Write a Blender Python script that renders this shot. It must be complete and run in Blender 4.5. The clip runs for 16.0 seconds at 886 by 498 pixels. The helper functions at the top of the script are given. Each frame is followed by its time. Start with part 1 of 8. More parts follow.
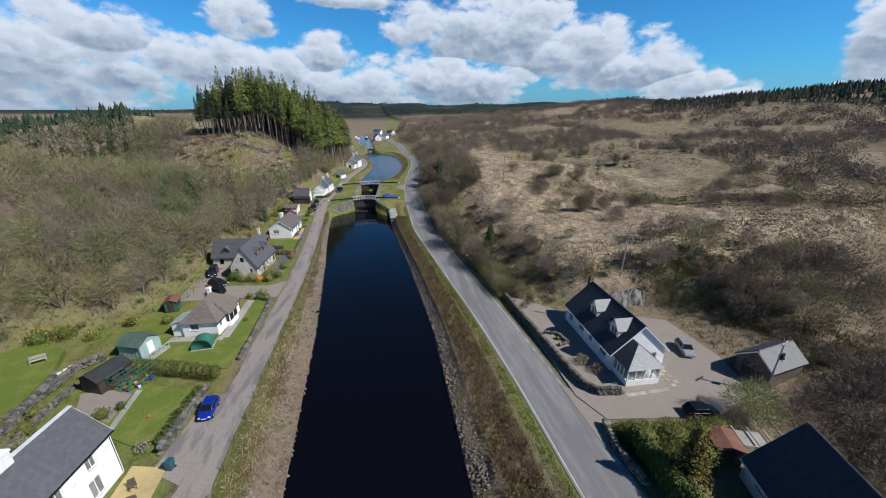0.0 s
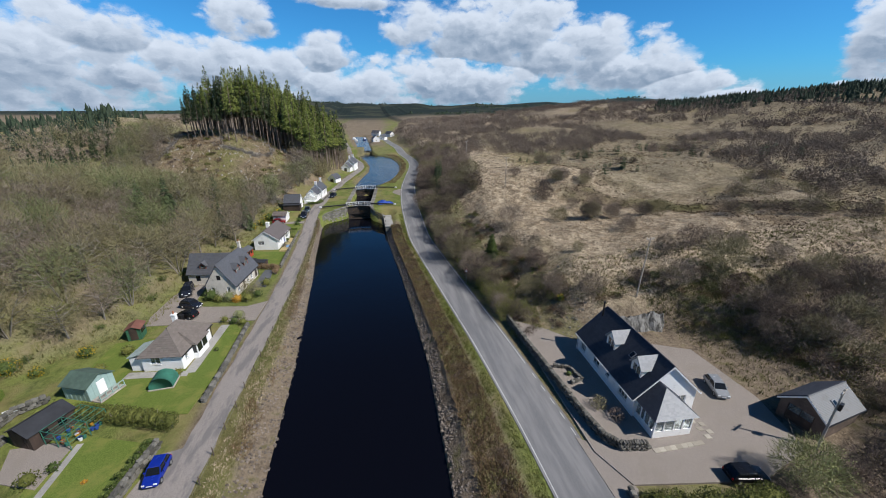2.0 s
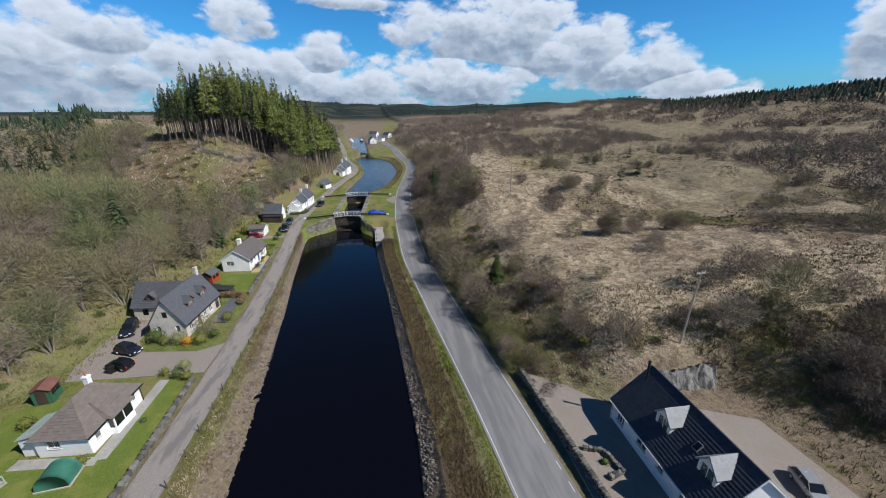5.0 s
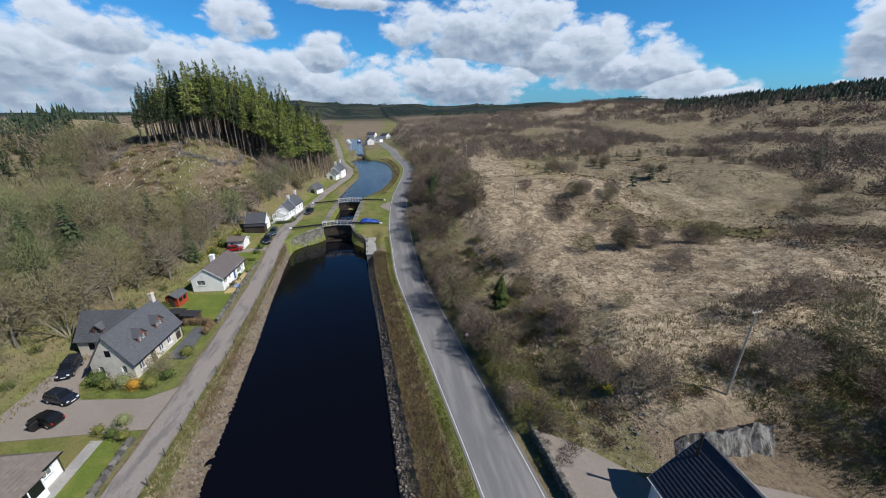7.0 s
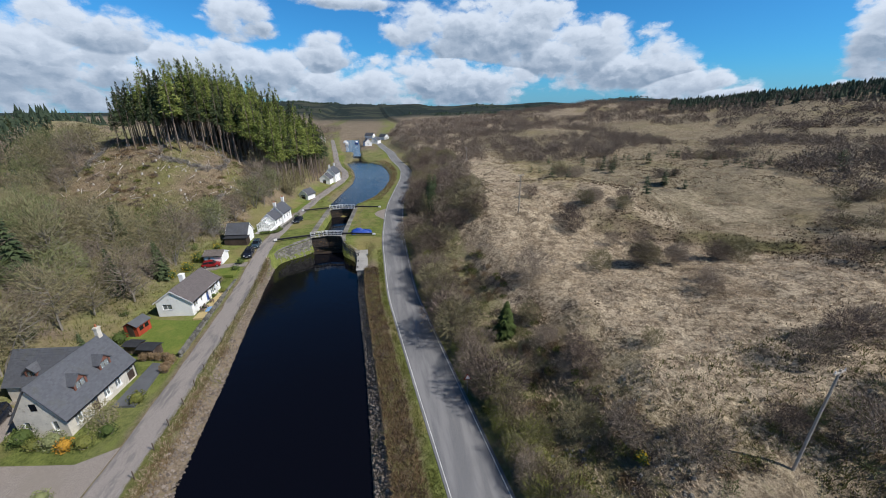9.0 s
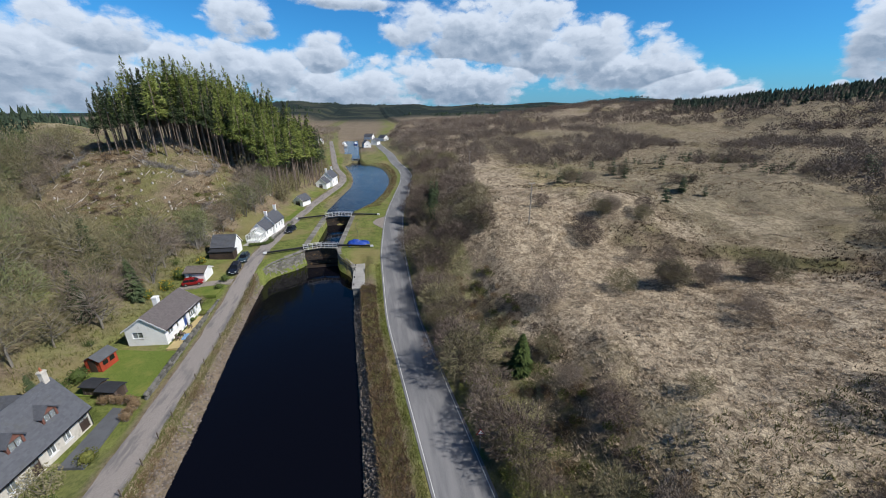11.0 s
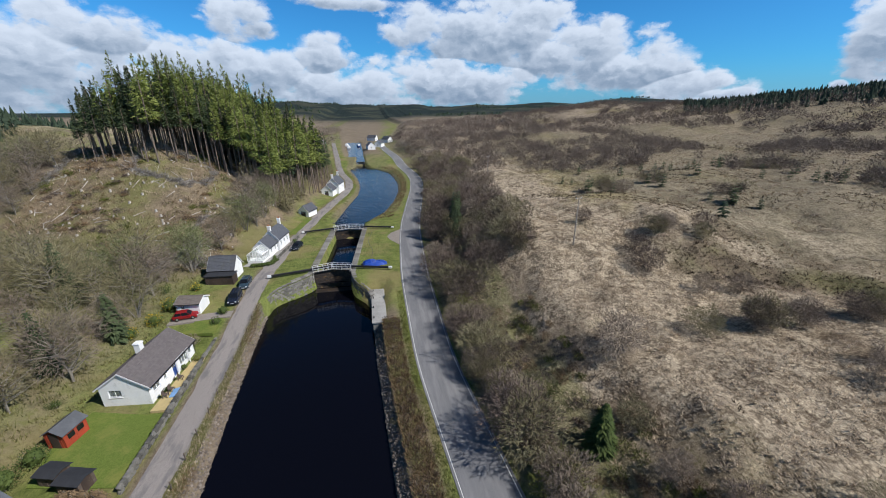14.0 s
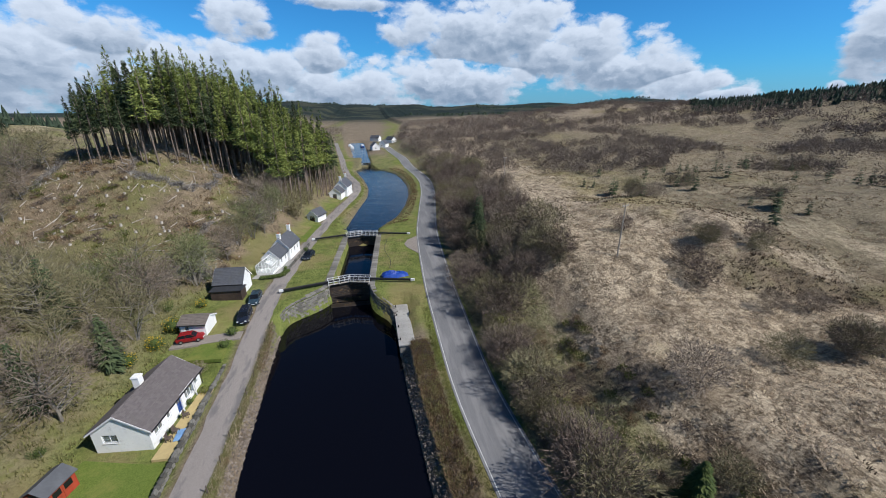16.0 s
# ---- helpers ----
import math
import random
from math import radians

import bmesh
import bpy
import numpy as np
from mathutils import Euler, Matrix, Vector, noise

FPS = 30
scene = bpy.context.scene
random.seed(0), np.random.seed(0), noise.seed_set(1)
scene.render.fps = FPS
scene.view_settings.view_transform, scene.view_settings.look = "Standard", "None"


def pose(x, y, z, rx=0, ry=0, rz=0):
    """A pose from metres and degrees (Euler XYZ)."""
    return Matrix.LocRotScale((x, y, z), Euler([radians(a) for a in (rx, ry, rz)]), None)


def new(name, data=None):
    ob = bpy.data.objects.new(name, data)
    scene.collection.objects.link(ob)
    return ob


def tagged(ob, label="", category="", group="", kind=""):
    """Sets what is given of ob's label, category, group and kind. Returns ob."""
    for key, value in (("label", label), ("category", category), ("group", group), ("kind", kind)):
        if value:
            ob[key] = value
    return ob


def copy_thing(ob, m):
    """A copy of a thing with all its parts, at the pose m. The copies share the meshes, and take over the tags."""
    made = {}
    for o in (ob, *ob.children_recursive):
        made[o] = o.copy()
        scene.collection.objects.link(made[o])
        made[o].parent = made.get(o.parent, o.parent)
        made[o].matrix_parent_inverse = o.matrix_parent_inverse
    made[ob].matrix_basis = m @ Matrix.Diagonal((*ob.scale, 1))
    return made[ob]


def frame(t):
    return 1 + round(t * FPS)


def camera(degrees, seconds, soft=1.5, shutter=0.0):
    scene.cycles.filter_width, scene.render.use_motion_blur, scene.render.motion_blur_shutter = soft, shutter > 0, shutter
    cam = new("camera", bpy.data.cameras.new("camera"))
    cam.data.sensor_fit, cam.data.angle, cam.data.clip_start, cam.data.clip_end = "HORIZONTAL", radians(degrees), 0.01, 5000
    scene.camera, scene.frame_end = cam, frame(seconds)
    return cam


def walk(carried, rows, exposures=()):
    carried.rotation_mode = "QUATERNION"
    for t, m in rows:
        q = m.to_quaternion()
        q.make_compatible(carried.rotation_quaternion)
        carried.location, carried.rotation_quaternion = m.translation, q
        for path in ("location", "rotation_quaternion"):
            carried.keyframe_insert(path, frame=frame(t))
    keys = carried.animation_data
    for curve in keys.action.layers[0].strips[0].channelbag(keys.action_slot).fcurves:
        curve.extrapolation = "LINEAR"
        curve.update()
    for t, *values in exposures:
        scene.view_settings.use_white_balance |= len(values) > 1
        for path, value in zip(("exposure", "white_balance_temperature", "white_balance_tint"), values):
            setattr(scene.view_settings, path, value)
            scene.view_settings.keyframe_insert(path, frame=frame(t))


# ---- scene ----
cam = camera(100.0, 16.0, soft=1.0)
PATH = [
    (0, pose(-0.516, -4.626, 32.444, 69.441, -0.069, -10.753)),
    (0.5, pose(-0.021, -2.860, 32.592, 69.453, -0.044, -10.753)),
    (1, pose(0.470, -1.170, 32.692, 69.464, -0.020, -10.752)),
    (1.5, pose(0.953, 0.518, 32.753, 69.475, 0.003, -10.750)),
    (2, pose(1.430, 2.254, 32.783, 69.484, 0.025, -10.747)),
    (2.5, pose(1.905, 4.069, 32.789, 69.493, 0.046, -10.744)),
    (3, pose(2.383, 5.974, 32.779, 69.500, 0.065, -10.741)),
    (3.5, pose(2.870, 7.970, 32.758, 69.507, 0.084, -10.737)),
    (4, pose(3.371, 10.046, 32.732, 69.514, 0.102, -10.734)),
    (4.75, pose(4.156, 13.275, 32.694, 69.523, 0.126, -10.729)),
    (5.5, pose(4.983, 16.579, 32.669, 69.530, 0.148, -10.724)),
    (6.25, pose(5.842, 19.885, 32.668, 69.536, 0.167, -10.721)),
    (7, pose(6.707, 23.130, 32.698, 69.542, 0.184, -10.719)),
    (7.5, pose(7.267, 25.237, 32.738, 69.545, 0.194, -10.719)),
    (8, pose(7.797, 27.291, 32.793, 69.548, 0.203, -10.720)),
    (8.5, pose(8.278, 29.290, 32.865, 69.551, 0.211, -10.723)),
    (9, pose(8.692, 31.237, 32.951, 69.553, 0.217, -10.726)),
    (9.75, pose(9.141, 34.081, 33.104, 69.557, 0.225, -10.735)),
    (10.5, pose(9.324, 36.873, 33.278, 69.560, 0.231, -10.747)),
    (11.25, pose(9.183, 39.671, 33.463, 69.564, 0.234, -10.763)),
    (12, pose(8.677, 42.531, 33.643, 69.568, 0.235, -10.784)),
    (12.5, pose(8.129, 44.493, 33.752, 69.570, 0.234, -10.801)),
    (13, pose(7.420, 46.504, 33.845, 69.573, 0.232, -10.820)),
    (13.5, pose(6.567, 48.558, 33.916, 69.576, 0.229, -10.842)),
    (14, pose(5.600, 50.635, 33.956, 69.580, 0.225, -10.867)),
    (14.5, pose(4.563, 52.696, 33.958, 69.583, 0.220, -10.894)),
    (15, pose(3.519, 54.681, 33.913, 69.588, 0.213, -10.924)),
    (15.5, pose(2.549, 56.507, 33.812, 69.592, 0.206, -10.958)),
    (16, pose(1.758, 58.056, 33.645, 69.597, 0.198, -10.995)),
]
walk(cam, PATH, [(0.0, -0.08, 6300, 12), (9.0, -0.08, 6300, 12), (16.0, -0.08, 6150, 12)])

# ------------------------------------------------------------------ sky and sun
SUN_EL, SUN_AZ = radians(45), radians(121)      # clockwise from +y (up the canal)
sun_data = bpy.data.lights.new("sun", "SUN")
sun_data.energy, sun_data.angle, sun_data.color = 5.4, radians(0.53), (1.0, 0.95, 0.86)
sun = new("sun", sun_data)
to_sun = Vector((math.sin(SUN_AZ) * math.cos(SUN_EL), math.cos(SUN_AZ) * math.cos(SUN_EL), math.sin(SUN_EL)))
sun.rotation_euler = to_sun.to_track_quat("Z", "Y").to_euler()
sun.location = to_sun * 300


class Nodes:
    """A short way to write node trees."""

    def __init__(self, tree):
        self.tree = tree
        tree.nodes.clear()

    def add(self, kind, **settings):
        node = self.tree.nodes.new(kind)
        for key, value in settings.items():
            if key == "operation":
                node.operation = value
            elif key == "blend_type":
                node.blend_type = value
            elif key == "attribute_name":
                node.attribute_name = value
        return node

    def put(self, socket, value):
        if isinstance(value, bpy.types.NodeSocket):
            self.tree.links.new(value, socket)
        elif value is not None:
            if socket.type == "RGBA" and len(value) == 3:
                value = (*value, 1.0)
            socket.default_value = value

    def math(self, operation, a, b=None, c=None, clamp=False):
        node = self.add("ShaderNodeMath", operation=operation)
        node.use_clamp = clamp
        for socket, value in zip(node.inputs, (a, b, c)):
            self.put(socket, value)
        return node.outputs[0]

    def vmath(self, operation, a, b=None):
        node = self.add("ShaderNodeVectorMath", operation=operation)
        self.put(node.inputs[0], a)
        self.put(node.inputs[1], b)
        return node.outputs["Value"] if operation in ("DOT_PRODUCT", "LENGTH") else node.outputs[0]

    def ramp(self, value, lo, hi, a=0.0, b=1.0):
        node = self.add("ShaderNodeMapRange")
        node.interpolation_type = "SMOOTHSTEP"
        for socket, v in zip(node.inputs, (value, lo, hi, a, b)):
            self.put(socket, v)
        return node.outputs[0]

    def noise(self, vector, scale, detail=4.0, rough=0.55, distort=0.0, colour=False):
        node = self.add("ShaderNodeTexNoise")
        self.put(node.inputs["Vector"], vector)
        for key, v in (("Scale", scale), ("Detail", detail), ("Roughness", rough), ("Distortion", distort)):
            node.inputs[key].default_value = v
        return node.outputs["Color" if colour else "Fac"]

    def voronoi(self, vector, scale, out="Distance"):
        node = self.add("ShaderNodeTexVoronoi")
        self.put(node.inputs["Vector"], vector)
        node.inputs["Scale"].default_value = scale
        return node.outputs[out]

    def mix(self, fac, a, b, blend="MIX"):
        node = self.add("ShaderNodeMix", blend_type=blend)
        node.data_type = "RGBA"
        self.put(node.inputs[0], fac)
        self.put(node.inputs[6], a)
        self.put(node.inputs[7], b)
        return node.outputs[2]

    def scaled(self, vector, x, y, z):
        return self.vmath("MULTIPLY", vector, (x, y, z))


def build_sky():
    world = bpy.data.worlds.new("sky")
    scene.world = world
    world.use_nodes = True
    n = Nodes(world.node_tree)
    sky = n.add("ShaderNodeTexSky")
    sky.sky_type = "NISHITA"
    sky.sun_disc = False
    sky.sun_elevation, sky.sun_rotation = SUN_EL, SUN_AZ
    sky.air_density, sky.dust_density, sky.ozone_density = 1.0, 0.4, 2.0
    way = n.add("ShaderNodeTexCoord").outputs["Generated"]
    split = n.add("ShaderNodeSeparateXYZ")
    n.put(split.inputs[0], way)
    az = n.math("MULTIPLY", n.math("ARCTAN2", split.outputs[0], split.outputs[1]), 57.2958)
    el = n.math("MULTIPLY", n.math("ARCSINE", split.outputs[2]), 57.2958)
    join = n.add("ShaderNodeCombineXYZ")
    n.put(join.inputs[0], az)
    n.put(join.inputs[1], el)
    at = join.outputs[0]
    # banks of cumulus: bearing, height, half width, half height (degrees)
    banks = [(-35, 4.4, 13, 4.2), (-29, 7.6, 5.5, 2.9), (-20, 5.3, 5.6, 2.8), (-14.3, 10.3, 4.0, 2.2),
             (-12.6, 4.6, 6.8, 2.8), (-5.4, 6.6, 3.9, 2.7), (-0.6, 2.9, 12.2, 3.0), (12, 3.6, 13, 3.2),
             (12, 10.0, 8.2, 3.4), (19.6, 9.5, 9.4, 4.6), (28.5, 7.0, 8.2, 3.6), (36, 4.8, 6.4, 3.0),
             (41, 2.4, 5.6, 1.9), (45, 1.5, 3.4, 1.0), (57, 6.7, 3.0, 3.6), (55.1, 2.2, 0.7, 0.5),
             (-2.7, 12.8, 6.0, 0.8), (80, 8, 12, 5), (-62, 6, 14, 5), (-95, 8, 15, 6), (130, 7, 18, 6), (180, 8, 20, 6), (-140, 6, 18, 5)]
    cover, rise = -3.0, 0.0
    for a, e, w, h in banks:
        q = n.vmath("MULTIPLY", n.vmath("SUBTRACT", at, (a, e, 0)), (1 / w, 1 / h, 0))
        here = n.math("SUBTRACT", 1.0, n.vmath("DOT_PRODUCT", q, q))
        over = n.ramp(n.math("SUBTRACT", here, cover), -0.15, 0.15)
        tall = n.math("DIVIDE", n.math("SUBTRACT", el, e), h)
        rise = n.math("ADD", n.math("MULTIPLY", rise, n.math("SUBTRACT", 1.0, over)), n.math("MULTIPLY", tall, over))
        cover = n.math("MAXIMUM", cover, here)
    warp = n.vmath("SCALE", n.vmath("SUBTRACT", n.noise(n.scaled(at, 0.5, 0.7, 0), 1.0, 4.0, 0.6, colour=True), (0.5, 0.5, 0.5)))
    n.tree.nodes[-1].inputs["Scale"].default_value = 0.55

    def heap(shift):
        """Rounded heads, small ones on large ones."""
        puff = n.vmath("ADD", n.vmath("ADD", n.scaled(at, 0.20, 0.33, 0), warp), shift)
        large, small = n.voronoi(puff, 1.0), n.voronoi(puff, 2.7)
        soft = n.noise(puff, 1.3, 7.0, 0.6)
        return n.math("SUBTRACT", n.math("ADD", 0.5, n.math("MULTIPLY", soft, 0.75)), n.math("ADD", n.math("MULTIPLY", large, 0.50), n.math("MULTIPLY", small, 0.24)))

    lump, lump_up = heap((0, 0, 0)), heap((0.09, 0.17, 0))
    # overhead the sky is clear
    cover = n.math("SUBTRACT", cover, n.ramp(el, 17.0, 24.0, 0.0, 3.0))
    dense = n.math("ADD", cover, n.math("MULTIPLY", n.math("SUBTRACT", lump, 0.42), 3.0))
    mask = n.ramp(dense, -0.32, 0.62)
    relief = n.math("MULTIPLY", n.math("SUBTRACT", lump, lump_up), 1.15)
    thin = n.ramp(dense, 0.1, 1.3, 0.30, 0.0)
    shade = n.math("ADD", n.math("ADD", n.ramp(rise, -0.75, 0.65, 0.22, 0.74), thin), relief)
    grey = n.mix(n.ramp(shade, 0.0, 1.1), (0.36, 0.50, 0.68), (1.12, 1.25, 1.40))
    haze = n.ramp(el, 6.0, -1.0, 0.0, 0.55)
    blue = n.mix(1.0, sky.outputs[0], (SKY_K * 0.31, SKY_K * 1.02, SKY_K * 1.58), "MULTIPLY")
    deep = n.ramp(el, 9.0, 40.0, 1.0, 0.42)
    blue = n.vmath("SCALE", blue)
    n.put(n.tree.nodes[-1].inputs["Scale"], deep)
    blue = n.mix(haze, blue, (0.33, 0.60, 0.95))
    back = n.add("ShaderNodeBackground")
    n.put(back.inputs[0], n.mix(mask, blue, grey))
    back.inputs[1].default_value = 0.66
    out = n.add("ShaderNodeOutputWorld")
    n.put(out.inputs[0], back.outputs[0])


SKY_K = 0.125
build_sky()

# ------------------------------------------------------------------ materials
def material(name, build):
    m = bpy.data.materials.new(name)
    m.use_nodes = True
    n = Nodes(m.node_tree)
    shader = n.add("ShaderNodeBsdfPrincipled")
    out = n.add("ShaderNodeOutputMaterial")
    n.put(out.inputs[0], shader.outputs[0])
    build(n, shader)
    return m


def place(n, kind="Object"):
    return n.add("ShaderNodeTexCoord").outputs[kind]


def where(n):
    return n.add("ShaderNodeNewGeometry").outputs["Position"]


def bump(n, shader, height, strength=0.5, distance=0.05):
    b = n.add("ShaderNodeBump")
    b.inputs["Strength"].default_value = strength
    b.inputs["Distance"].default_value = distance
    n.put(b.inputs["Height"], height)
    n.put(shader.inputs["Normal"], b.outputs[0])


def island(n):
    return n.add("ShaderNodeNewGeometry").outputs["Random Per Island"]


def own(n):
    return n.add("ShaderNodeObjectInfo").outputs["Random"]


def plain(name, colour, rough=0.7, metal=0.0, vary=0.25, grain=6.0, bumpy=0.25, worn=None, spec=0.5):
    """Paint, render, wood or stone: a colour that varies at two scales, with fine relief."""
    def build(n, s):
        p = place(n)
        big, fine = n.noise(p, grain * 0.12, 3.0), n.noise(p, grain, 6.0, 0.65)
        amount = n.math("ADD", n.math("MULTIPLY", big, 0.6), n.math("MULTIPLY", fine, 0.4))
        dark = tuple(c * (1 - vary) for c in colour)
        light = tuple(min(1.0, c * (1 + vary * 0.6)) for c in colour)
        c = n.mix(n.ramp(amount, 0.3, 0.7), dark, light)
        if worn:
            c = n.mix(n.ramp(n.noise(p, grain * 0.4, 5.0, 0.7), 0.55, 0.72), c, worn)
        n.put(s.inputs["Base Color"], c)
        n.put(s.inputs["Roughness"], n.ramp(fine, 0.2, 0.8, max(0.02, rough - 0.1), min(1.0, rough + 0.1)))
        s.inputs["Metallic"].default_value = metal
        s.inputs["Specular IOR Level"].default_value = spec
        if bumpy:
            bump(n, s, fine, bumpy, 0.02)
    return material(name, build)


def pieces(name, colours, rough=0.85, by_object=True, grain=8.0):
    """Stones, bricks and the like: each piece has a shade of its own."""
    def build(n, s):
        p = where(n)
        r = own(n) if by_object else island(n)
        fine = n.noise(p, grain, 5.0, 0.65)
        c = n.mix(r, colours[0], colours[1])
        c = n.mix(n.ramp(fine, 0.45, 0.75, 0.0, 0.6), c, colours[2])
        n.put(s.inputs["Base Color"], c)
        s.inputs["Roughness"].default_value = rough
        bump(n, s, fine, 0.5, 0.03)
    return material(name, build)


def foliage(name, dark, light, rough=0.75, spread=0.5, patch=0.35):
    def build(n, s):
        p = where(n)
        r = n.math("ADD", n.math("MULTIPLY", island(n), spread), n.math("MULTIPLY", own(n), 1 - spread))
        r = n.math("ADD", r, n.math("MULTIPLY", n.math("SUBTRACT", n.noise(p, patch, 2.0), 0.5), 0.7), clamp=True)
        n.put(s.inputs["Base Color"], n.mix(r, dark, light))
        s.inputs["Roughness"].default_value = rough
        s.inputs["Specular IOR Level"].default_value = 0.2
    return material(name, build)


def roof_tiles(name, dark, light, width, moss=None, rough=0.6):
    """Slates or tiles: shade changes from tile to tile along a course (object x along the eaves)."""
    def build(n, s):
        p = place(n)
        cell = n.add("ShaderNodeTexWhiteNoise")
        snapped = n.vmath("FLOOR", n.scaled(p, 1 / width, 1 / width, 1 / (width * 0.7)))
        n.put(cell.inputs[0], snapped)
        fine = n.noise(p, 9.0, 5.0, 0.7)
        amount = n.math("ADD", n.math("MULTIPLY", cell.outputs[0], 0.34), n.math("MULTIPLY", fine, 0.66))
        c = n.mix(amount, dark, light)
        stain = n.noise(p, 0.5, 5.0, 0.65)
        if moss:
            c = n.mix(n.ramp(stain, 0.52, 0.75, 0.0, 0.7), c, moss)
        n.put(s.inputs["Base Color"], c)
        n.put(s.inputs["Roughness"], n.ramp(fine, 0.2, 0.8, rough - 0.12, rough + 0.15))
        bump(n, s, amount, 0.4, 0.02)
    return material(name, build)


def ground_build(n, s):
    """Moor grass, turf, bare earth and brash, laid out by the sheet's own cover layer."""
    p = where(n)
    layer = n.add("ShaderNodeVertexColor")
    layer.layer_name = "cover"
    split = n.add("ShaderNodeSeparateColor")
    n.put(split.inputs[0], layer.outputs[0])
    huge = n.noise(p, 0.018, 4.0, 0.6)
    big = n.noise(p, 0.07, 5.0, 0.62)
    mid = n.noise(p, 0.45, 5.0, 0.65, 0.6)
    fine = n.noise(p, 2.6, 6.0, 0.7, 0.4)
    blades = n.noise(n.scaled(p, 1.0, 0.35, 1.0), 7.0, 5.0, 0.75)
    mixed = n.math("ADD", n.math("MULTIPLY", mid, 0.45), n.math("ADD", n.math("MULTIPLY", fine, 0.35), n.math("MULTIPLY", blades, 0.3)))
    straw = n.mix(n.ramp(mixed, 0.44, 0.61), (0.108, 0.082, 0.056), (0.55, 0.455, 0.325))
    # shade in the gaps of the tussocks, put into the straw colour
    hollow_shade = n.ramp(n.noise(n.scaled(p, 1.0, 1.25, 0.6), 1.15, 3.0, 0.6, 0.5), 0.52, 0.61, 0.0, 0.72)
    straw = n.mix(hollow_shade, straw, (0.105, 0.078, 0.052))
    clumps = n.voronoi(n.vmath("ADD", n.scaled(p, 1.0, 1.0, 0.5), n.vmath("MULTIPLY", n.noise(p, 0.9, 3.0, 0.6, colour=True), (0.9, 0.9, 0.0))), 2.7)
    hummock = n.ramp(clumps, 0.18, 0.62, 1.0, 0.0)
    # straw colour also darkened between hummocks, where their shade would fall
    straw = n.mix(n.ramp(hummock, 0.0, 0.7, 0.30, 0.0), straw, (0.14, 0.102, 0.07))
    straw = n.mix(n.ramp(blades, 0.5, 0.8, 0.0, 0.5), straw, (0.58, 0.475, 0.345))
    heath = n.mix(n.ramp(mixed, 0.38, 0.68), (0.045, 0.032, 0.022), (0.17, 0.12, 0.075))
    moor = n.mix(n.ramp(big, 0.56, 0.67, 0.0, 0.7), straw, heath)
    olive = n.mix(n.ramp(mixed, 0.38, 0.66), (0.085, 0.078, 0.026), (0.30, 0.25, 0.11))
    moor = n.mix(n.ramp(huge, 0.52, 0.64, 0.0, 0.7), moor, olive)
    short = n.mix(n.ramp(mixed, 0.36, 0.66), (0.072, 0.064, 0.038), (0.215, 0.19, 0.12))
    moor = n.mix(n.math("MULTIPLY", layer.outputs[1], 0.8), moor, short)
    turf = n.mix(n.ramp(mixed, 0.36, 0.68), (0.055, 0.075, 0.018), (0.20, 0.23, 0.065))
    turf = n.mix(n.ramp(big, 0.48, 0.62, 0.0, 0.7), turf, (0.26, 0.21, 0.10))
    earth = n.mix(n.ramp(mixed, 0.35, 0.68), (0.075, 0.057, 0.042), (0.27, 0.215, 0.155))
    earth = n.mix(n.ramp(mid, 0.52, 0.66, 0.0, 0.75), earth, (0.10, 0.095, 0.035))
    brash = n.mix(n.ramp(mixed, 0.38, 0.66), (0.04, 0.03, 0.02), (0.25, 0.195, 0.13))
    brash = n.mix(n.ramp(big, 0.44, 0.60, 0.0, 0.85), brash, (0.165, 0.16, 0.062))
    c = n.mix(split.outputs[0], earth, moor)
    c = n.mix(split.outputs[1], c, turf)
    c = n.mix(split.outputs[2], c, brash)
    far = n.ramp(n.math("DIVIDE", n.vmath("LENGTH", p), 1.0), 800.0, 1500.0)
    fields = n.mix(n.ramp(n.noise(p, 0.006, 5.0, 0.6), 0.51, 0.57), (0.018, 0.027, 0.023), (0.055, 0.058, 0.040))
    c = n.mix(far, c, fields)
    n.put(s.inputs["Base Color"], c)
    s.inputs["Roughness"].default_value = 0.95
    s.inputs["Specular IOR Level"].default_value = 0.1
    relief = n.math("ADD", mixed, n.math("MULTIPLY", n.math("MULTIPLY", hummock, split.outputs[0]), 0.12))
    bump(n, s, relief, 1.0, 0.45)


def water_build(n, s):
    p = where(n)
    wave = n.noise(n.scaled(p, 1.0, 0.55, 1.0), 1.3, 3.0, 0.6)
    calm = n.ramp(n.noise(p, 0.05, 2.0), 0.35, 0.65, 0.15, 1.0)
    s.inputs["Base Color"].default_value = (0.003, 0.003, 0.0052, 1)
    s.inputs["Roughness"].default_value = 0.06
    s.inputs["IOR"].default_value = 1.333
    bump(n, s, n.math("MULTIPLY", wave, calm), 0.5, 0.09)


def ripple_build(n, s):
    """The upper reach, stirred by the wind."""
    p = where(n)
    wave = n.math("ADD", n.noise(n.scaled(p, 1.0, 0.5, 1.0), 1.1, 4.0, 0.65), n.math("MULTIPLY", n.noise(p, 0.16, 3.0, 0.6), 0.9))
    s.inputs["Base Color"].default_value = (0.008, 0.011, 0.016, 1)
    s.inputs["Roughness"].default_value = 0.12
    s.inputs["IOR"].default_value = 1.333
    bump(n, s, wave, 0.8, 0.16)


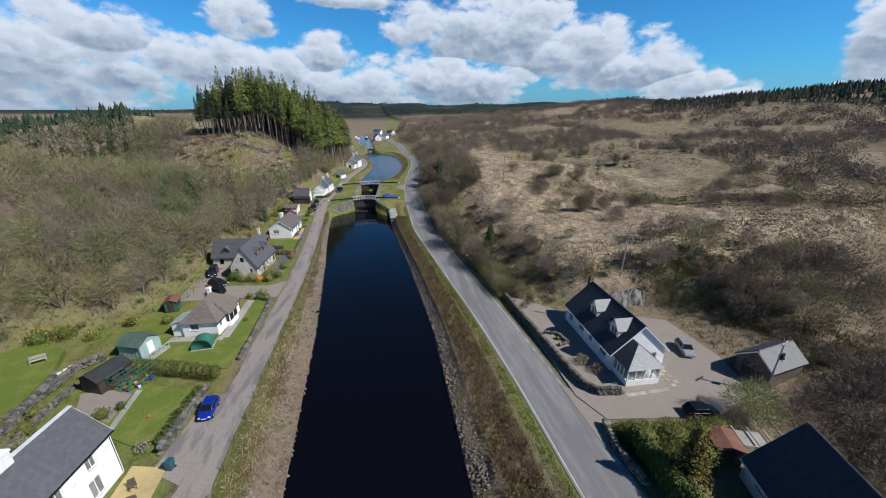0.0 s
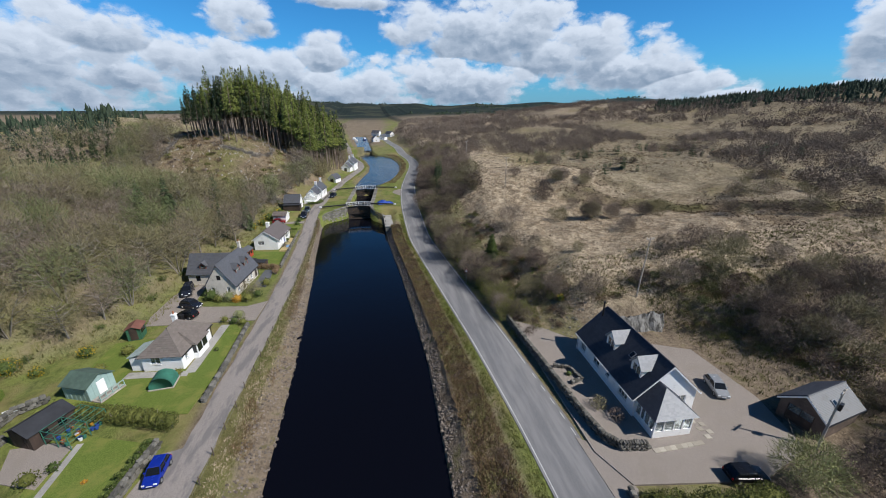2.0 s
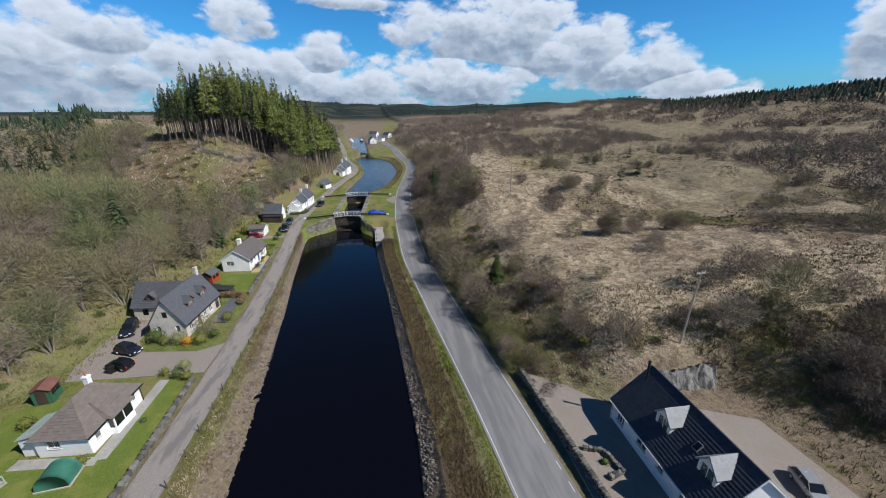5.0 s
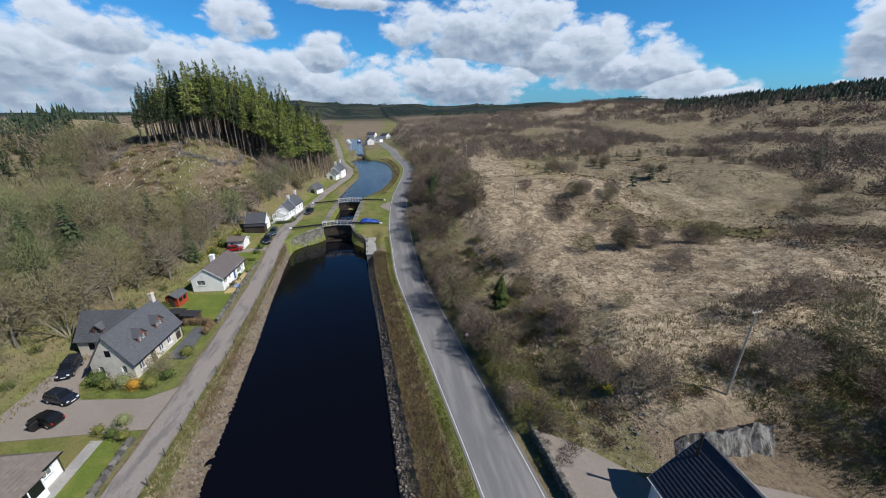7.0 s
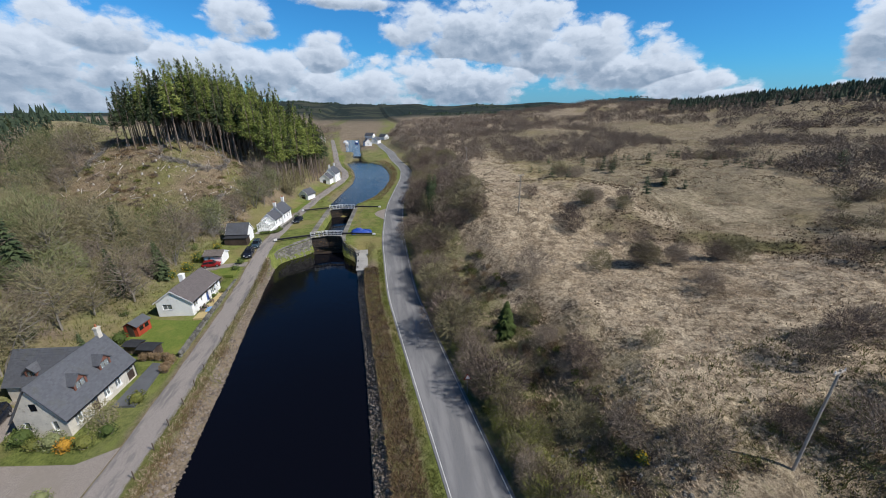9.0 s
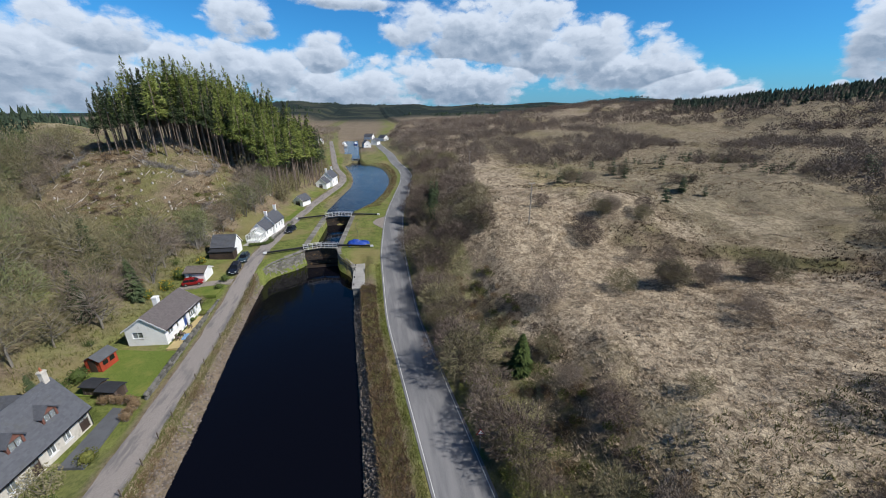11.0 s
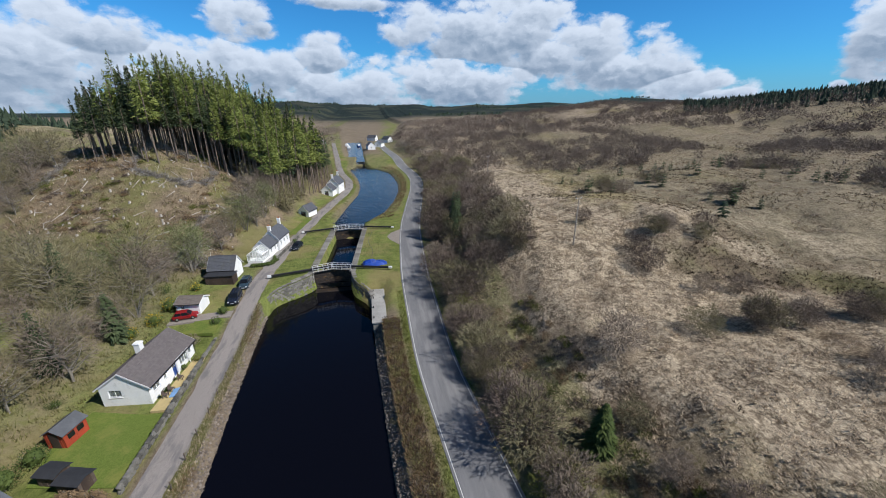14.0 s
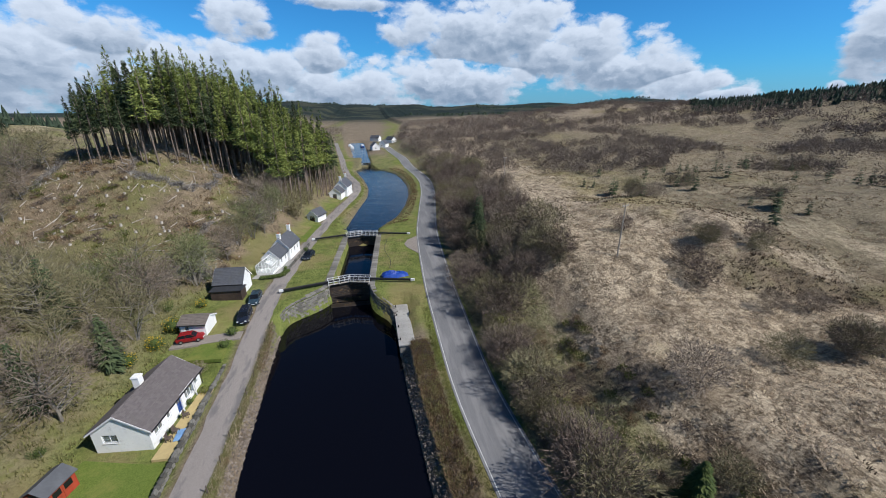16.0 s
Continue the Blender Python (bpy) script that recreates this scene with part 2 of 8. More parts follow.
def asphalt_build(n, s):
    p = where(n)
    fine = n.noise(p, 14.0, 5.0, 0.75)
    patch = n.noise(n.scaled(p, 1.0, 0.12, 1.0), 0.9, 4.0, 0.6)
    c = n.mix(n.ramp(fine, 0.3, 0.7), (0.115, 0.115, 0.12), (0.20, 0.20, 0.205))
    c = n.mix(n.ramp(patch, 0.42, 0.68, 0.0, 0.65), c, (0.255, 0.25, 0.25))
    n.put(s.inputs["Base Color"], c)
    s.inputs["Roughness"].default_value = 0.85
    bump(n, s, fine, 0.35, 0.02)


def lane_build(n, s):
    p = where(n)
    fine = n.noise(p, 10.0, 6.0, 0.75)
    patch = n.noise(n.scaled(p, 1.0, 0.25, 1.0), 0.8, 5.0, 0.62)
    c = n.mix(n.ramp(fine, 0.3, 0.72), (0.205, 0.182, 0.166), (0.33, 0.295, 0.272))
    c = n.mix(n.ramp(patch, 0.48, 0.62, 0.0, 0.72), c, (0.135, 0.128, 0.128))
    n.put(s.inputs["Base Color"], c)
    s.inputs["Roughness"].default_value = 0.92
    bump(n, s, fine, 0.5, 0.03)


def gravel_build(n, s):
    p = where(n)
    fine = n.noise(p, 18.0, 4.0, 0.8)
    patch = n.noise(p, 0.35, 5.0, 0.65)
    c = n.mix(n.ramp(fine, 0.3, 0.7), (0.15, 0.13, 0.115), (0.36, 0.315, 0.28))
    c = n.mix(n.ramp(patch, 0.45, 0.65, 0.0, 0.6), c, (0.23, 0.20, 0.17))
    n.put(s.inputs["Base Color"], c)
    s.inputs["Roughness"].default_value = 0.95
    bump(n, s, fine, 0.6, 0.03)


def lawn_build(n, s):
    p = where(n)
    fine = n.noise(p, 11.0, 5.0, 0.75)
    patch = n.noise(p, 0.45, 4.0, 0.6)
    c = n.mix(n.ramp(fine, 0.3, 0.7), (0.072, 0.108, 0.020), (0.165, 0.212, 0.045))
    c = n.mix(n.ramp(patch, 0.45, 0.68, 0.0, 0.6), c, (0.215, 0.215, 0.06))
    n.put(s.inputs["Base Color"], c)
    s.inputs["Roughness"].default_value = 0.9
    s.inputs["Specular IOR Level"].default_value = 0.15
    bump(n, s, fine, 0.5, 0.03)


def glass_build(n, s):
    s.inputs["Base Color"].default_value = (0.55, 0.6, 0.62, 1)
    s.inputs["Roughness"].default_value = 0.03
    s.inputs["Transmission Weight"].default_value = 0.85
    s.inputs["IOR"].default_value = 1.45


def rock_build(n, s):
    p = where(n)
    streak = n.noise(n.scaled(p, 1.6, 1.6, 0.35), 1.1, 6.0, 0.7)
    fine = n.noise(p, 5.0, 6.0, 0.7)
    c = n.mix(n.ramp(streak, 0.38, 0.64), (0.045, 0.043, 0.04), (0.27, 0.265, 0.25))
    c = n.mix(n.ramp(fine, 0.55, 0.75, 0.0, 0.6), c, (0.11, 0.10, 0.05))
    n.put(s.inputs["Base Color"], c)
    s.inputs["Roughness"].default_value = 0.9
    bump(n, s, fine, 0.7, 0.15)


def metal_build(n, s):
    p = place(n)
    wave = n.add("ShaderNodeTexWave")
    n.put(wave.inputs[0], p)
    wave.inputs["Scale"].default_value = 3.2
    rust = n.noise(p, 1.2, 5.0, 0.7)
    n.put(s.inputs["Base Color"], n.mix(n.ramp(rust, 0.5, 0.75, 0.0, 0.5), (0.19, 0.195, 0.20), (0.12, 0.115, 0.11)))
    s.inputs["Roughness"].default_value = 0.7
    s.inputs["Metallic"].default_value = 0.1
    bump(n, s, wave.outputs["Fac"], 0.5, 0.03)


M = {
    "ground": material("moor_ground", ground_build), "water": material("peaty_water", water_build), "ripple": material("rippled_water", ripple_build),
    "asphalt": material("worn_asphalt", asphalt_build), "lane": material("lane_surface", lane_build),
    "gravel": material("gravel", gravel_build), "lawn": material("lawn", lawn_build),
    "glass": material("window_glass", glass_build), "rock": material("cut_rock", rock_build), "sheet": material("metal_sheet", metal_build),
    "line": plain("road_paint", (0.72, 0.72, 0.69), 0.7, grain=12, vary=0.25, worn=(0.3, 0.3, 0.3)),
    "white": plain("white_render", (0.84, 0.84, 0.83), 0.8, grain=3, vary=0.07, worn=(0.66, 0.66, 0.64)),
    "cream": plain("cream_render", (0.60, 0.56, 0.49), 0.9, grain=5, vary=0.2, worn=(0.34, 0.31, 0.26)),
    "trim": plain("white_paint", (0.80, 0.80, 0.80), 0.45, vary=0.05, bumpy=0.05),
    "darkwood": plain("dark_stained_wood", (0.055, 0.036, 0.028), 0.75, vary=0.4, grain=5, worn=(0.10, 0.07, 0.05)),
    "brownwood": plain("weathered_boards", (0.115, 0.085, 0.068), 0.85, vary=0.4, grain=4, worn=(0.19, 0.15, 0.12)),
    "palewood": plain("pale_timber", (0.40, 0.36, 0.31), 0.85, vary=0.3, grain=5, worn=(0.28, 0.25, 0.22)),
    "redwood": plain("red_painted_wood", (0.36, 0.052, 0.022), 0.7, vary=0.25, worn=(0.26, 0.05, 0.03)),
    "sagewood": plain("sage_painted_wood", (0.30, 0.42, 0.40), 0.7, vary=0.15),
    "greenroof": plain("green_felt", (0.075, 0.12, 0.095), 0.9, vary=0.3, grain=9),
    "felt": plain("black_felt", (0.028, 0.030, 0.036), 0.85, vary=0.35, grain=9),
    "slate": roof_tiles("grey_slate", (0.052, 0.055, 0.066), (0.125, 0.13, 0.145), 0.32, (0.09, 0.09, 0.075)),
    "darkslate": roof_tiles("blue_black_tile", (0.018, 0.022, 0.034), (0.052, 0.06, 0.082), 0.33, rough=0.78),
    "tile": roof_tiles("brown_concrete_tile", (0.105, 0.088, 0.077), (0.215, 0.185, 0.165), 0.34, (0.13, 0.12, 0.10), 0.85),
    "tile2": roof_tiles("grey_brown_tile", (0.085, 0.072, 0.072), (0.165, 0.145, 0.142), 0.34, (0.12, 0.11, 0.10), 0.85),
    "lightslate": roof_tiles("silver_slate", (0.20, 0.21, 0.225), (0.36, 0.37, 0.385), 0.28),
    "lead": plain("lead_flashing", (0.24, 0.25, 0.27), 0.5, metal=0.3),
    "clay": plain("clay_pot", (0.36, 0.13, 0.06), 0.8), "black": plain("black_paint", (0.012, 0.012, 0.014), 0.5, vary=0.3),
    "stone": plain("stone", (0.24, 0.225, 0.20), 0.9, vary=0.35, grain=5, worn=(0.13, 0.125, 0.10), bumpy=0.5),
    "concrete": plain("concrete", (0.34, 0.33, 0.31), 0.9, vary=0.25, grain=4, worn=(0.22, 0.21, 0.19), bumpy=0.4),
    "block": pieces("dressed_block", ((0.12, 0.112, 0.10), (0.265, 0.25, 0.225), (0.085, 0.085, 0.062))),
    "drystone": pieces("dry_stone", ((0.055, 0.052, 0.046), (0.20, 0.19, 0.17), (0.075, 0.08, 0.045))),
    "shore": pieces("shore_stones", ((0.085, 0.068, 0.055), (0.27, 0.225, 0.185), (0.11, 0.09, 0.07)), by_object=False),
    "flag": pieces("paving", ((0.30, 0.27, 0.22), (0.46, 0.42, 0.35), (0.24, 0.22, 0.19))),
    "bark": plain("grey_bark", (0.24, 0.215, 0.18), 0.95, vary=0.4, grain=4, bumpy=0.6),
    "stem": plain("dark_stems", (0.135, 0.115, 0.095), 0.95, vary=0.4, grain=4, bumpy=0.6),
    "pinebark": plain("brown_bark", (0.20, 0.155, 0.125), 0.95, vary=0.4, grain=4, bumpy=0.6),
    "brashwood": foliage("grey_brash", (0.13, 0.115, 0.10), (0.42, 0.39, 0.36)),
    "deadwood": plain("bleached_wood", (0.42, 0.385, 0.34), 0.9, vary=0.35, grain=4),
    "twig": foliage("bare_twigs", (0.125, 0.100, 0.078), (0.31, 0.25, 0.195)),
    "twigolive": foliage("budding_twigs", (0.124, 0.110, 0.060), (0.285, 0.254, 0.142)),
    "twiggreen": foliage("first_leaf_twigs", (0.090, 0.104, 0.042), (0.225, 0.24, 0.11)),
    "twigdark": foliage("purple_twigs", (0.075, 0.058, 0.048), (0.195, 0.148, 0.12)),
    "farscrub": foliage("far_birch_scrub", (0.11, 0.088, 0.072), (0.225, 0.18, 0.145)),
    "bud": foliage("opening_buds", (0.11, 0.115, 0.026), (0.26, 0.27, 0.075)),
    "needle": foliage("spruce_needles", (0.026, 0.044, 0.022), (0.10, 0.128, 0.056)),
    "farneedle": foliage("far_spruce", (0.018, 0.032, 0.021), (0.060, 0.084, 0.048)),
    "larch": foliage("fresh_larch", (0.088, 0.120, 0.028), (0.29, 0.33, 0.088)),
    "leaf": foliage("evergreen_leaves", (0.030, 0.052, 0.014), (0.105, 0.135, 0.034)),
    "hedge": foliage("hedge_leaves", (0.050, 0.062, 0.014), (0.175, 0.178, 0.045)),
    "gorse": foliage("gorse_flower", (0.36, 0.24, 0.010), (0.66, 0.46, 0.02)),
    "orange": foliage("russet_leaves", (0.30, 0.15, 0.02), (0.50, 0.29, 0.04)),
    "straw": foliage("dead_grass", (0.24, 0.18, 0.12), (0.66, 0.54, 0.395), patch=0.15),
    "bracken": foliage("dead_bracken", (0.085, 0.058, 0.032), (0.27, 0.185, 0.105), patch=0.25),
    "rush": foliage("rough_grass", (0.082, 0.086, 0.027), (0.235, 0.215, 0.088), patch=0.2),
    "heather": foliage("heather", (0.040, 0.028, 0.019), (0.125, 0.088, 0.058), patch=0.2),
    "tyre": plain("tyre", (0.014, 0.014, 0.015), 0.85), "alloy": plain("alloy", (0.55, 0.55, 0.56), 0.35, metal=0.8, bumpy=0),
    "lamp": plain("lamp_glass", (0.7, 0.72, 0.74), 0.1, bumpy=0), "redlamp": plain("red_lamp", (0.35, 0.01, 0.01), 0.2, bumpy=0),
    "tarp": plain("blue_tarpaulin", (0.010, 0.055, 0.34), 0.5, vary=0.35, grain=2), "net": plain("green_netting", (0.035, 0.16, 0.11), 0.8, vary=0.3, grain=4),
    "carglass": plain("dark_car_glass", (0.010, 0.012, 0.015), 0.08, bumpy=0, vary=0.1),
    "rail": plain("white_railing", (0.72, 0.73, 0.74), 0.5, vary=0.1), "steel": plain("galvanised_steel", (0.36, 0.37, 0.38), 0.5, metal=0.6),
    "wetwood": plain("wet_gate_timber", (0.035, 0.027, 0.022), 0.45, vary=0.5, grain=3, worn=(0.20, 0.13, 0.06)),
    "rustred": plain("rust_red_sheet", (0.20, 0.085, 0.062), 0.8, vary=0.3),
    "bluepaint": plain("blue_painted_wood", (0.03, 0.08, 0.30), 0.5), "greenpaint": plain("green_painted_wood", (0.04, 0.13, 0.075), 0.6),
    "sandpave": plain("yellow_paving", (0.46, 0.36, 0.17), 0.9, vary=0.2, grain=3), "deck": plain("grey_decking", (0.10, 0.105, 0.115), 0.85, vary=0.25),
    "mirrorsteel": plain("beehive_white", (0.62, 0.66, 0.70), 0.6),
}


def car_paint(name, colour):
    return plain(name, colour, 0.22, metal=0.25, vary=0.12, bumpy=0, grain=2)

# ------------------------------------------------------------------ mesh kit
class Mesh:
    """Gathers corners and faces for one mesh."""

    def __init__(self):
        self.v, self.f = [], []

    def face(self, *pts):
        k = len(self.v)
        self.v.extend(tuple(p) for p in pts)
        self.f.append(tuple(range(k, k + len(pts))))

    def solid(self, pts, faces):
        k = len(self.v)
        self.v.extend(tuple(p) for p in pts)
        self.f.extend(tuple(i + k for i in f) for f in faces)

    def box(self, x0, x1, y0, y1, z0, z1):
        self.solid([(x, y, z) for z in (z0, z1) for x, y in ((x0, y0), (x1, y0), (x1, y1), (x0, y1))],
                   [(3, 2, 1, 0), (4, 5, 6, 7), (0, 1, 5, 4), (1, 2, 6, 5), (2, 3, 7, 6), (3, 0, 4, 7)])

    def soft_box(self, x0, x1, y0, y1, z0, z1, b=0.03):
        """A box whose upright and top edges are cut off."""
        ring = [(x0 + b, y0), (x1 - b, y0), (x1, y0 + b), (x1, y1 - b), (x1 - b, y1), (x0 + b, y1), (x0, y1 - b), (x0, y0 + b)]
        top = [(min(max(x, x0 + b), x1 - b), min(max(y, y0 + b), y1 - b)) for x, y in ring]
        pts = [(x, y, z0) for x, y in ring] + [(x, y, z1 - b) for x, y in ring] + [(x, y, z1) for x, y in top]
        faces = [tuple(range(7, -1, -1)), tuple(range(16, 24))]
        for lo in (0, 8):
            faces += [(lo + i, lo + (i + 1) % 8, lo + 8 + (i + 1) % 8, lo + 8 + i) for i in range(8)]
        self.solid(pts, faces)

    def prism(self, poly, z0, z1):
        """A flat outline (counter-clockwise) raised from z0 to z1."""
        k = len(poly)
        self.solid([(x, y, z0) for x, y in poly] + [(x, y, z1) for x, y in poly],
                   [tuple(range(k - 1, -1, -1)), tuple(range(k, 2 * k))] + [(i, (i + 1) % k, k + (i + 1) % k, k + i) for i in range(k)])

    def tube(self, a, b, ra, rb=None, sides=6):
        a, b = Vector(a), Vector(b)
        rb = ra if rb is None else rb
        d = (b - a).normalized()
        u = d.orthogonal().normalized()
        w = d.cross(u)
        pts = [p + (u * math.cos(q) + w * math.sin(q)) * r for p, r in ((a, ra), (b, rb)) for q in (2 * math.pi * i / sides for i in range(sides))]
        self.solid(pts, [(i, (i + 1) % sides, sides + (i + 1) % sides, sides + i) for i in range(sides)]
                   + [tuple(range(sides - 1, -1, -1)), tuple(range(sides, 2 * sides))])

    def blade(self, a, b, width, rng):
        a, b = Vector(a), Vector(b)
        d = b - a
        side = d.cross(Vector((rng.uniform(-1, 1), rng.uniform(-1, 1), rng.uniform(-1, 1))))
        if side.length < 1e-6:
            return
        side = side.normalized() * (width / 2)
        self.face(a - side, a + side, b)

    def data(self, name, mat, smooth=False):
        me = bpy.data.meshes.new(name)
        me.from_pydata(self.v, [], self.f)
        me.materials.append(mat)
        if smooth:
            me.polygons.foreach_set("use_smooth", [True] * len(me.polygons))
        me.update()
        return me


def part(name, mesh, mat, parent, label="", smooth=False):
    ob = new(name, mesh.data(name, mat, smooth))
    ob.parent = parent
    return tagged(ob, label) if label else ob


def thing(name, m, label, category, group=""):
    ob = new(name)
    ob.empty_display_size = 0.2
    ob.matrix_basis = m
    return tagged(ob, label, category, group)


def single(name, mesh, mat, label, category, group="", kind="", m=None, smooth=False):
    ob = new(name, mesh.data(name, mat, smooth))
    if m is not None:
        ob.matrix_basis = m
    return tagged(ob, label, category, group, kind)


# ------------------------------------------------------------------ lie of the land
def step(lo, hi, v):
    q = np.clip((np.asarray(v, float) - lo) / (hi - lo), 0, 1)
    return q * q * (3 - 2 * q)


_grid = np.arange(-700.0, 5200.0, 1.0)


def line_of(table, soft=6):
    xs = np.interp(_grid, *zip(*table))
    pad = np.pad(xs, soft, mode="edge")
    xs = np.convolve(pad, np.hanning(2 * soft + 1) / np.hanning(2 * soft + 1).sum(), "valid")
    return lambda y: np.interp(y, _grid, xs)


lane_x = line_of([(-60, -18.6), (0, -17.8), (22, -17.5), (40, -17.1), (58, -16.4), (75, -16.2), (92, -16.5), (108, -16.6), (122, -16.4),
                  (140, -14.9), (160, -12.2), (180, -8.8), (198, -5.0), (212, -3.9), (228, -4.8), (250, -9.5), (280, -13), (400, -25), (800, -60)], 8)
road_x = line_of([(-60, 19.5), (0, 18.3), (15, 18.0), (30, 17.7), (45, 16.8), (69, 14.6), (92, 12.6), (117, 12.6), (142, 14.4), (155, 15.9), (180, 20.0),
                  (200, 23.4), (222, 25.8), (240, 25.9), (270, 23.6), (330, 18.6), (400, 14), (520, 30), (800, 60)], 10)
canal_left = line_of([(-60, -10), (22, -10.2), (46, -10.6), (75, -12.0), (90, -13.1), (102, -13.7), (112, -14.1), (114.4, -14.2), (116.3, -13.7), (117.2, -12.8), (118.3, -11.2),
                      (119.8, -9.2), (121.3, -7.7), (123, -7.05), (152, -5.2), (156, -5.5), (161, -6.0), (180, -3.3), (200, 0.0), (217, 0.5), (238, -1.2), (262, -5.0), (270, -6.0),
                      (276, -4.0), (280, -3.2), (300, -3.1), (304, -7.5), (370, -12.5), (420, -14), (800, -40)], 2)
canal_right = line_of([(-60, 6.3), (18, 6.6), (45, 7.4), (72, 6.2), (96, 4.6), (104, 4.4), (112, 4.1), (114.5, 3.3), (116.5, 1.6), (118.5, 0.8), (122, 0.3), (151, 2.6),
                       (155, 2.8), (160, 3.5), (170, 9.0), (185, 13.0), (202, 16.0), (220, 17.2), (240, 16.4), (256, 14.4), (268, 9.0), (274, 4.6), (280, 2.5),
                       (300, 2.1), (305, 1.5), (370, -0.2), (420, -2), (800, -28)], 2)
LANE_HALF, ROAD_HALF = 1.55, 2.85
garden_depth = line_of([(-60, 32), (20, 32), (47, 31), (56, 20), (60, 17), (72, 17), (85, 13), (105, 11), (118, 11), (130, 7.5), (150, 5.5), (165, 6.0), (200, 5), (260, 8)], 6)


def bank_level(y):
    return 1.5 + 2.3 * step(93, 122, y) + 2.5 * step(268, 296, y)


def water_level(y):
    y = np.asarray(y, float)
    return np.where(y < 122.3, 0.0, np.where(y < 150.6, 1.0, np.where(y < 284, 2.8, 5.3)))


_rng = np.random.default_rng(5)
_lattice = _rng.random((256, 256))


def soft_noise(x, y):
    xi, yi = np.floor(x).astype(int), np.floor(y).astype(int)
    fx, fy = x - xi, y - yi
    fx, fy = fx * fx * (3 - 2 * fx), fy * fy * (3 - 2 * fy)
    g = lambda a, b: _lattice[a & 255, b & 255]
    return (g(xi, yi) * (1 - fx) + g(xi + 1, yi) * fx) * (1 - fy) + (g(xi, yi + 1) * (1 - fx) + g(xi + 1, yi + 1) * fx) * fy - 0.5


def rough(x, y, size, octaves=4):
    total, amp = 0.0, 1.0
    for k in range(octaves):
        total = total + amp * soft_noise(x / size + 17.3 * k, y / size + 9.1 * k)
        size, amp = size / 2.1, amp * 0.5
    return total


def scarp_line(x, y):
    """Distance uphill of the broken edge that runs across the moor."""
    return (y - 104 + 0.82 * (x - 60)) * 0.77 + 7.0 * soft_noise(x / 11.0, y / 11.0) + 2.2 * soft_noise(x / 3.0 + 5, y / 3.0)


def scarp_reach(x):
    return step(52, 64, x) * step(128, 104, x)


def land(x, y):
    """Height of the ground (not counting the canal's trough)."""
    x, y = np.asarray(x, float), np.asarray(y, float)
    base = bank_level(y)
    d = lane_x(y) - LANE_HALF - x
    e = x - road_x(y) - ROAD_HALF
    far = np.hypot(x, y - 30)
    bearing = np.degrees(np.arctan2(x, y - 30))
    gd = garden_depth(y)
    up = np.maximum(d - gd, 0)
    slope = 17 * (1 - np.exp(-up / 34)) * (1 - 0.88 * step(92, 128, y) * (1 - step(150, 230, y) * step(60, 110, up)))
    sx = np.where(x < -52, 62, 22)
    sy = np.where(y < 172, 21.5, 85)
    knoll = 19 * np.exp(-0.5 * (((x + 52) / sx) ** 2 + ((y - 172) / sy) ** 2)) * step(0.5, 15, d)
    left = slope + knoll + (rough(x, y, 24) * 2.6 + rough(x, y, 3.2, 3) * 0.55) * step(0, 9, up)
    edge = 45.6 - 0.06 * (x - 36) - 1.5 * np.clip(x - 43.0, 0, 14)
    yard = 1 - np.clip(step(-1.3, 1.3 + 9.0 * step(42.5, 48, x), y - edge), 0, 1) * (0.58 + 0.42 * step(0.5, 13, y - edge))
    yard = np.where(y < 12, np.maximum(yard, step(12, 6, y)), yard)
    rise = (6.2 - 3.4 * step(45, 53, x) * step(54, 40, y)) * step(2.0, 20, e) * (1 - yard) + 3.0 * step(50, 84, x) * yard * step(4, 20, e)
    rise = rise + 4.6 * step(26, 105, e) + 4.5 * step(105, 300, e)
    rise = rise + 3.0 * np.exp(-0.5 * (((x - 56) / 14) ** 2 + ((y - 126) / 22) ** 2)) - 2.0 * np.exp(-0.5 * (((x - 64) / 12) ** 2 + ((y - 92) / 9) ** 2))
    rise = rise + 1.5 * (step(-2.4, 1.2, scarp_line(x, y)) - step(2, 34, scarp_line(x, y))) * scarp_reach(x)
    rise = rise + 12 * np.exp(-0.5 * (((x - 300) / 100) ** 2 + ((y - 540) / 110) ** 2))
    ridge = np.interp(bearing, [18, 30, 42, 50, 58, 80, 110], [0, 5, 11, 23, 33, 42, 36]) * step(260, 620, far)
    wild = step(1.5, 10, e) * (1 - yard * (1 - step(44, 50, x)))
    right = rise + ridge + (rough(x, y, 30) * 3.6 + rough(x, y, 4.5, 2) * 0.7 + rough(x, y, 1.6, 2) * 0.34) * wild
    z = base + np.where(d > 0, left, 0) + np.where(e > 0, right, 0)
    hills = (52 + 40 * rough(bearing * 1.0, bearing * 0 + 3.3, 9.0, 4)) * step(1250, 2600, far) * step(-24, -12, bearing) 
    return z + np.where(y > 30, hills, 0)


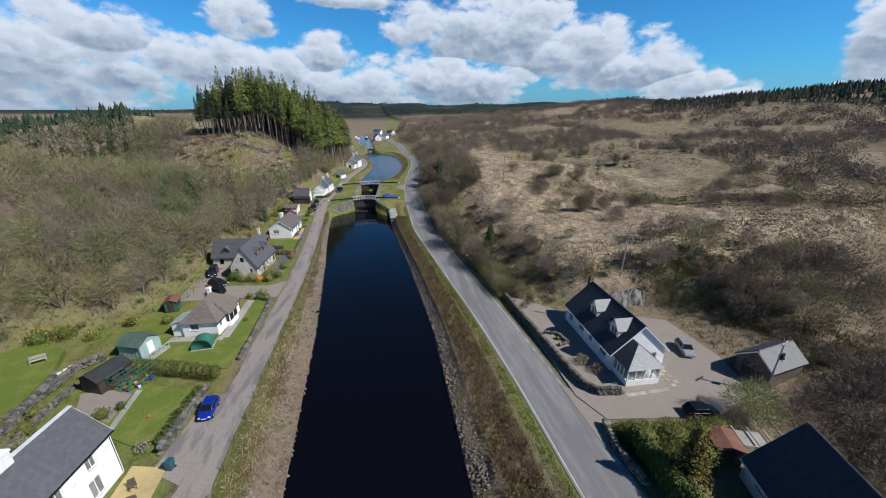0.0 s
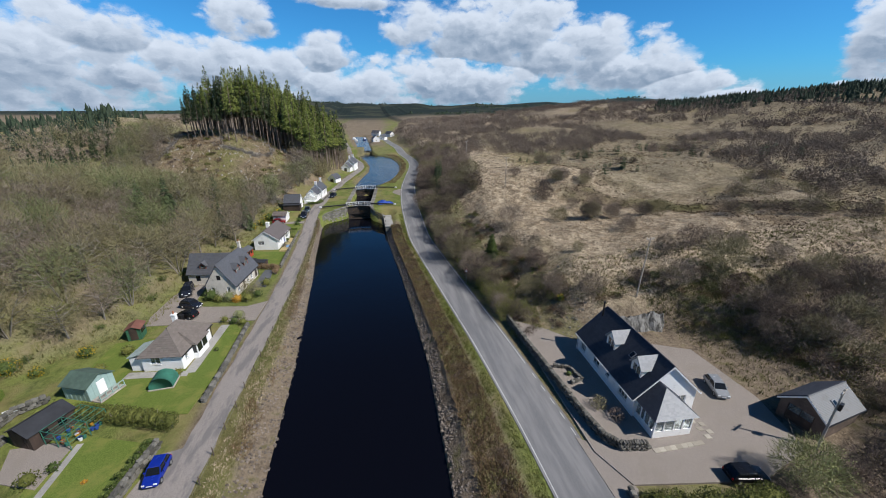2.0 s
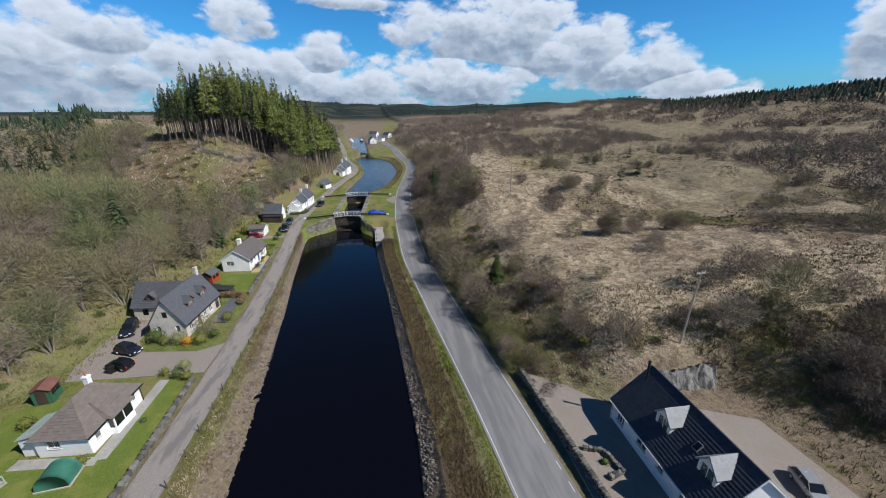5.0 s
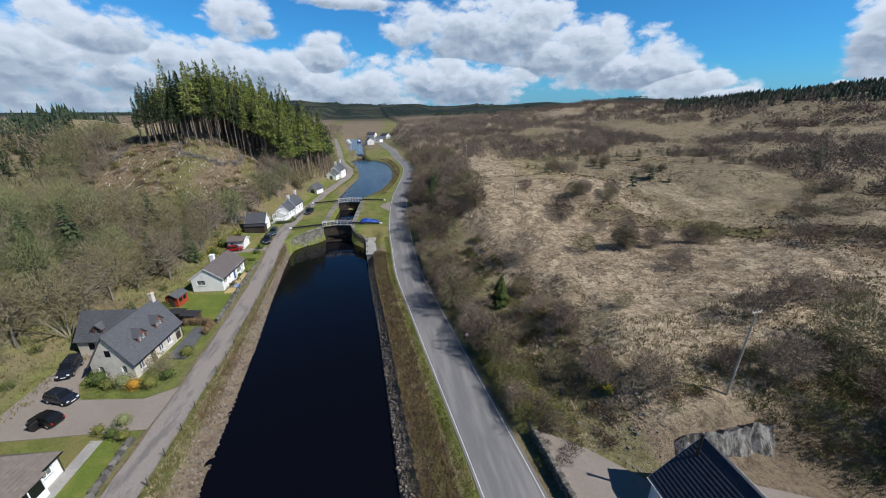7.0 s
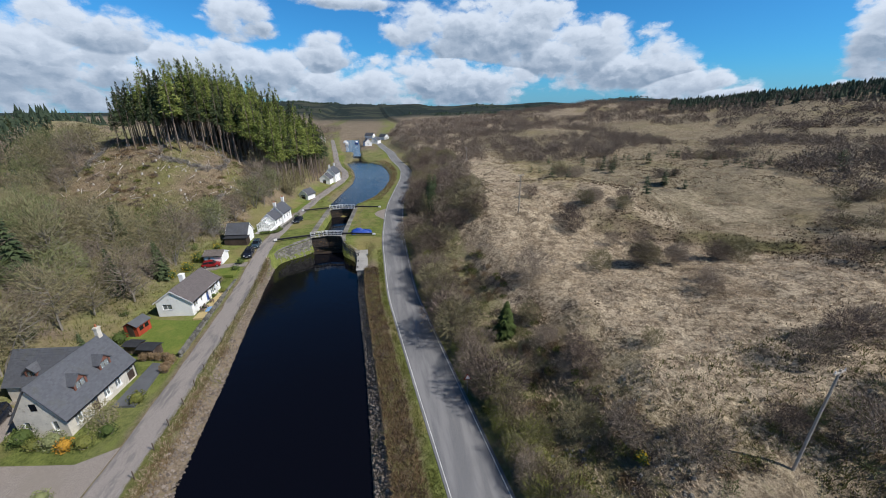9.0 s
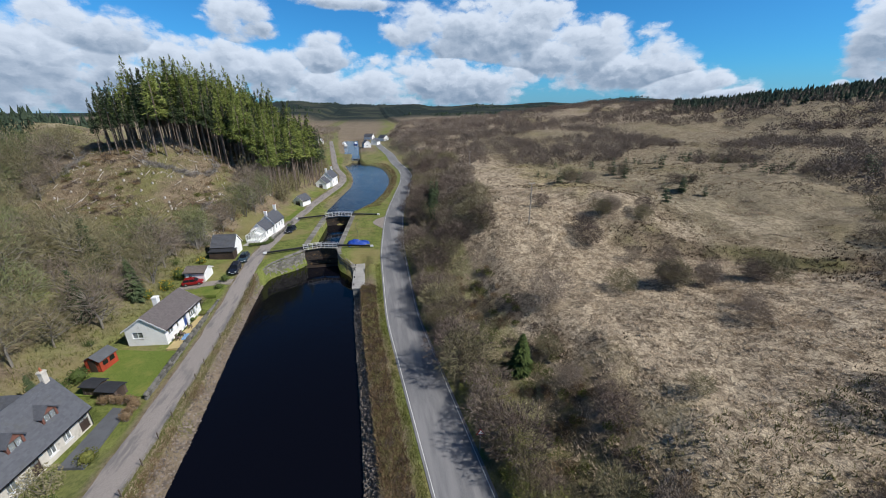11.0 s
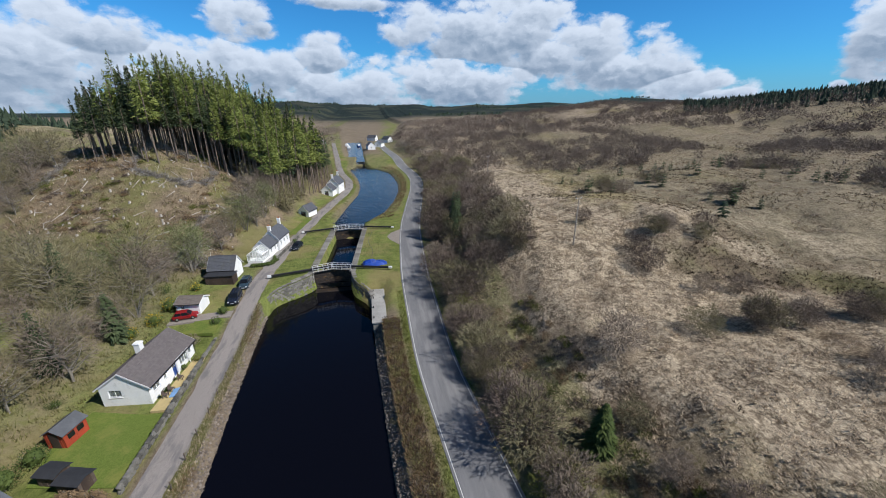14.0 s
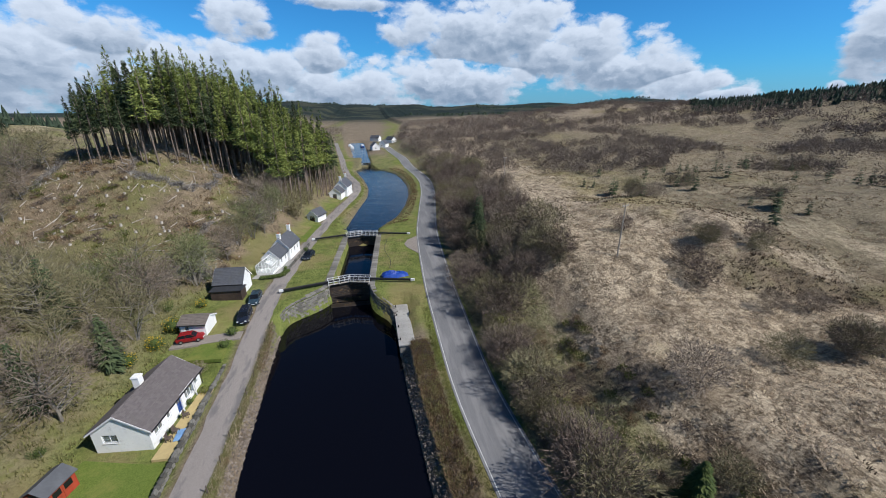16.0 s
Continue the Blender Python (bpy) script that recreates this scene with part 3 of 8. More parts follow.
def build_ground():
    def spaced(*runs):
        out = []
        for lo, hi, gap in runs:
            out += list(np.arange(lo, hi, gap))
        return np.array(out)

    far_out = 450 * 1.17 ** np.arange(15)
    ys = np.concatenate([[-600, -300], spaced((-150, 0, 7), (0, 205, 0.9), (205, 330, 2.4), (330, 800, 14)), 800 * 1.12 ** np.arange(17)])
    left = np.concatenate([spaced((0, 62, 0.95), (62, 140, 2.6), (140, 450, 12)), far_out])[::-1]
    right = np.concatenate([spaced((0, 78, 0.8), (78, 160, 2.0), (160, 450, 8)), far_out])
    rows_x, rows_z, rows_c = [], [], []
    bank = np.linspace(0, 1, 9)
    for y in ys:
        ll, lr = lane_x(y) - LANE_HALF, lane_x(y) + LANE_HALF
        cl, cr = float(canal_left(y)), float(canal_right(y))
        rl, rr = road_x(y) - ROAD_HALF, road_x(y) + ROAD_HALF
        level, wet = float(bank_level(y)), float(water_level(y))
        walled = bool(113.0 < y < 157 or 274 < y < 303)
        xl = ll - left
        xs = [*xl, *(lr + (cl - lr) * bank[:-1])]
        zs = [*land(xl, np.full_like(xl, y)), *([level] * 8 if walled else level + (wet - level) * step(0.30, 1.0, bank[:-1]) + rough(lr + (cl - lr) * bank[:-1], np.full(8, y), 1.1, 2) * 0.3 * step(0.2, 0.5, bank[:-1]))]
        low = wet - 1.4
        xs += [cl, cl + 0.45, cl + 1.6, (cl + cr) / 2, cr - 1.6, cr - 0.45, cr]
        zs += [level if walled else wet, low + 0.2 if walled else wet - 0.4, low, low, low, low + 0.2 if walled else wet - 0.5, level if walled else wet + 0.15]
        ledge = np.array([0.1, 0.2, 0.265, 0.36, 0.5, 0.66, 0.84, 1.0])
        inner = cr + (rl - cr) * ledge
        xs += list(inner)
        zs += list(np.full(8, level) if walled else wet + 0.15 + (level - wet - 0.15) * (0.7 * step(-0.06, 0.24, ledge) + 0.3 * step(0.21, 0.262, ledge)) + rough(inner, np.full(8, y), 1.1, 2) * 0.35 * step(1.0, 0.6, ledge))
        if 103 < y < 116.2:
            zs[-8:] = [min(z, 1.9) if x < 6.9 else z for x, z in zip(xs[-8:], zs[-8:])]
        xr = rr + right
        xs += list(xr)
        zs += list(land(xr, np.full_like(xr, y)))
        if y > 440:
            zs[len(xl):-len(xr)] = [float(v) for v in land(np.array(xs[len(xl):-len(xr)]), np.full(len(xs) - len(xl) - len(xr), y))]
        rows_x.append(xs), rows_z.append(zs)
    X, Z = np.array(rows_x), np.array(rows_z)
    Y = np.repeat(ys[:, None], X.shape[1], 1)
    h, w = X.shape
    idx = np.arange(h * w).reshape(h, w)
    faces = np.stack([idx[:-1, :-1], idx[:-1, 1:], idx[1:, 1:], idx[1:, :-1]], -1).reshape(-1, 4)
    me = bpy.data.meshes.new("ground")
    me.from_pydata(np.stack([X, Y, Z], -1).reshape(-1, 3).tolist(), [], faces.tolist())
    me.polygons.foreach_set("use_smooth", [True] * len(me.polygons))
    # what grows where: red moor grass, green turf, blue felled brash; none of them bare earth and leaf litter
    d, e = lane_x(Y) - LANE_HALF - X, X - road_x(Y) - ROAD_HALF
    mid = (d < 0) & (e < 0)
    fuzz = rough(X, Y, 5.0, 3)
    garden = np.where(d > 0, step(4, -3, d - garden_depth(Y) + fuzz * 7), 0)
    felled = np.where(d > 0, step(120, 134, Y + fuzz * 14) * step(3, 9, d + fuzz * 6) * step(-78, -68, X + fuzz * 8), 0)
    moor = np.where(e > 0, np.clip(step(5, 17, e + fuzz * 14) + step(46, 40, Y) * 0.2, 0, 1) * (1 - step(50, 44, Y) * 0.9), 0) + np.where(d > 100, 0.8, 0)
    verge_l = np.where(mid & (X < (canal_left(Y) + canal_right(Y)) / 2), step(0.62, 0.30, (X - lane_x(Y) - LANE_HALF) / np.maximum(canal_left(Y) - lane_x(Y) - LANE_HALF, 0.5)), 0)
    t = (X - canal_right(Y)) / np.maximum(road_x(Y) - ROAD_HALF - canal_right(Y), 0.5)
    lockside = step(104, 114, Y) * np.maximum(step(172, 160, Y), 0.35 * step(330, 300, Y))
    verge_r = np.where(mid & (X > canal_right(Y) - 0.1), np.maximum(step(0.74, 0.92, t + fuzz * 0.12), lockside), 0)
    moor = moor * (1 - 0.35 * step(62, 120, X + fuzz * 40) * (Y < 330))
    moor = np.where(Y > 300, np.where(e > 40, 0.6, 0.12) + 0.3 * fuzz, moor)
    broken = np.exp(-((scarp_line(X, Y) + 0.8) / 3.4) ** 2) * scarp_reach(X)
    felled = np.maximum(felled, 0.75 * broken)
    moor = moor * (1 - 0.9 * np.clip(broken * 1.5, 0, 1))
    pasture = np.where(e > 0, step(-1, 16, scarp_line(X, Y) + 10 * fuzz) * step(60, 82, X) * (Y < 330) * (0.75 + 0.5 * fuzz), 0)
    turf = np.clip(np.where((d > 0) & (Y < 300), np.clip(0.28 + 0.9 * fuzz, 0, 0.7) * (1 - 0.6 * felled), 0) + garden * 0.8 + verge_l * 0.8 + verge_r + np.where(mid, lockside, 0) + np.where((e > 0) & (e < 12), 0.35 + fuzz * 0.5, 0), 0, 1)
    layer = me.color_attributes.new("cover", "FLOAT_COLOR", "POINT")
    col = np.stack([np.clip(moor, 0, 1), turf, felled, np.clip(pasture, 0, 1)], -1).reshape(-1)
    layer.data.foreach_set("color", col.astype(np.float32))
    me.materials.append(M["ground"])
    tagged(new("ground", me), "moor, woodland slopes and grassy canal banks under one sheet", "ground", kind="structure")


build_ground()


def ribbon(centre, half, y0, y1, lift, gap=1.0, edges=(), offset=0.0, wobble=0.0):
    """A strip that follows a line on the ground, with a little thickness at its edges."""
    m = Mesh()
    ys = np.arange(y0, y1 + gap / 2, gap)
    rows = []
    for y in ys:
        slope = (centre(y + 0.5) - centre(y - 0.5))
        nx = 1 / math.hypot(1, slope)
        c = centre(y) + offset
        wl, wr = (wobble * float(rough(np.array([y * 1.0]), np.array([k]), 2.5, 3)[0]) for k in (3.0, 40.0))
        z = float(bank_level(y)) + lift
        rows.append([(c - (half + wl) / nx, y, z - 0.10), (c - (half + wl - 0.03) / nx, y, z), (c, y, z + 0.03 * (half > 1)), (c + (half + wr - 0.03) / nx, y, z), (c + (half + wr) / nx, y, z - 0.10)])
    k = 5
    m.v = [p for r in rows for p in r]
    m.f = [(i * k + j, i * k + j + 1, (i + 1) * k + j + 1, (i + 1) * k + j) for i in range(len(rows) - 1) for j in range(k - 1)]
    return m


single("road", ribbon(road_x, ROAD_HALF, -150, 520, 0.06), M["asphalt"], "worn grey asphalt road beside the canal", "road", kind="structure")
single("lane", ribbon(lane_x, LANE_HALF, -150, 420, 0.05, wobble=0.35), M["lane"], "narrow patched towpath lane of pale tarmac", "lane", kind="structure")


def edge_line(name, offset, runs, half=0.06):
    for a, b in runs:
        single(name, ribbon(road_x, half, a, b, 0.072, offset=offset), M["line"], "worn white painted road edge line", "road marking", "road edge lines", "structure")


edge_line("road_marking", -2.55, [(-60, 420)])
edge_line("road_marking", 2.5, [(-60, 14), (40, 420)])
edge_line("road_marking", 2.5, [(a, a + 1.0) for a in np.arange(15.0, 39.0, 2.2)])


def water_sheet(name, y0, y1, z, label):
    m = Mesh()
    ys = list(np.arange(y0, y1, 1.0)) + [y1]
    for y in ys:
        m.v += [(float(canal_left(y)) - (0.6 if not 113 < y < 157 else 0.0), y, z), (float(canal_right(y)) + (0.1 if not 113 < y < 157 else 0.0), y, z)]
    m.f = [(2 * i, 2 * i + 1, 2 * i + 3, 2 * i + 2) for i in range(len(ys) - 1)]
    single(name, m, M["ripple" if y0 > 150 else "water"], label, "canal water", kind="structure")


water_sheet("water", -150, 122.6, 0.0, "still peat-black canal water below the lock")
water_sheet("water", 122.6, 150.8, 1.0, "dark water in the lock chamber")
water_sheet("water", 150.8, 283.5, 2.8, "rippled blue canal water above the lock")
water_sheet("water", 283.5, 430, 5.3, "far reach of blue canal water")

# ------------------------------------------------------------------ plants
def fuzzy_mass(domes, blade, width, seed, spray=0.7):
    """Brushwood seen as a whole: domes (x, y, z, radius, height, twigs) of thin twigs, uneven and gappy."""
    g = np.random.default_rng(seed)
    ps, qs = [], []
    for x, y, z, r, h, count in domes:
        v = g.normal(size=(count, 3))
        v /= np.linalg.norm(v, axis=1)[:, None]
        az = np.arctan2(v[:, 1], v[:, 0])
        lobe = 0.84 + 0.14 * np.sin(3 * az + x) + 0.10 * np.sin(5 * az + 4 * v[:, 2] + y)
        v *= (g.random(count) ** 0.33 * lobe)[:, None]
        p = np.stack([x + v[:, 0] * r, y + v[:, 1] * r, z + h * (0.48 + 0.5 * v[:, 2])], -1)
        way = v * spray + g.normal(0, 0.45, (count, 3)) + np.array([0, 0, 0.1 + 0.22 * spray])
        way /= np.linalg.norm(way, axis=1)[:, None]
        ps.append(p)
        qs.append(p + way * (blade * g.uniform(0.5, 1.35, count))[:, None])
    p, q = np.concatenate(ps), np.concatenate(qs)
    side = np.cross(q - p, g.normal(size=p.shape))
    side *= (width * 0.5 * g.uniform(0.7, 1.3, len(p)) / np.maximum(1e-6, np.linalg.norm(side, axis=1)))[:, None]
    m = Mesh()
    m.v = np.stack([p - side, p + side, q], 1).reshape(-1, 3).tolist()
    m.f = np.arange(3 * len(p)).reshape(-1, 3).tolist()
    return m


def bare_tree(rng, height, spread, stems, twigs, twig_len, twig_w, lean=0.25):
    """Trunk with limbs, and a crown of many fine twigs."""
    wood, crown = Mesh(), Mesh()
    for s in range(stems):
        a = 2 * math.pi * (s + rng.random() * 0.7) / stems
        out = Vector((math.cos(a), math.sin(a), 0))
        base = out * (0.12 * (stems > 1)) + Vector((0, 0, -0.3))
        h = height * rng.uniform(0.7, 0.92)
        reach = spread * (rng.uniform(0.25, 0.55) if stems > 1 else rng.uniform(0.0, 0.12))
        pts = [base + out * reach * (q ** 1.3) + Vector((rng.uniform(-1, 1), rng.uniform(-1, 1), 0)) * 0.05 * height * q + Vector((0, 0, h * q)) for q in (0, 0.25, 0.5, 0.72, 0.9)]
        r0 = height * (0.0055 if stems > 4 else 0.011 if stems > 1 else 0.018)
        for i in range(4):
            wood.tube(pts[i], pts[i + 1], r0 * (1 - i * 0.22), r0 * (1 - (i + 1) * 0.22), 5 if stems == 1 else 3)
        limbs = 3 if stems > 4 else int(26 / stems) + 1
        for k in range(limbs):
            q = rng.uniform(0.22, 0.92)
            i = min(3, int(q * 4))
            start = pts[i].lerp(pts[i + 1], q * 4 - i)
            b = a * (stems > 1) + rng.uniform(-1.5, 1.5) + (k * 2.4 if stems == 1 else 0)
            dome = math.sqrt(max(0.05, 1 - (2 * q - 0.85) ** 2))
            ln = spread * 0.42 * dome * rng.uniform(0.6, 1.0)
            mid = start + Vector((math.cos(b), math.sin(b), rng.uniform(0.2, 0.6))) * ln * 0.55
            end = mid + Vector((math.cos(b + rng.uniform(-0.5, 0.5)), math.sin(b + rng.uniform(-0.5, 0.5)), rng.uniform(0.4, 1.1))) * ln * 0.5
            wood.tube(start, mid, r0 * 0.44, r0 * 0.30, 3)
            wood.tube(mid, end, r0 * 0.30, r0 * 0.12, 3)
    dome = fuzzy_mass([(0, 0, height * (0.04 if stems > 4 else 0.16), spread * 0.5, height * (0.98 if stems > 4 else 0.86), twigs)], twig_len, twig_w, rng.randrange(9999), 0.95)
    crown.v, crown.f = dome.v, dome.f
    return wood, crown


def leaf_cloud(rng, mesh, centre, size, count, leaf):
    """Leaf clumps in an uneven cloud."""
    centre = Vector(centre)
    for i in range(count):
        v = Vector((rng.gauss(0, 1), rng.gauss(0, 1), rng.gauss(0, 1))).normalized() * (rng.random() ** 0.35)
        at = centre + Vector((v.x * size[0], v.y * size[1], v.z * size[2]))
        a = Vector((rng.uniform(-1, 1), rng.uniform(-1, 1), rng.uniform(-1, 1))).normalized() * leaf * rng.uniform(0.6, 1.3)
        b = a.orthogonal().normalized() * leaf * rng.uniform(0.4, 0.9)
        mesh.face(at - a * 0.5, at + b * 0.5, at + a * 0.5, at - b * 0.5)


def conifer(rng, height, radius, bare, tiers, fingers, droop=0.25, ragged=0.3):
    """Straight tapered trunk; tiers of drooping boughs with split ends."""
    wood, crown = Mesh(), Mesh()
    wood.tube((0, 0, -0.5), (0, 0, height * 0.5), height * 0.013, height * 0.0085, 6)
    wood.tube((0, 0, height * 0.5), (0, 0, height * 0.985), height * 0.0085, 0.02, 5)
    for k in range(int(bare * 14)):
        q, a = rng.uniform(0.25 * bare, bare), rng.uniform(0, 6.28)
        ln = radius * rng.uniform(0.15, 0.45)
        wood.tube((0, 0, q * height), (math.cos(a) * ln, math.sin(a) * ln, q * height - 0.1 * ln), 0.03, 0.012, 3)
    for i in range(tiers):
        q = (i + rng.random() * 0.6) / tiers
        z = height * (bare + (1 - bare) * q)
        r = radius * ((1 - q) ** 0.75) * min(1.0, 0.55 + q * 3) * rng.uniform(1 - ragged, 1.0) + 0.12
        for j in range(fingers):
            a = 2 * math.pi * (j + rng.random()) / fingers
            d = Vector((math.cos(a), math.sin(a), 0))
            s = Vector((-d.y, d.x, 0))
            ln = r * rng.uniform(0.65, 1.1)
            fall = ln * droop * rng.uniform(0.5, 1.3)
            root, tip = Vector((0, 0, z)), Vector((0, 0, z - fall)) + d * ln
            wide = ln * 0.30
            mid = root.lerp(tip, 0.55) + Vector((0, 0, ln * 0.07))
            crown.face(root, mid - s * wide, tip - s * wide * 0.35, mid - s * wide * 0.1)
            crown.face(root, mid + s * wide * 0.1, tip + s * wide * 0.3, mid + s * wide)
            crown.face(mid - s * wide * 0.4, tip + Vector((0, 0, -wide * 0.5)), mid + s * wide * 0.4)
    return wood, crown


def tall_conifer(rng, height, radius, bare, count, taper):
    """Straight trunk, bare below with dead snags, and a feathery crown above."""
    wood, crown = Mesh(), Mesh()
    bend = [Vector((rng.uniform(-0.25, 0.25), rng.uniform(-0.25, 0.25), height * q)) for q in (0.33, 0.66)]
    wood.tube((0, 0, -0.8), bend[0], height * 0.0085, height * 0.0072, 5)
    wood.tube(bend[0], bend[1], height * 0.0072, height * 0.005, 4)
    wood.tube(bend[1], (0, 0, height * 0.99), height * 0.005, 0.02, 3)
    for k in range(12):
        q, a = rng.uniform(0.2 * bare, bare * 1.05), rng.uniform(0, 6.28)
        ln = radius * rng.uniform(0.15, 0.4)
        wood.tube((0, 0, q * height), (math.cos(a) * ln, math.sin(a) * ln, q * height - 0.15 * ln), 0.03, 0.012, 3)
    boughs = [(rng.random() ** 1.15, rng.uniform(0, 6.28), rng.uniform(0.55, 1.1)) for k in range(110)]
    for i in range(count):
        q, a, reach = boughs[i % 110]
        z = height * (bare - 0.05 + (1.03 - bare) * q)
        r = radius * ((1 - q) ** taper) * min(1.0, 0.5 + q * 4) * reach + 0.1
        a += rng.gauss(0, 0.24)
        s = rng.uniform(0.2, 1.0) ** 0.7
        at = Vector((math.cos(a) * r * s, math.sin(a) * r * s, z - 0.28 * r * s + rng.uniform(-0.3, 0.3)))
        way = Vector((math.cos(a), math.sin(a), rng.uniform(-0.7, 0.35) + 1.6 * q ** 4)) + Vector((rng.gauss(0, 0.4), rng.gauss(0, 0.4), 0))
        small = 0.38 + 0.62 * min(1.0, 2.2 * (1 - q))
        crown.blade(at, at + way.normalized() * rng.uniform(0.55, 1.15) * small, rng.uniform(0.18, 0.32) * small, rng)
    return wood, crown


def make_plant(name, label, category, group, wood, crown, bark, leaves, crown_name="crown"):
    ob = thing(name, Matrix.Identity(4), label, category, group)
    part("trunk", wood, bark, ob)
    part(crown_name, crown, leaves, ob)
    return ob


def ground_at(x, y):
    return float(land(np.array([x]), np.array([y]))[0])


def plant(proto, spots, rng, low=0.8, high=1.2, sink=0.1):
    """Places a plant and its copies on the ground: each with its own size and turn."""
    for i, (x, y, *size) in enumerate(spots):
        k = size[0] if size else rng.uniform(low, high)
        m = pose(x, y, ground_at(x, y) - sink, rng.uniform(-2, 2), rng.uniform(-2, 2), rng.uniform(0, 360)) @ Matrix.Diagonal((k * rng.uniform(0.9, 1.15), k * rng.uniform(0.9, 1.15), k, 1))
        if i == 0:
            proto.matrix_basis = m
        else:
            copy_thing(proto, m)


def scattered(rng, count, box, keep, gap):
    """Random spots in a box of the plan that keep some distance from one another."""
    spots, tries = [], 0
    while len(spots) < count and tries < count * 60:
        tries += 1
        x, y = rng.uniform(box[0], box[1]), rng.uniform(box[2], box[3])
        if keep(x, y) and all((x - a) ** 2 + (y - b) ** 2 > gap * gap for a, b in spots):
            spots.append((x, y))
    return spots


def deal(spots, n):
    return [spots[i::n] for i in range(n)]


rng = random.Random(11)
tree_kinds = []
for k in range(4):
    wood, crown = bare_tree(rng, 8.5, 7.2, 1 if k < 2 else 4, 1900, 0.72, 0.054)
    tree_kinds.append(make_plant("bare_tree", "leafless grey-brown deciduous tree on the wooded slope", "tree", "trees on the wooded slope",
                                 wood, crown, M["bark"], M[("twigolive", "twig", "twiggreen", "twigolive")[k]]))


def on_wooded_slope(x, y):
    d = float(lane_x(y)) - LANE_HALF - x
    up = d - float(garden_depth(y))
    return up > 2.5 and not (122 < y < 185 and x > -70 and up > 6)


spots = scattered(rng, 240, (-82, -20, 24, 165), on_wooded_slope, 3.9)
for proto, some in zip(tree_kinds, deal(spots, 4)):
    plant(proto, some, rng, 0.75, 1.25)

shrub_kinds = []
for k in range(4):
    wood, crown = bare_tree(rng, 4.0, 4.8, 6, 2900, 0.37, 0.042)
    shrub_kinds.append(make_plant("shrub", "leafless many-stemmed willow and birch scrub on the moor", "shrub", "scrub on the moor",
                                  wood, crown, M["stem"], M[("twig", "twigolive", "twigdark", "twig")[k]]))


def road_gap(x, y):
    return x - float(road_x(y)) - ROAD_HALF


def clump(x, y):
    return float(rough(np.array([x]), np.array([y]), 26.0, 3)[0])


belt = scattered(rng, 84, (14, 60, 50, 226), lambda x, y: 1.8 < road_gap(x, y) < (5.5 if y < 104 else 5.5 + min(1, (y - 104) / 10) * (13 + 9 * clump(x, y))) and not (40 < x and y < 60), 2.7)
# the bushes that stand out on the open moor: x, y, radius
bushes = [(33.3, 84, 4.6), (46.6, 85.2, 2.7), (50.2, 101, 2.9), (54.5, 84.5, 3.6), (29.7, 69.8, 2.6), (29.6, 75.5, 2.2), (31.3, 63.4, 2.3), (34.7, 50.6, 3.3), (30.3, 54.2, 3.4),
          (27.2, 57.0, 2.8), (32.1, 65.6, 1.6), (47.6, 47.6, 3.8), (51.5, 55.4, 3.7), (56.0, 47.8, 3.9), (42.8, 50.2, 2.0), (55.7, 72.0, 2.5), (58.4, 74.5, 2.1), (39.0, 62.5, 1.6),
          (51.0, 105.0, 2.6), (55.4, 94.5, 2.4), (61.0, 93.0, 3.2), (64.5, 105.0, 2.4), (46.6, 116.0, 2.0), (54.5, 40, 3.6)]
thickets = [(58.5, 87, 6.5), (62, 110, 6.0), (69, 84, 5.0), (63, 57, 5.5), (68, 43, 9.0), (62, 33.6, 7.0), (57, 36, 5.5), (60, 16, 9.0), (56, 24, 5.0),
            (70, 140, 5.0)]
moor = [(x, y, r / 3.2) for x, y, r in bushes]
for x, y, r in thickets:
    for k in range(max(3, int(r * 0.75))):
        a, q = rng.uniform(0, 6.28), r * math.sqrt(rng.random())
        moor.append((x + math.cos(a) * q, y + math.sin(a) * q * 0.7, rng.uniform(0.65, 1.1)))
kerb = [(float(road_x(y)) + ROAD_HALF + rng.uniform(2.0, 3.6), y, rng.uniform(1.05, 1.5)) for y in (63.5, 68.5, 72, 76.5, 79, 84, 88.5, 91, 96, 99.5, 105, 109, 113.5, 118)]
for proto, some in zip(shrub_kinds, deal(belt + moor + kerb, 4)):
    plant(proto, [p if len(p) > 2 else (*p, rng.uniform(0.5, 0.95) if p[1] < 104 else rng.uniform(0.8, 1.45)) for p in some], rng)

# the plantation on the knoll
larch_kinds = []
for k in range(6):
    green = k < 3
    wood, crown = tall_conifer(rng, 25.5, 3.2 if green else 2.9, 0.48 if k % 2 else 0.56, 1120, 0.95 if green else 1.15)
    larch_kinds.append(make_plant("larch_tree" if green else "spruce_tree", "tall larch in fresh green leaf with a bare trunk" if green else "tall dark spruce with a bare lower trunk",
                                  "conifer", "plantation on the knoll", wood, crown, M["pinebark"], M["larch" if green else "needle"]))


def in_plantation(x, y):
    if y < 150 or y > 300:
        return False
    d = float(lane_x(y)) - LANE_HALF - x
    front = float(np.interp(x, [-80, -64, -50, -42, -36, -27, -20, -12], [170, 160, 160, 163, 166, 164, 162, 168]))
    return front < y < front + 42 and x > -65 - 0.12 * (y - 160) and d > 6 + max(0, 0.05 * (200 - y)) and y < 250


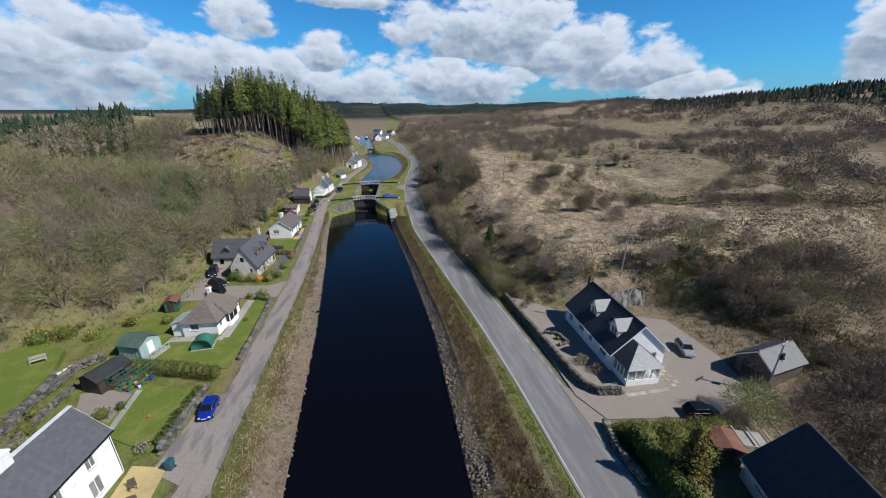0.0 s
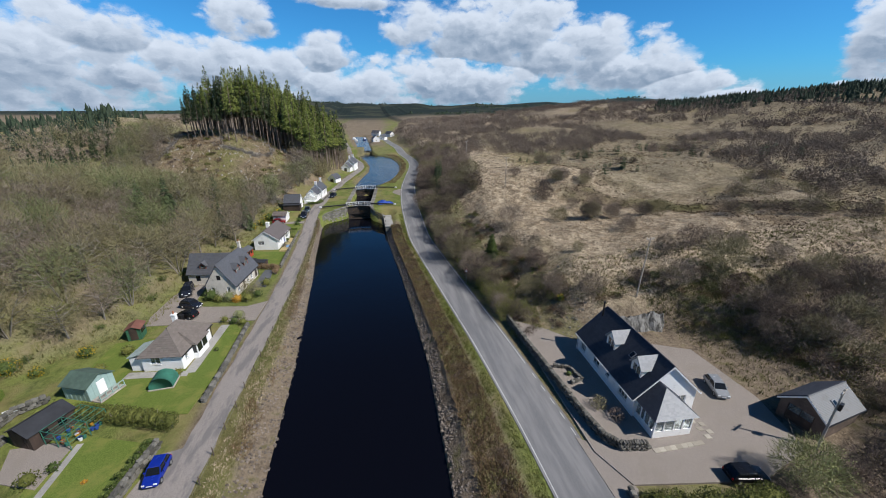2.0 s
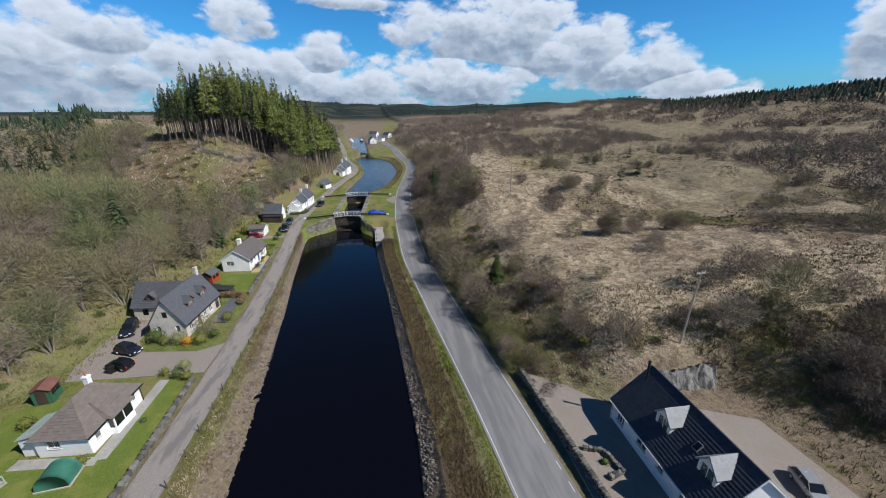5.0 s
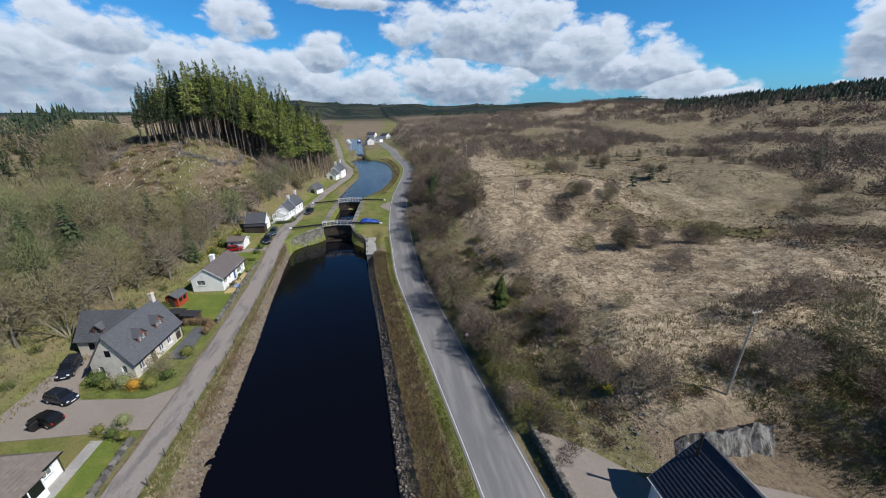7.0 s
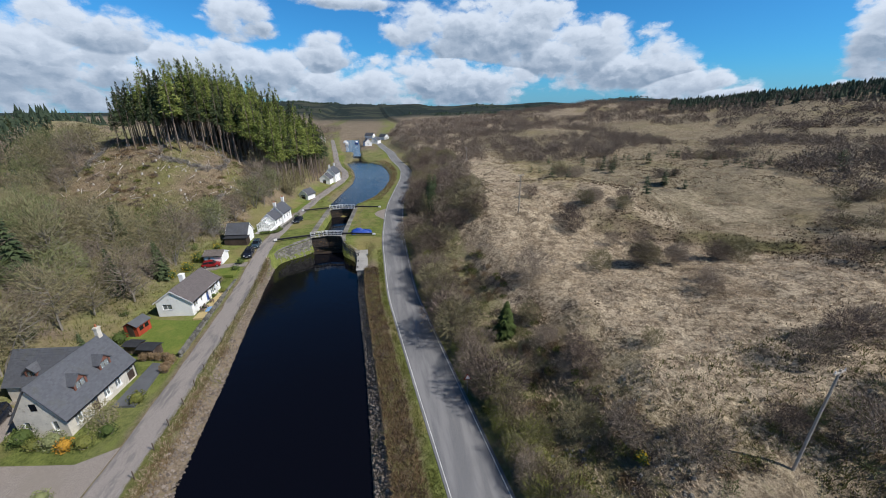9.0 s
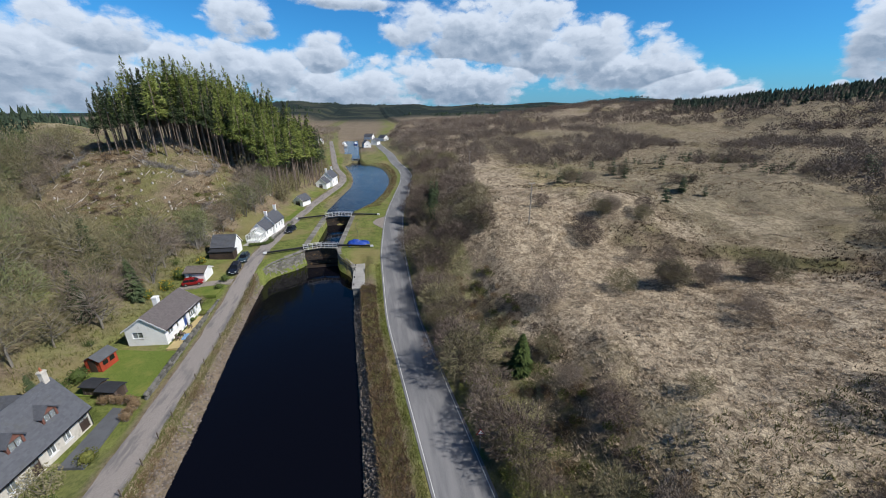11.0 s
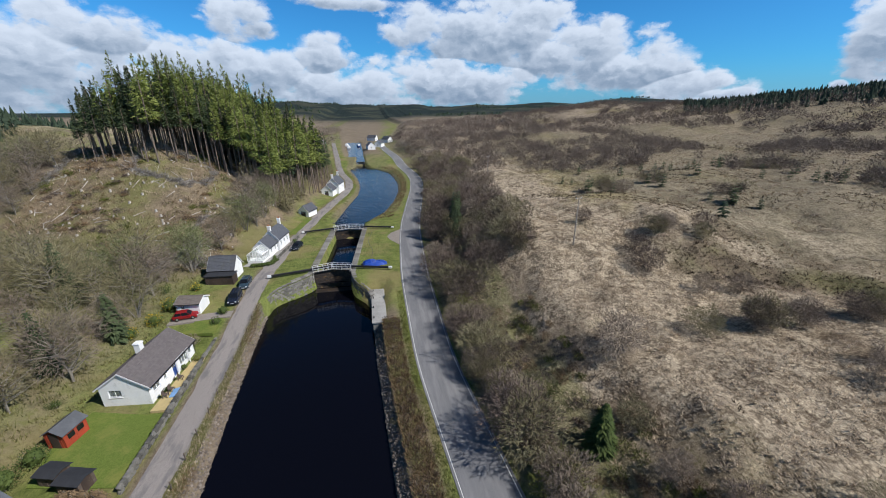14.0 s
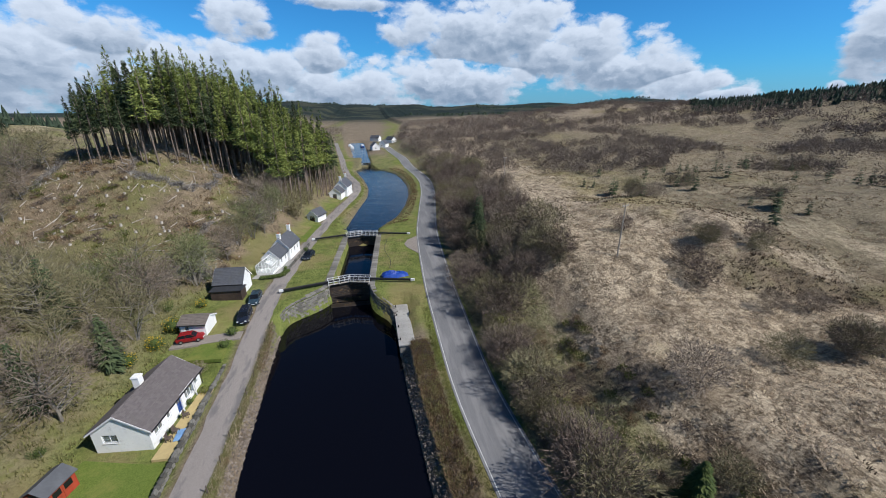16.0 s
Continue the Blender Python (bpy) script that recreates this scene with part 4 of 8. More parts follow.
stand = scattered(rng, 370, (-84, -8, 150, 250), in_plantation, 1.9)
fresh, dark_stand = [], []
for x, y in stand:
    deep = y - float(np.interp(x, [-80, -64, -50, -42, -36, -27, -20, -12], [170, 160, 160, 163, 166, 164, 162, 168]))
    (fresh if x > -60 and deep < 30 and rng.random() < (0.7 if x > -52 else 0.3) else dark_stand).append((x, y))
for proto, some in zip(larch_kinds, deal(fresh, 3) + deal(dark_stand, 3)):
    plant(proto, [(x, y, rng.uniform(0.86, 1.06) * (1.0 if x > -60 else 1.0) * float(np.interp(x, [-72, -64, -56, -46, -36], [0.6, 0.72, 0.86, 0.95, 1.0]))) for x, y in some], rng)

# ------------------------------------------------------------------ buildings
def wall_panel(length, height, holes, thick=0.28, gable=0.0, apex=None):
    """A wall in its own x (along), z (up), outer face at y = 0 looking to -y; holes (x0, x1, z0, z1) go through it."""
    m = Mesh()
    xs = sorted({0.0, length, *(h[0] for h in holes), *(h[1] for h in holes)})
    zs = sorted({-0.4, height, *(h[2] for h in holes), *(h[3] for h in holes)})
    for x0, x1 in zip(xs, xs[1:]):
        for z0, z1 in zip(zs, zs[1:]):
            if any(h[0] - 1e-6 <= x0 and x1 <= h[1] + 1e-6 and h[2] - 1e-6 <= z0 and z1 <= h[3] + 1e-6 for h in holes):
                continue
            m.face((x0, 0, z0), (x1, 0, z0), (x1, 0, z1), (x0, 0, z1))
            m.face((x1, thick, z0), (x0, thick, z0), (x0, thick, z1), (x1, thick, z1))
    for x0, x1, z0, z1 in holes:
        m.face((x0, 0, z0), (x0, 0, z1), (x0, thick, z1), (x0, thick, z0))
        m.face((x1, 0, z1), (x1, 0, z0), (x1, thick, z0), (x1, thick, z1))
        m.face((x0, 0, z1), (x1, 0, z1), (x1, thick, z1), (x0, thick, z1))
        m.face((x1, 0, z0), (x0, 0, z0), (x0, thick, z0), (x1, thick, z0))
    m.face((0, 0, -0.4), (0, 0, height), (0, thick, height), (0, thick, -0.4))
    m.face((length, 0, height), (length, 0, -0.4), (length, thick, -0.4), (length, thick, height))
    if gable:
        c = length / 2 if apex is None else apex
        m.solid([(0, 0, height), (length, 0, height), (c, 0, height + gable), (0, thick, height), (length, thick, height), (c, thick, height + gable)],
                [(0, 1, 2), (5, 4, 3), (0, 2, 5, 3), (1, 4, 5, 2)])
    return m


def window(parent, m, x0, x1, z0, z1, bars=1, frame_mat="trim", door=False, name="", sill=True):
    """A framed window (or door) set back in a hole of a wall whose outer face is y = 0 under the pose m."""
    ob = new(name or ("door" if door else "window"))
    ob.parent = parent
    ob.matrix_basis = m
    f = Mesh()
    w = 0.075
    f.box(x0, x0 + w, 0.08, 0.15, z0, z1)
    f.box(x1 - w, x1, 0.08, 0.15, z0, z1)
    f.box(x0 + w, x1 - w, 0.08, 0.15, z1 - w, z1)
    f.box(x0 + w, x1 - w, 0.08, 0.15, z0, z0 + w)
    for k in range(1, bars + 1):
        c = x0 + (x1 - x0) * k / (bars + 1)
        f.box(c - 0.03, c + 0.03, 0.085, 0.14, z0 + w, z1 - w)
    if door:
        f.box(x0 + w, x1 - w, 0.10, 0.14, z0 + w, z0 + (z1 - z0) * 0.55)
    part("frame", f, M[frame_mat], ob)
    g = Mesh()
    g.box(x0 + w, x1 - w, 0.11, 0.122, z0 + w, z1 - w)
    pane = part("pane", g, M["glass"], ob)
    pane.visible_shadow = False
    if sill and not door:
        s = Mesh()
        s.soft_box(x0 - 0.08, x1 + 0.08, -0.07, 0.08, z0 - 0.08, z0, 0.015)
        part("sill", s, M["trim"], ob)
    return ob


def course_slope(m, a, b, c, d, gap=0.3, thick=0.05):
    """Courses of tiles on a slope: a, b along the eaves, d above a and c above b; each course overlaps the one below."""
    a, b, c, d = map(Vector, (a, b, c, d))
    rows = max(3, int(((d + c) / 2 - (a + b) / 2).length / gap))
    up = (b - a).cross(d - a).normalized()
    k = len(m.v)
    low = up * -0.12
    pts = [a + low, b + low]
    for i in range(rows):
        q0, q1 = i / rows, (i + 1) / rows
        pts += [a.lerp(d, q0) + up * thick, b.lerp(c, q0) + up * thick, a.lerp(d, q1) + up * 0.008, b.lerp(c, q1) + up * 0.008]
    pts += [d + low, c + low]
    n = len(pts) // 2
    m.v += [tuple(p) for p in pts]
    m.f += [(k + 2 * i, k + 2 * i + 1, k + 2 * i + 3, k + 2 * i + 2) for i in range(n - 1)]
    m.f.append((k, k + 2 * n - 2, k + 2 * n - 1, k + 1))
    m.f += [tuple(k + 2 * i for i in range(n)), tuple(k + 2 * i + 1 for i in range(n - 1, -1, -1))]


WALL_SIDE = {"south": lambda w, l: pose(-w / 2, -l / 2, 0), "east": lambda w, l: pose(w / 2, -l / 2, 0, 0, 0, 90),
             "north": lambda w, l: pose(w / 2, l / 2, 0, 0, 0, 180), "west": lambda w, l: pose(-w / 2, l / 2, 0, 0, 0, -90)}


def house(name, label, at, turn, w, l, eave, ridge, wall="white", roof="slate", openings=None, over=0.3, verge="trim", hip=False, gutter="black", category="house", group="houses by the canal", thick=0.28, hip_run=None, gap=0.3):
    """A house about its own centre: ridge along its y axis, w across, l along; openings by side: (kind, x0, x1, z0, z1, bars)."""
    x, y, z = at
    ob = thing(name, pose(x, y, z, 0, 0, turn), label, category, group)
    openings = openings or {}
    for side, place_of in WALL_SIDE.items():
        span = w if side in ("south", "north") else l
        inset = 0.0 if side in ("south", "north") else thick
        holes = [o[1:5] for o in openings.get(side, [])]
        m = place_of(w, l)
        panel = wall_panel(span, eave, holes, thick, 0.0 if hip or side in ("east", "west") else ridge - eave - 0.14)
        for v in range(len(panel.v)):
            px, py, pz = panel.v[v]
            if inset and px in (0.0, span):
                px = inset + 0.003 if px == 0.0 else span - inset - 0.003
            panel.v[v] = tuple(m @ Vector((px, py, pz)))
        part("wall", panel, M[wall], ob)
        for o in openings.get(side, []):
            window(ob, m, *o[1:5], bars=o[5] if len(o) > 5 else 1, door=o[0] != "window", frame_mat={"window": "trim", "door": "trim", "bluedoor": "bluepaint", "dark": "darkwood", "browndoor": "brownwood"}[o[0]], name="window" if o[0] == "window" else "door")
    floor = Mesh()
    floor.box(-w / 2 + thick + 0.01, w / 2 - thick - 0.01, -l / 2 + thick + 0.01, l / 2 - thick - 0.01, 0.02, 0.08)
    part("floor", floor, M["concrete"], ob)
    rise = (ridge - eave) / (w / 2)
    ex, ez, ey = w / 2 + over, eave - over * rise, l / 2 + (over if hip else 0.22)
    hr = (hip_run if hip_run is not None else w / 2) if hip else 0
    r = Mesh()
    top = l / 2 - hr if hip else ey
    for s in (1, -1):
        a, b = (ex * s, -ey * s, ez), (ex * s, ey * s, ez)
        course_slope(r, a, b, (0, top * s, ridge), (0, -top * s, ridge), gap)
        if hip:
            course_slope(r, (-ex * s, -ey * s, ez)[0:3], (ex * s, -ey * s, ez), (0, -top * s, ridge), (0, -top * s, ridge), gap)
    roof_ob = part("roof", r, M[roof], ob)
    cap = Mesh()
    for k in range(int(2 * top / 0.45)):
        q = -top + k * 0.45
        cap.solid([(-0.13, q, ridge - 0.02), (0.13, q, ridge - 0.02), (0.05, q, ridge + 0.10), (-0.05, q, ridge + 0.10), (-0.13, q + 0.43, ridge - 0.02), (0.13, q + 0.43, ridge - 0.02), (0.05, q + 0.43, ridge + 0.09), (-0.05, q + 0.43, ridge + 0.09)],
                  [(0, 1, 2, 3), (7, 6, 5, 4), (1, 5, 6, 2), (2, 6, 7, 3), (3, 7, 4, 0)])
    part("ridge_tiles", cap, M[roof], roof_ob)
    for s in (1, -1):
        g = Mesh()
        g.box(min(ex * s, (ex + 0.11) * s), max(ex * s, (ex + 0.11) * s), -ey, ey, ez - 0.10, ez - 0.01)
        part("gutter", g, M[gutter], ob)
        pipe = Mesh()
        pipe.tube((ex * s - 0.2 * s, ey - 0.35, 0), (ex * s - 0.2 * s, ey - 0.35, ez - 0.1), 0.04, sides=6)
        part("downpipe", pipe, M[gutter], ob)
        if not hip:
            b = Mesh()
            for t in (1, -1):
                p, q = Vector((ex * t, ey * s, ez)), Vector((0, ey * s, ridge))
                out, low = Vector((0, 0.04 * s, 0)), Vector((0, 0, -0.2))
                b.solid([p, q, q + low, p + low, p + out, q + out, q + low + out, p + low + out],
                        [(0, 1, 2, 3), (7, 6, 5, 4), (0, 4, 5, 1), (3, 2, 6, 7), (0, 3, 7, 4)])
            part("bargeboard", b, M[verge], ob)
    return ob


def chimney(parent, x, y, z0, z1, w=0.75, d=0.6, mat="white", pots=2):
    m = Mesh()
    m.soft_box(x - w / 2, x + w / 2, y - d / 2, y + d / 2, z0, z1, 0.02)
    m.soft_box(x - w / 2 - 0.07, x + w / 2 + 0.07, y - d / 2 - 0.07, y + d / 2 + 0.07, z1 - 0.22, z1 - 0.08, 0.02)
    ob = part("chimney", m, M[mat], parent)
    for k in range(pots):
        p = Mesh()
        c = x + (k - (pots - 1) / 2) * 0.3
        p.tube((c, y, z1 - 0.02), (c, y, z1 + 0.4), 0.12, 0.09, 8)
        part("chimney_pot", p, M["clay"], ob)
    return ob


def dormer(parent, x_face, y, side, base, width, wall_h, ridge_h, depth, roof, wall="white", frame="trim"):
    """A gabled dormer on a slope that faces +x (side 1) or -x (side -1)."""
    ob = new("dormer")
    ob.parent = parent
    ob.matrix_basis = pose(x_face, y, base, 0, 0, 90 if side > 0 else -90)
    hole = (0.22, width - 0.22, 0.15, wall_h - 0.05)
    front = wall_panel(width, wall_h, [hole], 0.1, ridge_h - wall_h)
    front.v = [(a - width / 2, b, c) for a, b, c in front.v]
    for s in (-1, 1):
        front.solid([(s * width / 2, 0.0, -0.4), (s * width / 2, 0, wall_h), (s * width / 2, depth, wall_h), (s * width / 2, depth, -0.4), (s * (width / 2 - 0.1), 0.1, -0.4), (s * (width / 2 - 0.1), 0.1, wall_h), (s * (width / 2 - 0.1), depth, wall_h), (s * (width / 2 - 0.1), depth, -0.4)],
                    [(0, 1, 2, 3), (7, 6, 5, 4), (1, 5, 6, 2)])
    part("dormer_wall", front, M[wall], ob)
    r = Mesh()
    rise = (ridge_h - wall_h) / (width / 2)
    ex = width / 2 + 0.2
    ez = wall_h - 0.2 * rise
    course_slope(r, (ex, -0.2, ez), (ex, depth, ez), (0, depth + 0.3, ridge_h + 0.05), (0, -0.2, ridge_h + 0.05), 0.28, 0.03)
    course_slope(r, (-ex, depth, ez), (-ex, -0.2, ez), (0, -0.2, ridge_h + 0.05), (0, depth + 0.3, ridge_h + 0.05), 0.28, 0.03)
    part("dormer_roof", r, M[roof], ob)
    f = Mesh()
    x0, x1, z0, z1 = hole[0] - width / 2, hole[1] - width / 2, hole[2], hole[3]
    for a, b, c, d in ((x0, x0 + 0.06, z0, z1), (x1 - 0.06, x1, z0, z1), (x0, x1, z1 - 0.06, z1), (x0, x1, z0, z0 + 0.06), (-0.03, 0.03, z0, z1)):
        f.box(a, b, 0.03, 0.09, c, d)
    part("dormer_frame", f, M[frame], ob)
    g = Mesh()
    g.box(x0, x1, 0.055, 0.065, z0, z1)
    part("dormer_pane", g, M["glass"], ob).visible_shadow = False
    return ob


def skylight(parent, x, y, z, slope, w=0.7, h=1.0):
    m = Mesh()
    m.soft_box(-h / 2, h / 2, -w / 2, w / 2, 0.0, 0.09, 0.02)
    ob = part("skylight", m, M["lead"], parent)
    ob.matrix_basis = pose(x, y, z, 0, slope, 0)
    g = Mesh()
    g.box(-h / 2 + 0.08, h / 2 - 0.08, -w / 2 + 0.08, w / 2 - 0.08, 0.094, 0.10)
    part("skylight_pane", g, M["carglass"], ob)


W = "window"
GROUND = 1.62       # garden level by the lower pool

# two-storey house at the start
a_house = house("white_house", "two-storey white rendered house with a slate roof and clay chimney pots", (-27.7, 18.4, GROUND), -7, 4.8, 14.0, 4.75, 7.3, "white", "slate",
                {"east": [(W, 1.2, 2.2, 3.0, 4.3), (W, 4.6, 5.6, 3.0, 4.3), (W, 8.2, 9.2, 3.0, 4.3), (W, 11.3, 12.2, 3.0, 4.3), (W, 1.2, 2.3, 0.8, 2.1), (W, 4.2, 5.3, 0.8, 2.1), ("dark", 7.2, 8.1, 0.0, 2.05), (W, 9.2, 9.9, 0.9, 2.1), (W, 10.9, 12.1, 0.3, 2.1)]}, over=0.2)
chimney(a_house, 0, 1.6, 6.6, 8.3, 0.6, 1.1, "white", 2)
lead = Mesh()
lead.box(-0.17, 0.17, -7.2, 7.2, 7.33, 7.41)
part("ridge_flashing", lead, M["mirrorsteel"], a_house)

# hipped bungalow
b_house = house("bungalow", "white hipped bungalow with a brown concrete-tile roof beside a lawn", (-25.95, 50.9, GROUND), -6, 5.2, 7.8, 2.45, 4.75, "white", "tile",
                {"south": [(W, 1.1, 2.4, 0.9, 1.95, 1)], "east": [(W, 0.9, 1.7, 0.8, 2.0, 0), (W, 6.0, 7.1, 0.8, 2.0)], "west": [(W, 3, 4, 0.9, 1.9)]}, over=0.35, hip=True, gutter="black")
b_house.matrix_basis = b_house.matrix_basis @ Matrix.Diagonal((0.93, 0.91, 0.97, 1))
chimney(b_house, -0.5, 1.6, 4.2, 5.5, 0.55, 0.55, "white", 1)
bay = Mesh()
bay.box(2.605, 3.4, -1.35, 1.5, -0.3, 0.75)
for q in ((2.605, 2.72, -1.35, -1.22), (3.28, 3.4, -1.35, -1.22), (3.28, 3.4, 1.37, 1.5), (2.605, 2.72, 1.37, 1.5), (3.29, 3.39, 0.02, 0.12)):
    bay.box(*q, 0.75, 2.2)
bay_ob = part("bay_window", bay, M["white"], b_house)
g = Mesh()
g.box(3.33, 3.345, -1.22, 1.37, 0.75, 2.2)
g.box(2.72, 3.28, -1.29, -1.275, 0.75, 2.2)
g.box(2.72, 3.28, 1.43, 1.445, 0.75, 2.2)
part("bay_pane", g, M["carglass"], bay_ob)
r = Mesh()
course_slope(r, (3.65, -1.65, 2.22), (3.65, 1.8, 2.22), (1.2, 1.0, 3.9), (1.2, -0.9, 3.9), 0.3)
course_slope(r, (2.5, -1.66, 2.3), (3.65, -1.66, 2.22), (1.2, -0.9, 3.9), (1.2, -0.9, 3.9), 0.3)
course_slope(r, (3.65, 1.81, 2.22), (2.5, 1.81, 2.3), (1.2, 1.0, 3.9), (1.2, 1.0, 3.9), 0.3)
part("bay_roof", r, M["tile"], bay_ob)
lean = Mesh()
lean.box(-4.3, -2.61, -3.6, -0.2, -0.3, 1.9)
lean_ob = part("lean_to", lean, M["white"], b_house, "white lean-to with a pale green corrugated roof")
r = Mesh()
r.solid([(-4.5, -3.75, 1.88), (-2.5, -3.75, 2.4), (-2.5, 0.0, 2.4), (-4.5, 0.0, 1.88), (-4.5, -3.75, 1.95), (-2.5, -3.75, 2.47), (-2.5, 0.0, 2.47), (-4.5, 0.0, 1.95)], [(3, 2, 1, 0), (4, 5, 6, 7), (0, 1, 5, 4), (1, 2, 6, 5), (2, 3, 7, 6), (3, 0, 4, 7)])
for k in range(9):
    r.solid([(-4.5, -3.7 + k * 0.42, 1.955), (-2.5, -3.7 + k * 0.42, 2.475), (-2.5, -3.62 + k * 0.42, 2.475), (-4.5, -3.62 + k * 0.42, 1.955), (-4.5, -3.66 + k * 0.42, 1.995), (-2.5, -3.66 + k * 0.42, 2.515)], [(0, 1, 5, 4), (2, 3, 4, 5)])
part("lean_to_roof", r, plain("pale_green_sheet", (0.32, 0.38, 0.36), 0.7, vary=0.25), lean_ob)

# L-shaped stone-coloured house with dormers
c_house = house("dormer_house", "cream roughcast house with grey slate roof and dormers", (-25.7, 71.9, GROUND), -7, 5.6, 10.8, 2.6, 6.5, "cream", "slate",
                {"south": [(W, 0.9, 1.6, 0.8, 2.0, 0), (W, 3.9, 4.6, 0.8, 2.0, 0)], "east": [(W, 1.0, 2.0, 0.6, 2.1), ("dark", 3.4, 4.4, 0.0, 2.1), (W, 5.3, 6.3, 0.6, 2.1), (W, 7.2, 8.2, 0.6, 2.1), ("dark", 9.3, 10.8, 0.0, 2.1)]}, over=0.35, verge="slate")
c_house.matrix_basis = pose(-25.5, 72.2, GROUND, 0, 0, -7) @ Matrix.Diagonal((0.88, 0.88, 0.95, 1))
gw = Mesh()
gw.box(-0.35, 0.35, -5.44, -5.42, 3.5, 4.4)
part("gable_window", gw, M["carglass"], c_house)
chimney(c_house, 0, 5.0, 5.6, 7.7, 0.5, 0.62, "cream", 1)
for q in (-1.6, 2.2):
    dormer(c_house, 2.1, q, 1, 3.3, 1.8, 1.3, 2.1, 1.9, "slate", "rustred", "darkwood")
wing = Mesh()
wing.box(-9.8, -2.82, 0.9, 6.4, -0.4, 2.6)
wing.solid([(-9.8, 0.9, 2.6), (-9.8, 6.4, 2.6), (-9.8, 3.65, 5.6), (-9.6, 0.9, 2.6), (-9.6, 6.4, 2.6), (-9.6, 3.65, 5.6)], [(0, 2, 1), (3, 4, 5), (0, 3, 5, 2), (1, 2, 5, 4)])
wing_ob = part("rear_wing", wing, M["cream"], c_house)
r = Mesh()
course_slope(r, (-10.0, 0.55, 2.22), (-2.6, 0.55, 2.22), (0.0, 3.65, 5.75), (-10.0, 3.65, 5.75), 0.3)
course_slope(r, (-2.6, 6.75, 2.22), (-10.0, 6.75, 2.22), (-10.0, 3.65, 5.75), (0.0, 3.65, 5.75), 0.3)
part("wing_roof", r, M["slate"], wing_ob)
d_ob = dormer(c_house, -6.6, 1.35, 1, 3.05, 1.4, 0.9, 1.5, 1.5, "slate", "rustred", "darkwood")
d_ob.matrix_basis = pose(-6.6, 1.35, 3.05, 0, 0, 0)
for q in (-8.2, -5.0):
    g = Mesh()
    g.box(q, q + 0.9, 0.885, 0.897, 0.8, 1.9)
    part("wing_window", g, M["carglass"], wing_ob)

# white bungalow by the lawn
d_house = house("bungalow", "long white gabled bungalow with tiled roof and blue door", (-24.2, 96.1, 1.75), -6, 6.0, 10.8, 2.6, 4.55, "white", "tile2",
                {"south": [(W, 1.0, 2.6, 1.0, 2.0, 1)], "east": [(W, 0.8, 2.3, 0.9, 2.0), (W, 3.2, 3.9, 0.9, 2.0, 0), ("bluedoor", 5.2, 6.1, 0.0, 2.1), (W, 7.0, 8.9, 0.5, 2.1, 2), (W, 9.4, 10.2, 0.9, 2.0, 0)]}, over=0.45, gap=0.33)
d_house.matrix_basis = pose(-23.9, 96.4, 1.75, 0, 0, -6) @ Matrix.Diagonal((0.90, 0.87, 0.96, 1))
chimney(d_house, -0.9, 0.3, 3.9, 5.4, 0.8, 0.8, "white", 0)
post = Mesh()
post.box(3.35, 3.45, 0.2, 0.3, 0, 2.25)
post.box(3.0, 3.42, 0.2, 3.4, 2.28, 2.4)
post.box(3.35, 3.45, 3.2, 3.3, 0, 2.25)
part("porch", post, M["trim"], d_house)

# garage, barn, cottage and the others up the lane
e_house = house("garage", "small white garage with a mossy corrugated roof", (-25.3, 111.5, 3.05), 84, 3.6, 4.2, 2.0, 2.75, "white", "tile", {"south": [], "west": [(W, 0.8, 1.5, 0.9, 1.6)]}, over=0.2, category="garage", group="")
e_house.matrix_basis = pose(-24.9, 112.0, 3.05, 0, 0, 84) @ Matrix.Diagonal((0.85, 0.85, 0.95, 1))
gd = Mesh()
gd.box(-1.2, 1.2, -2.13, -2.11, 0.02, 1.9)
part("garage_door", gd, M["trim"], e_house).matrix_basis = pose(0, 0, 0, 0, 0, 0)
f_house = house("barn", "black timber workshop with a slate roof and white gable trim", (-23.4, 123.6, 3.75), 86, 4.4, 5.4, 2.5, 4.6, "darkwood", "slate", {"west": [(W, 1.0, 2.0, 0.9, 1.8)]}, over=0.3, verge="trim", category="barn", group="")
f_house.matrix_basis = f_house.matrix_basis @ Matrix.Diagonal((0.88, 0.86, 0.95, 1))
gable = Mesh()
gable.solid([(-2.0, -2.76, 0.0), (2.0, -2.76, 0.0), (2.0, -2.76, 2.5), (0, -2.76, 4.3), (-2.0, -2.76, 2.5)], [(0, 1, 2, 3, 4)])
part("gable_cladding", gable, M["white"], f_house)
ann = Mesh()
ann.box(-4.6, -2.25, -3.2, 2.4, -0.4, 1.9)
ann_ob = part("annexe", ann, M["darkwood"], f_house)
r = Mesh()
r.soft_box(-4.8, -2.1, -3.4, 2.6, 1.9, 2.05, 0.03)
part("annexe_roof", r, M["felt"], ann_ob)
g_house = house("cottage", "white lock-side cottage with a slate roof and two chimneys", (-17.6, 140.6, 4.0), -10, 4.4, 7.0, 2.9, 5.2, "white", "slate",
                {"east": [(W, 0.9, 1.7, 0.9, 2.1), ("door", 3.0, 3.9, 0.0, 2.05), (W, 5.0, 5.8, 0.9, 2.1)], "south": []}, over=0.2)
chimney(g_house, 0, 3.2, 4.7, 6.5, 0.8, 0.5)
chimney(g_house, 0, -3.2, 4.7, 6.1, 0.8, 0.5)
g2 = house("cottage", "lower white cottage range with a slate roof joining a conservatory", (-18.9, 134.5, 3.95), -10, 4.0, 5.0, 2.4, 4.2, "white", "slate", {"east": [(W, 0.8, 1.6, 0.8, 1.9), (W, 3.2, 4.0, 0.8, 1.9)]}, over=0.2)


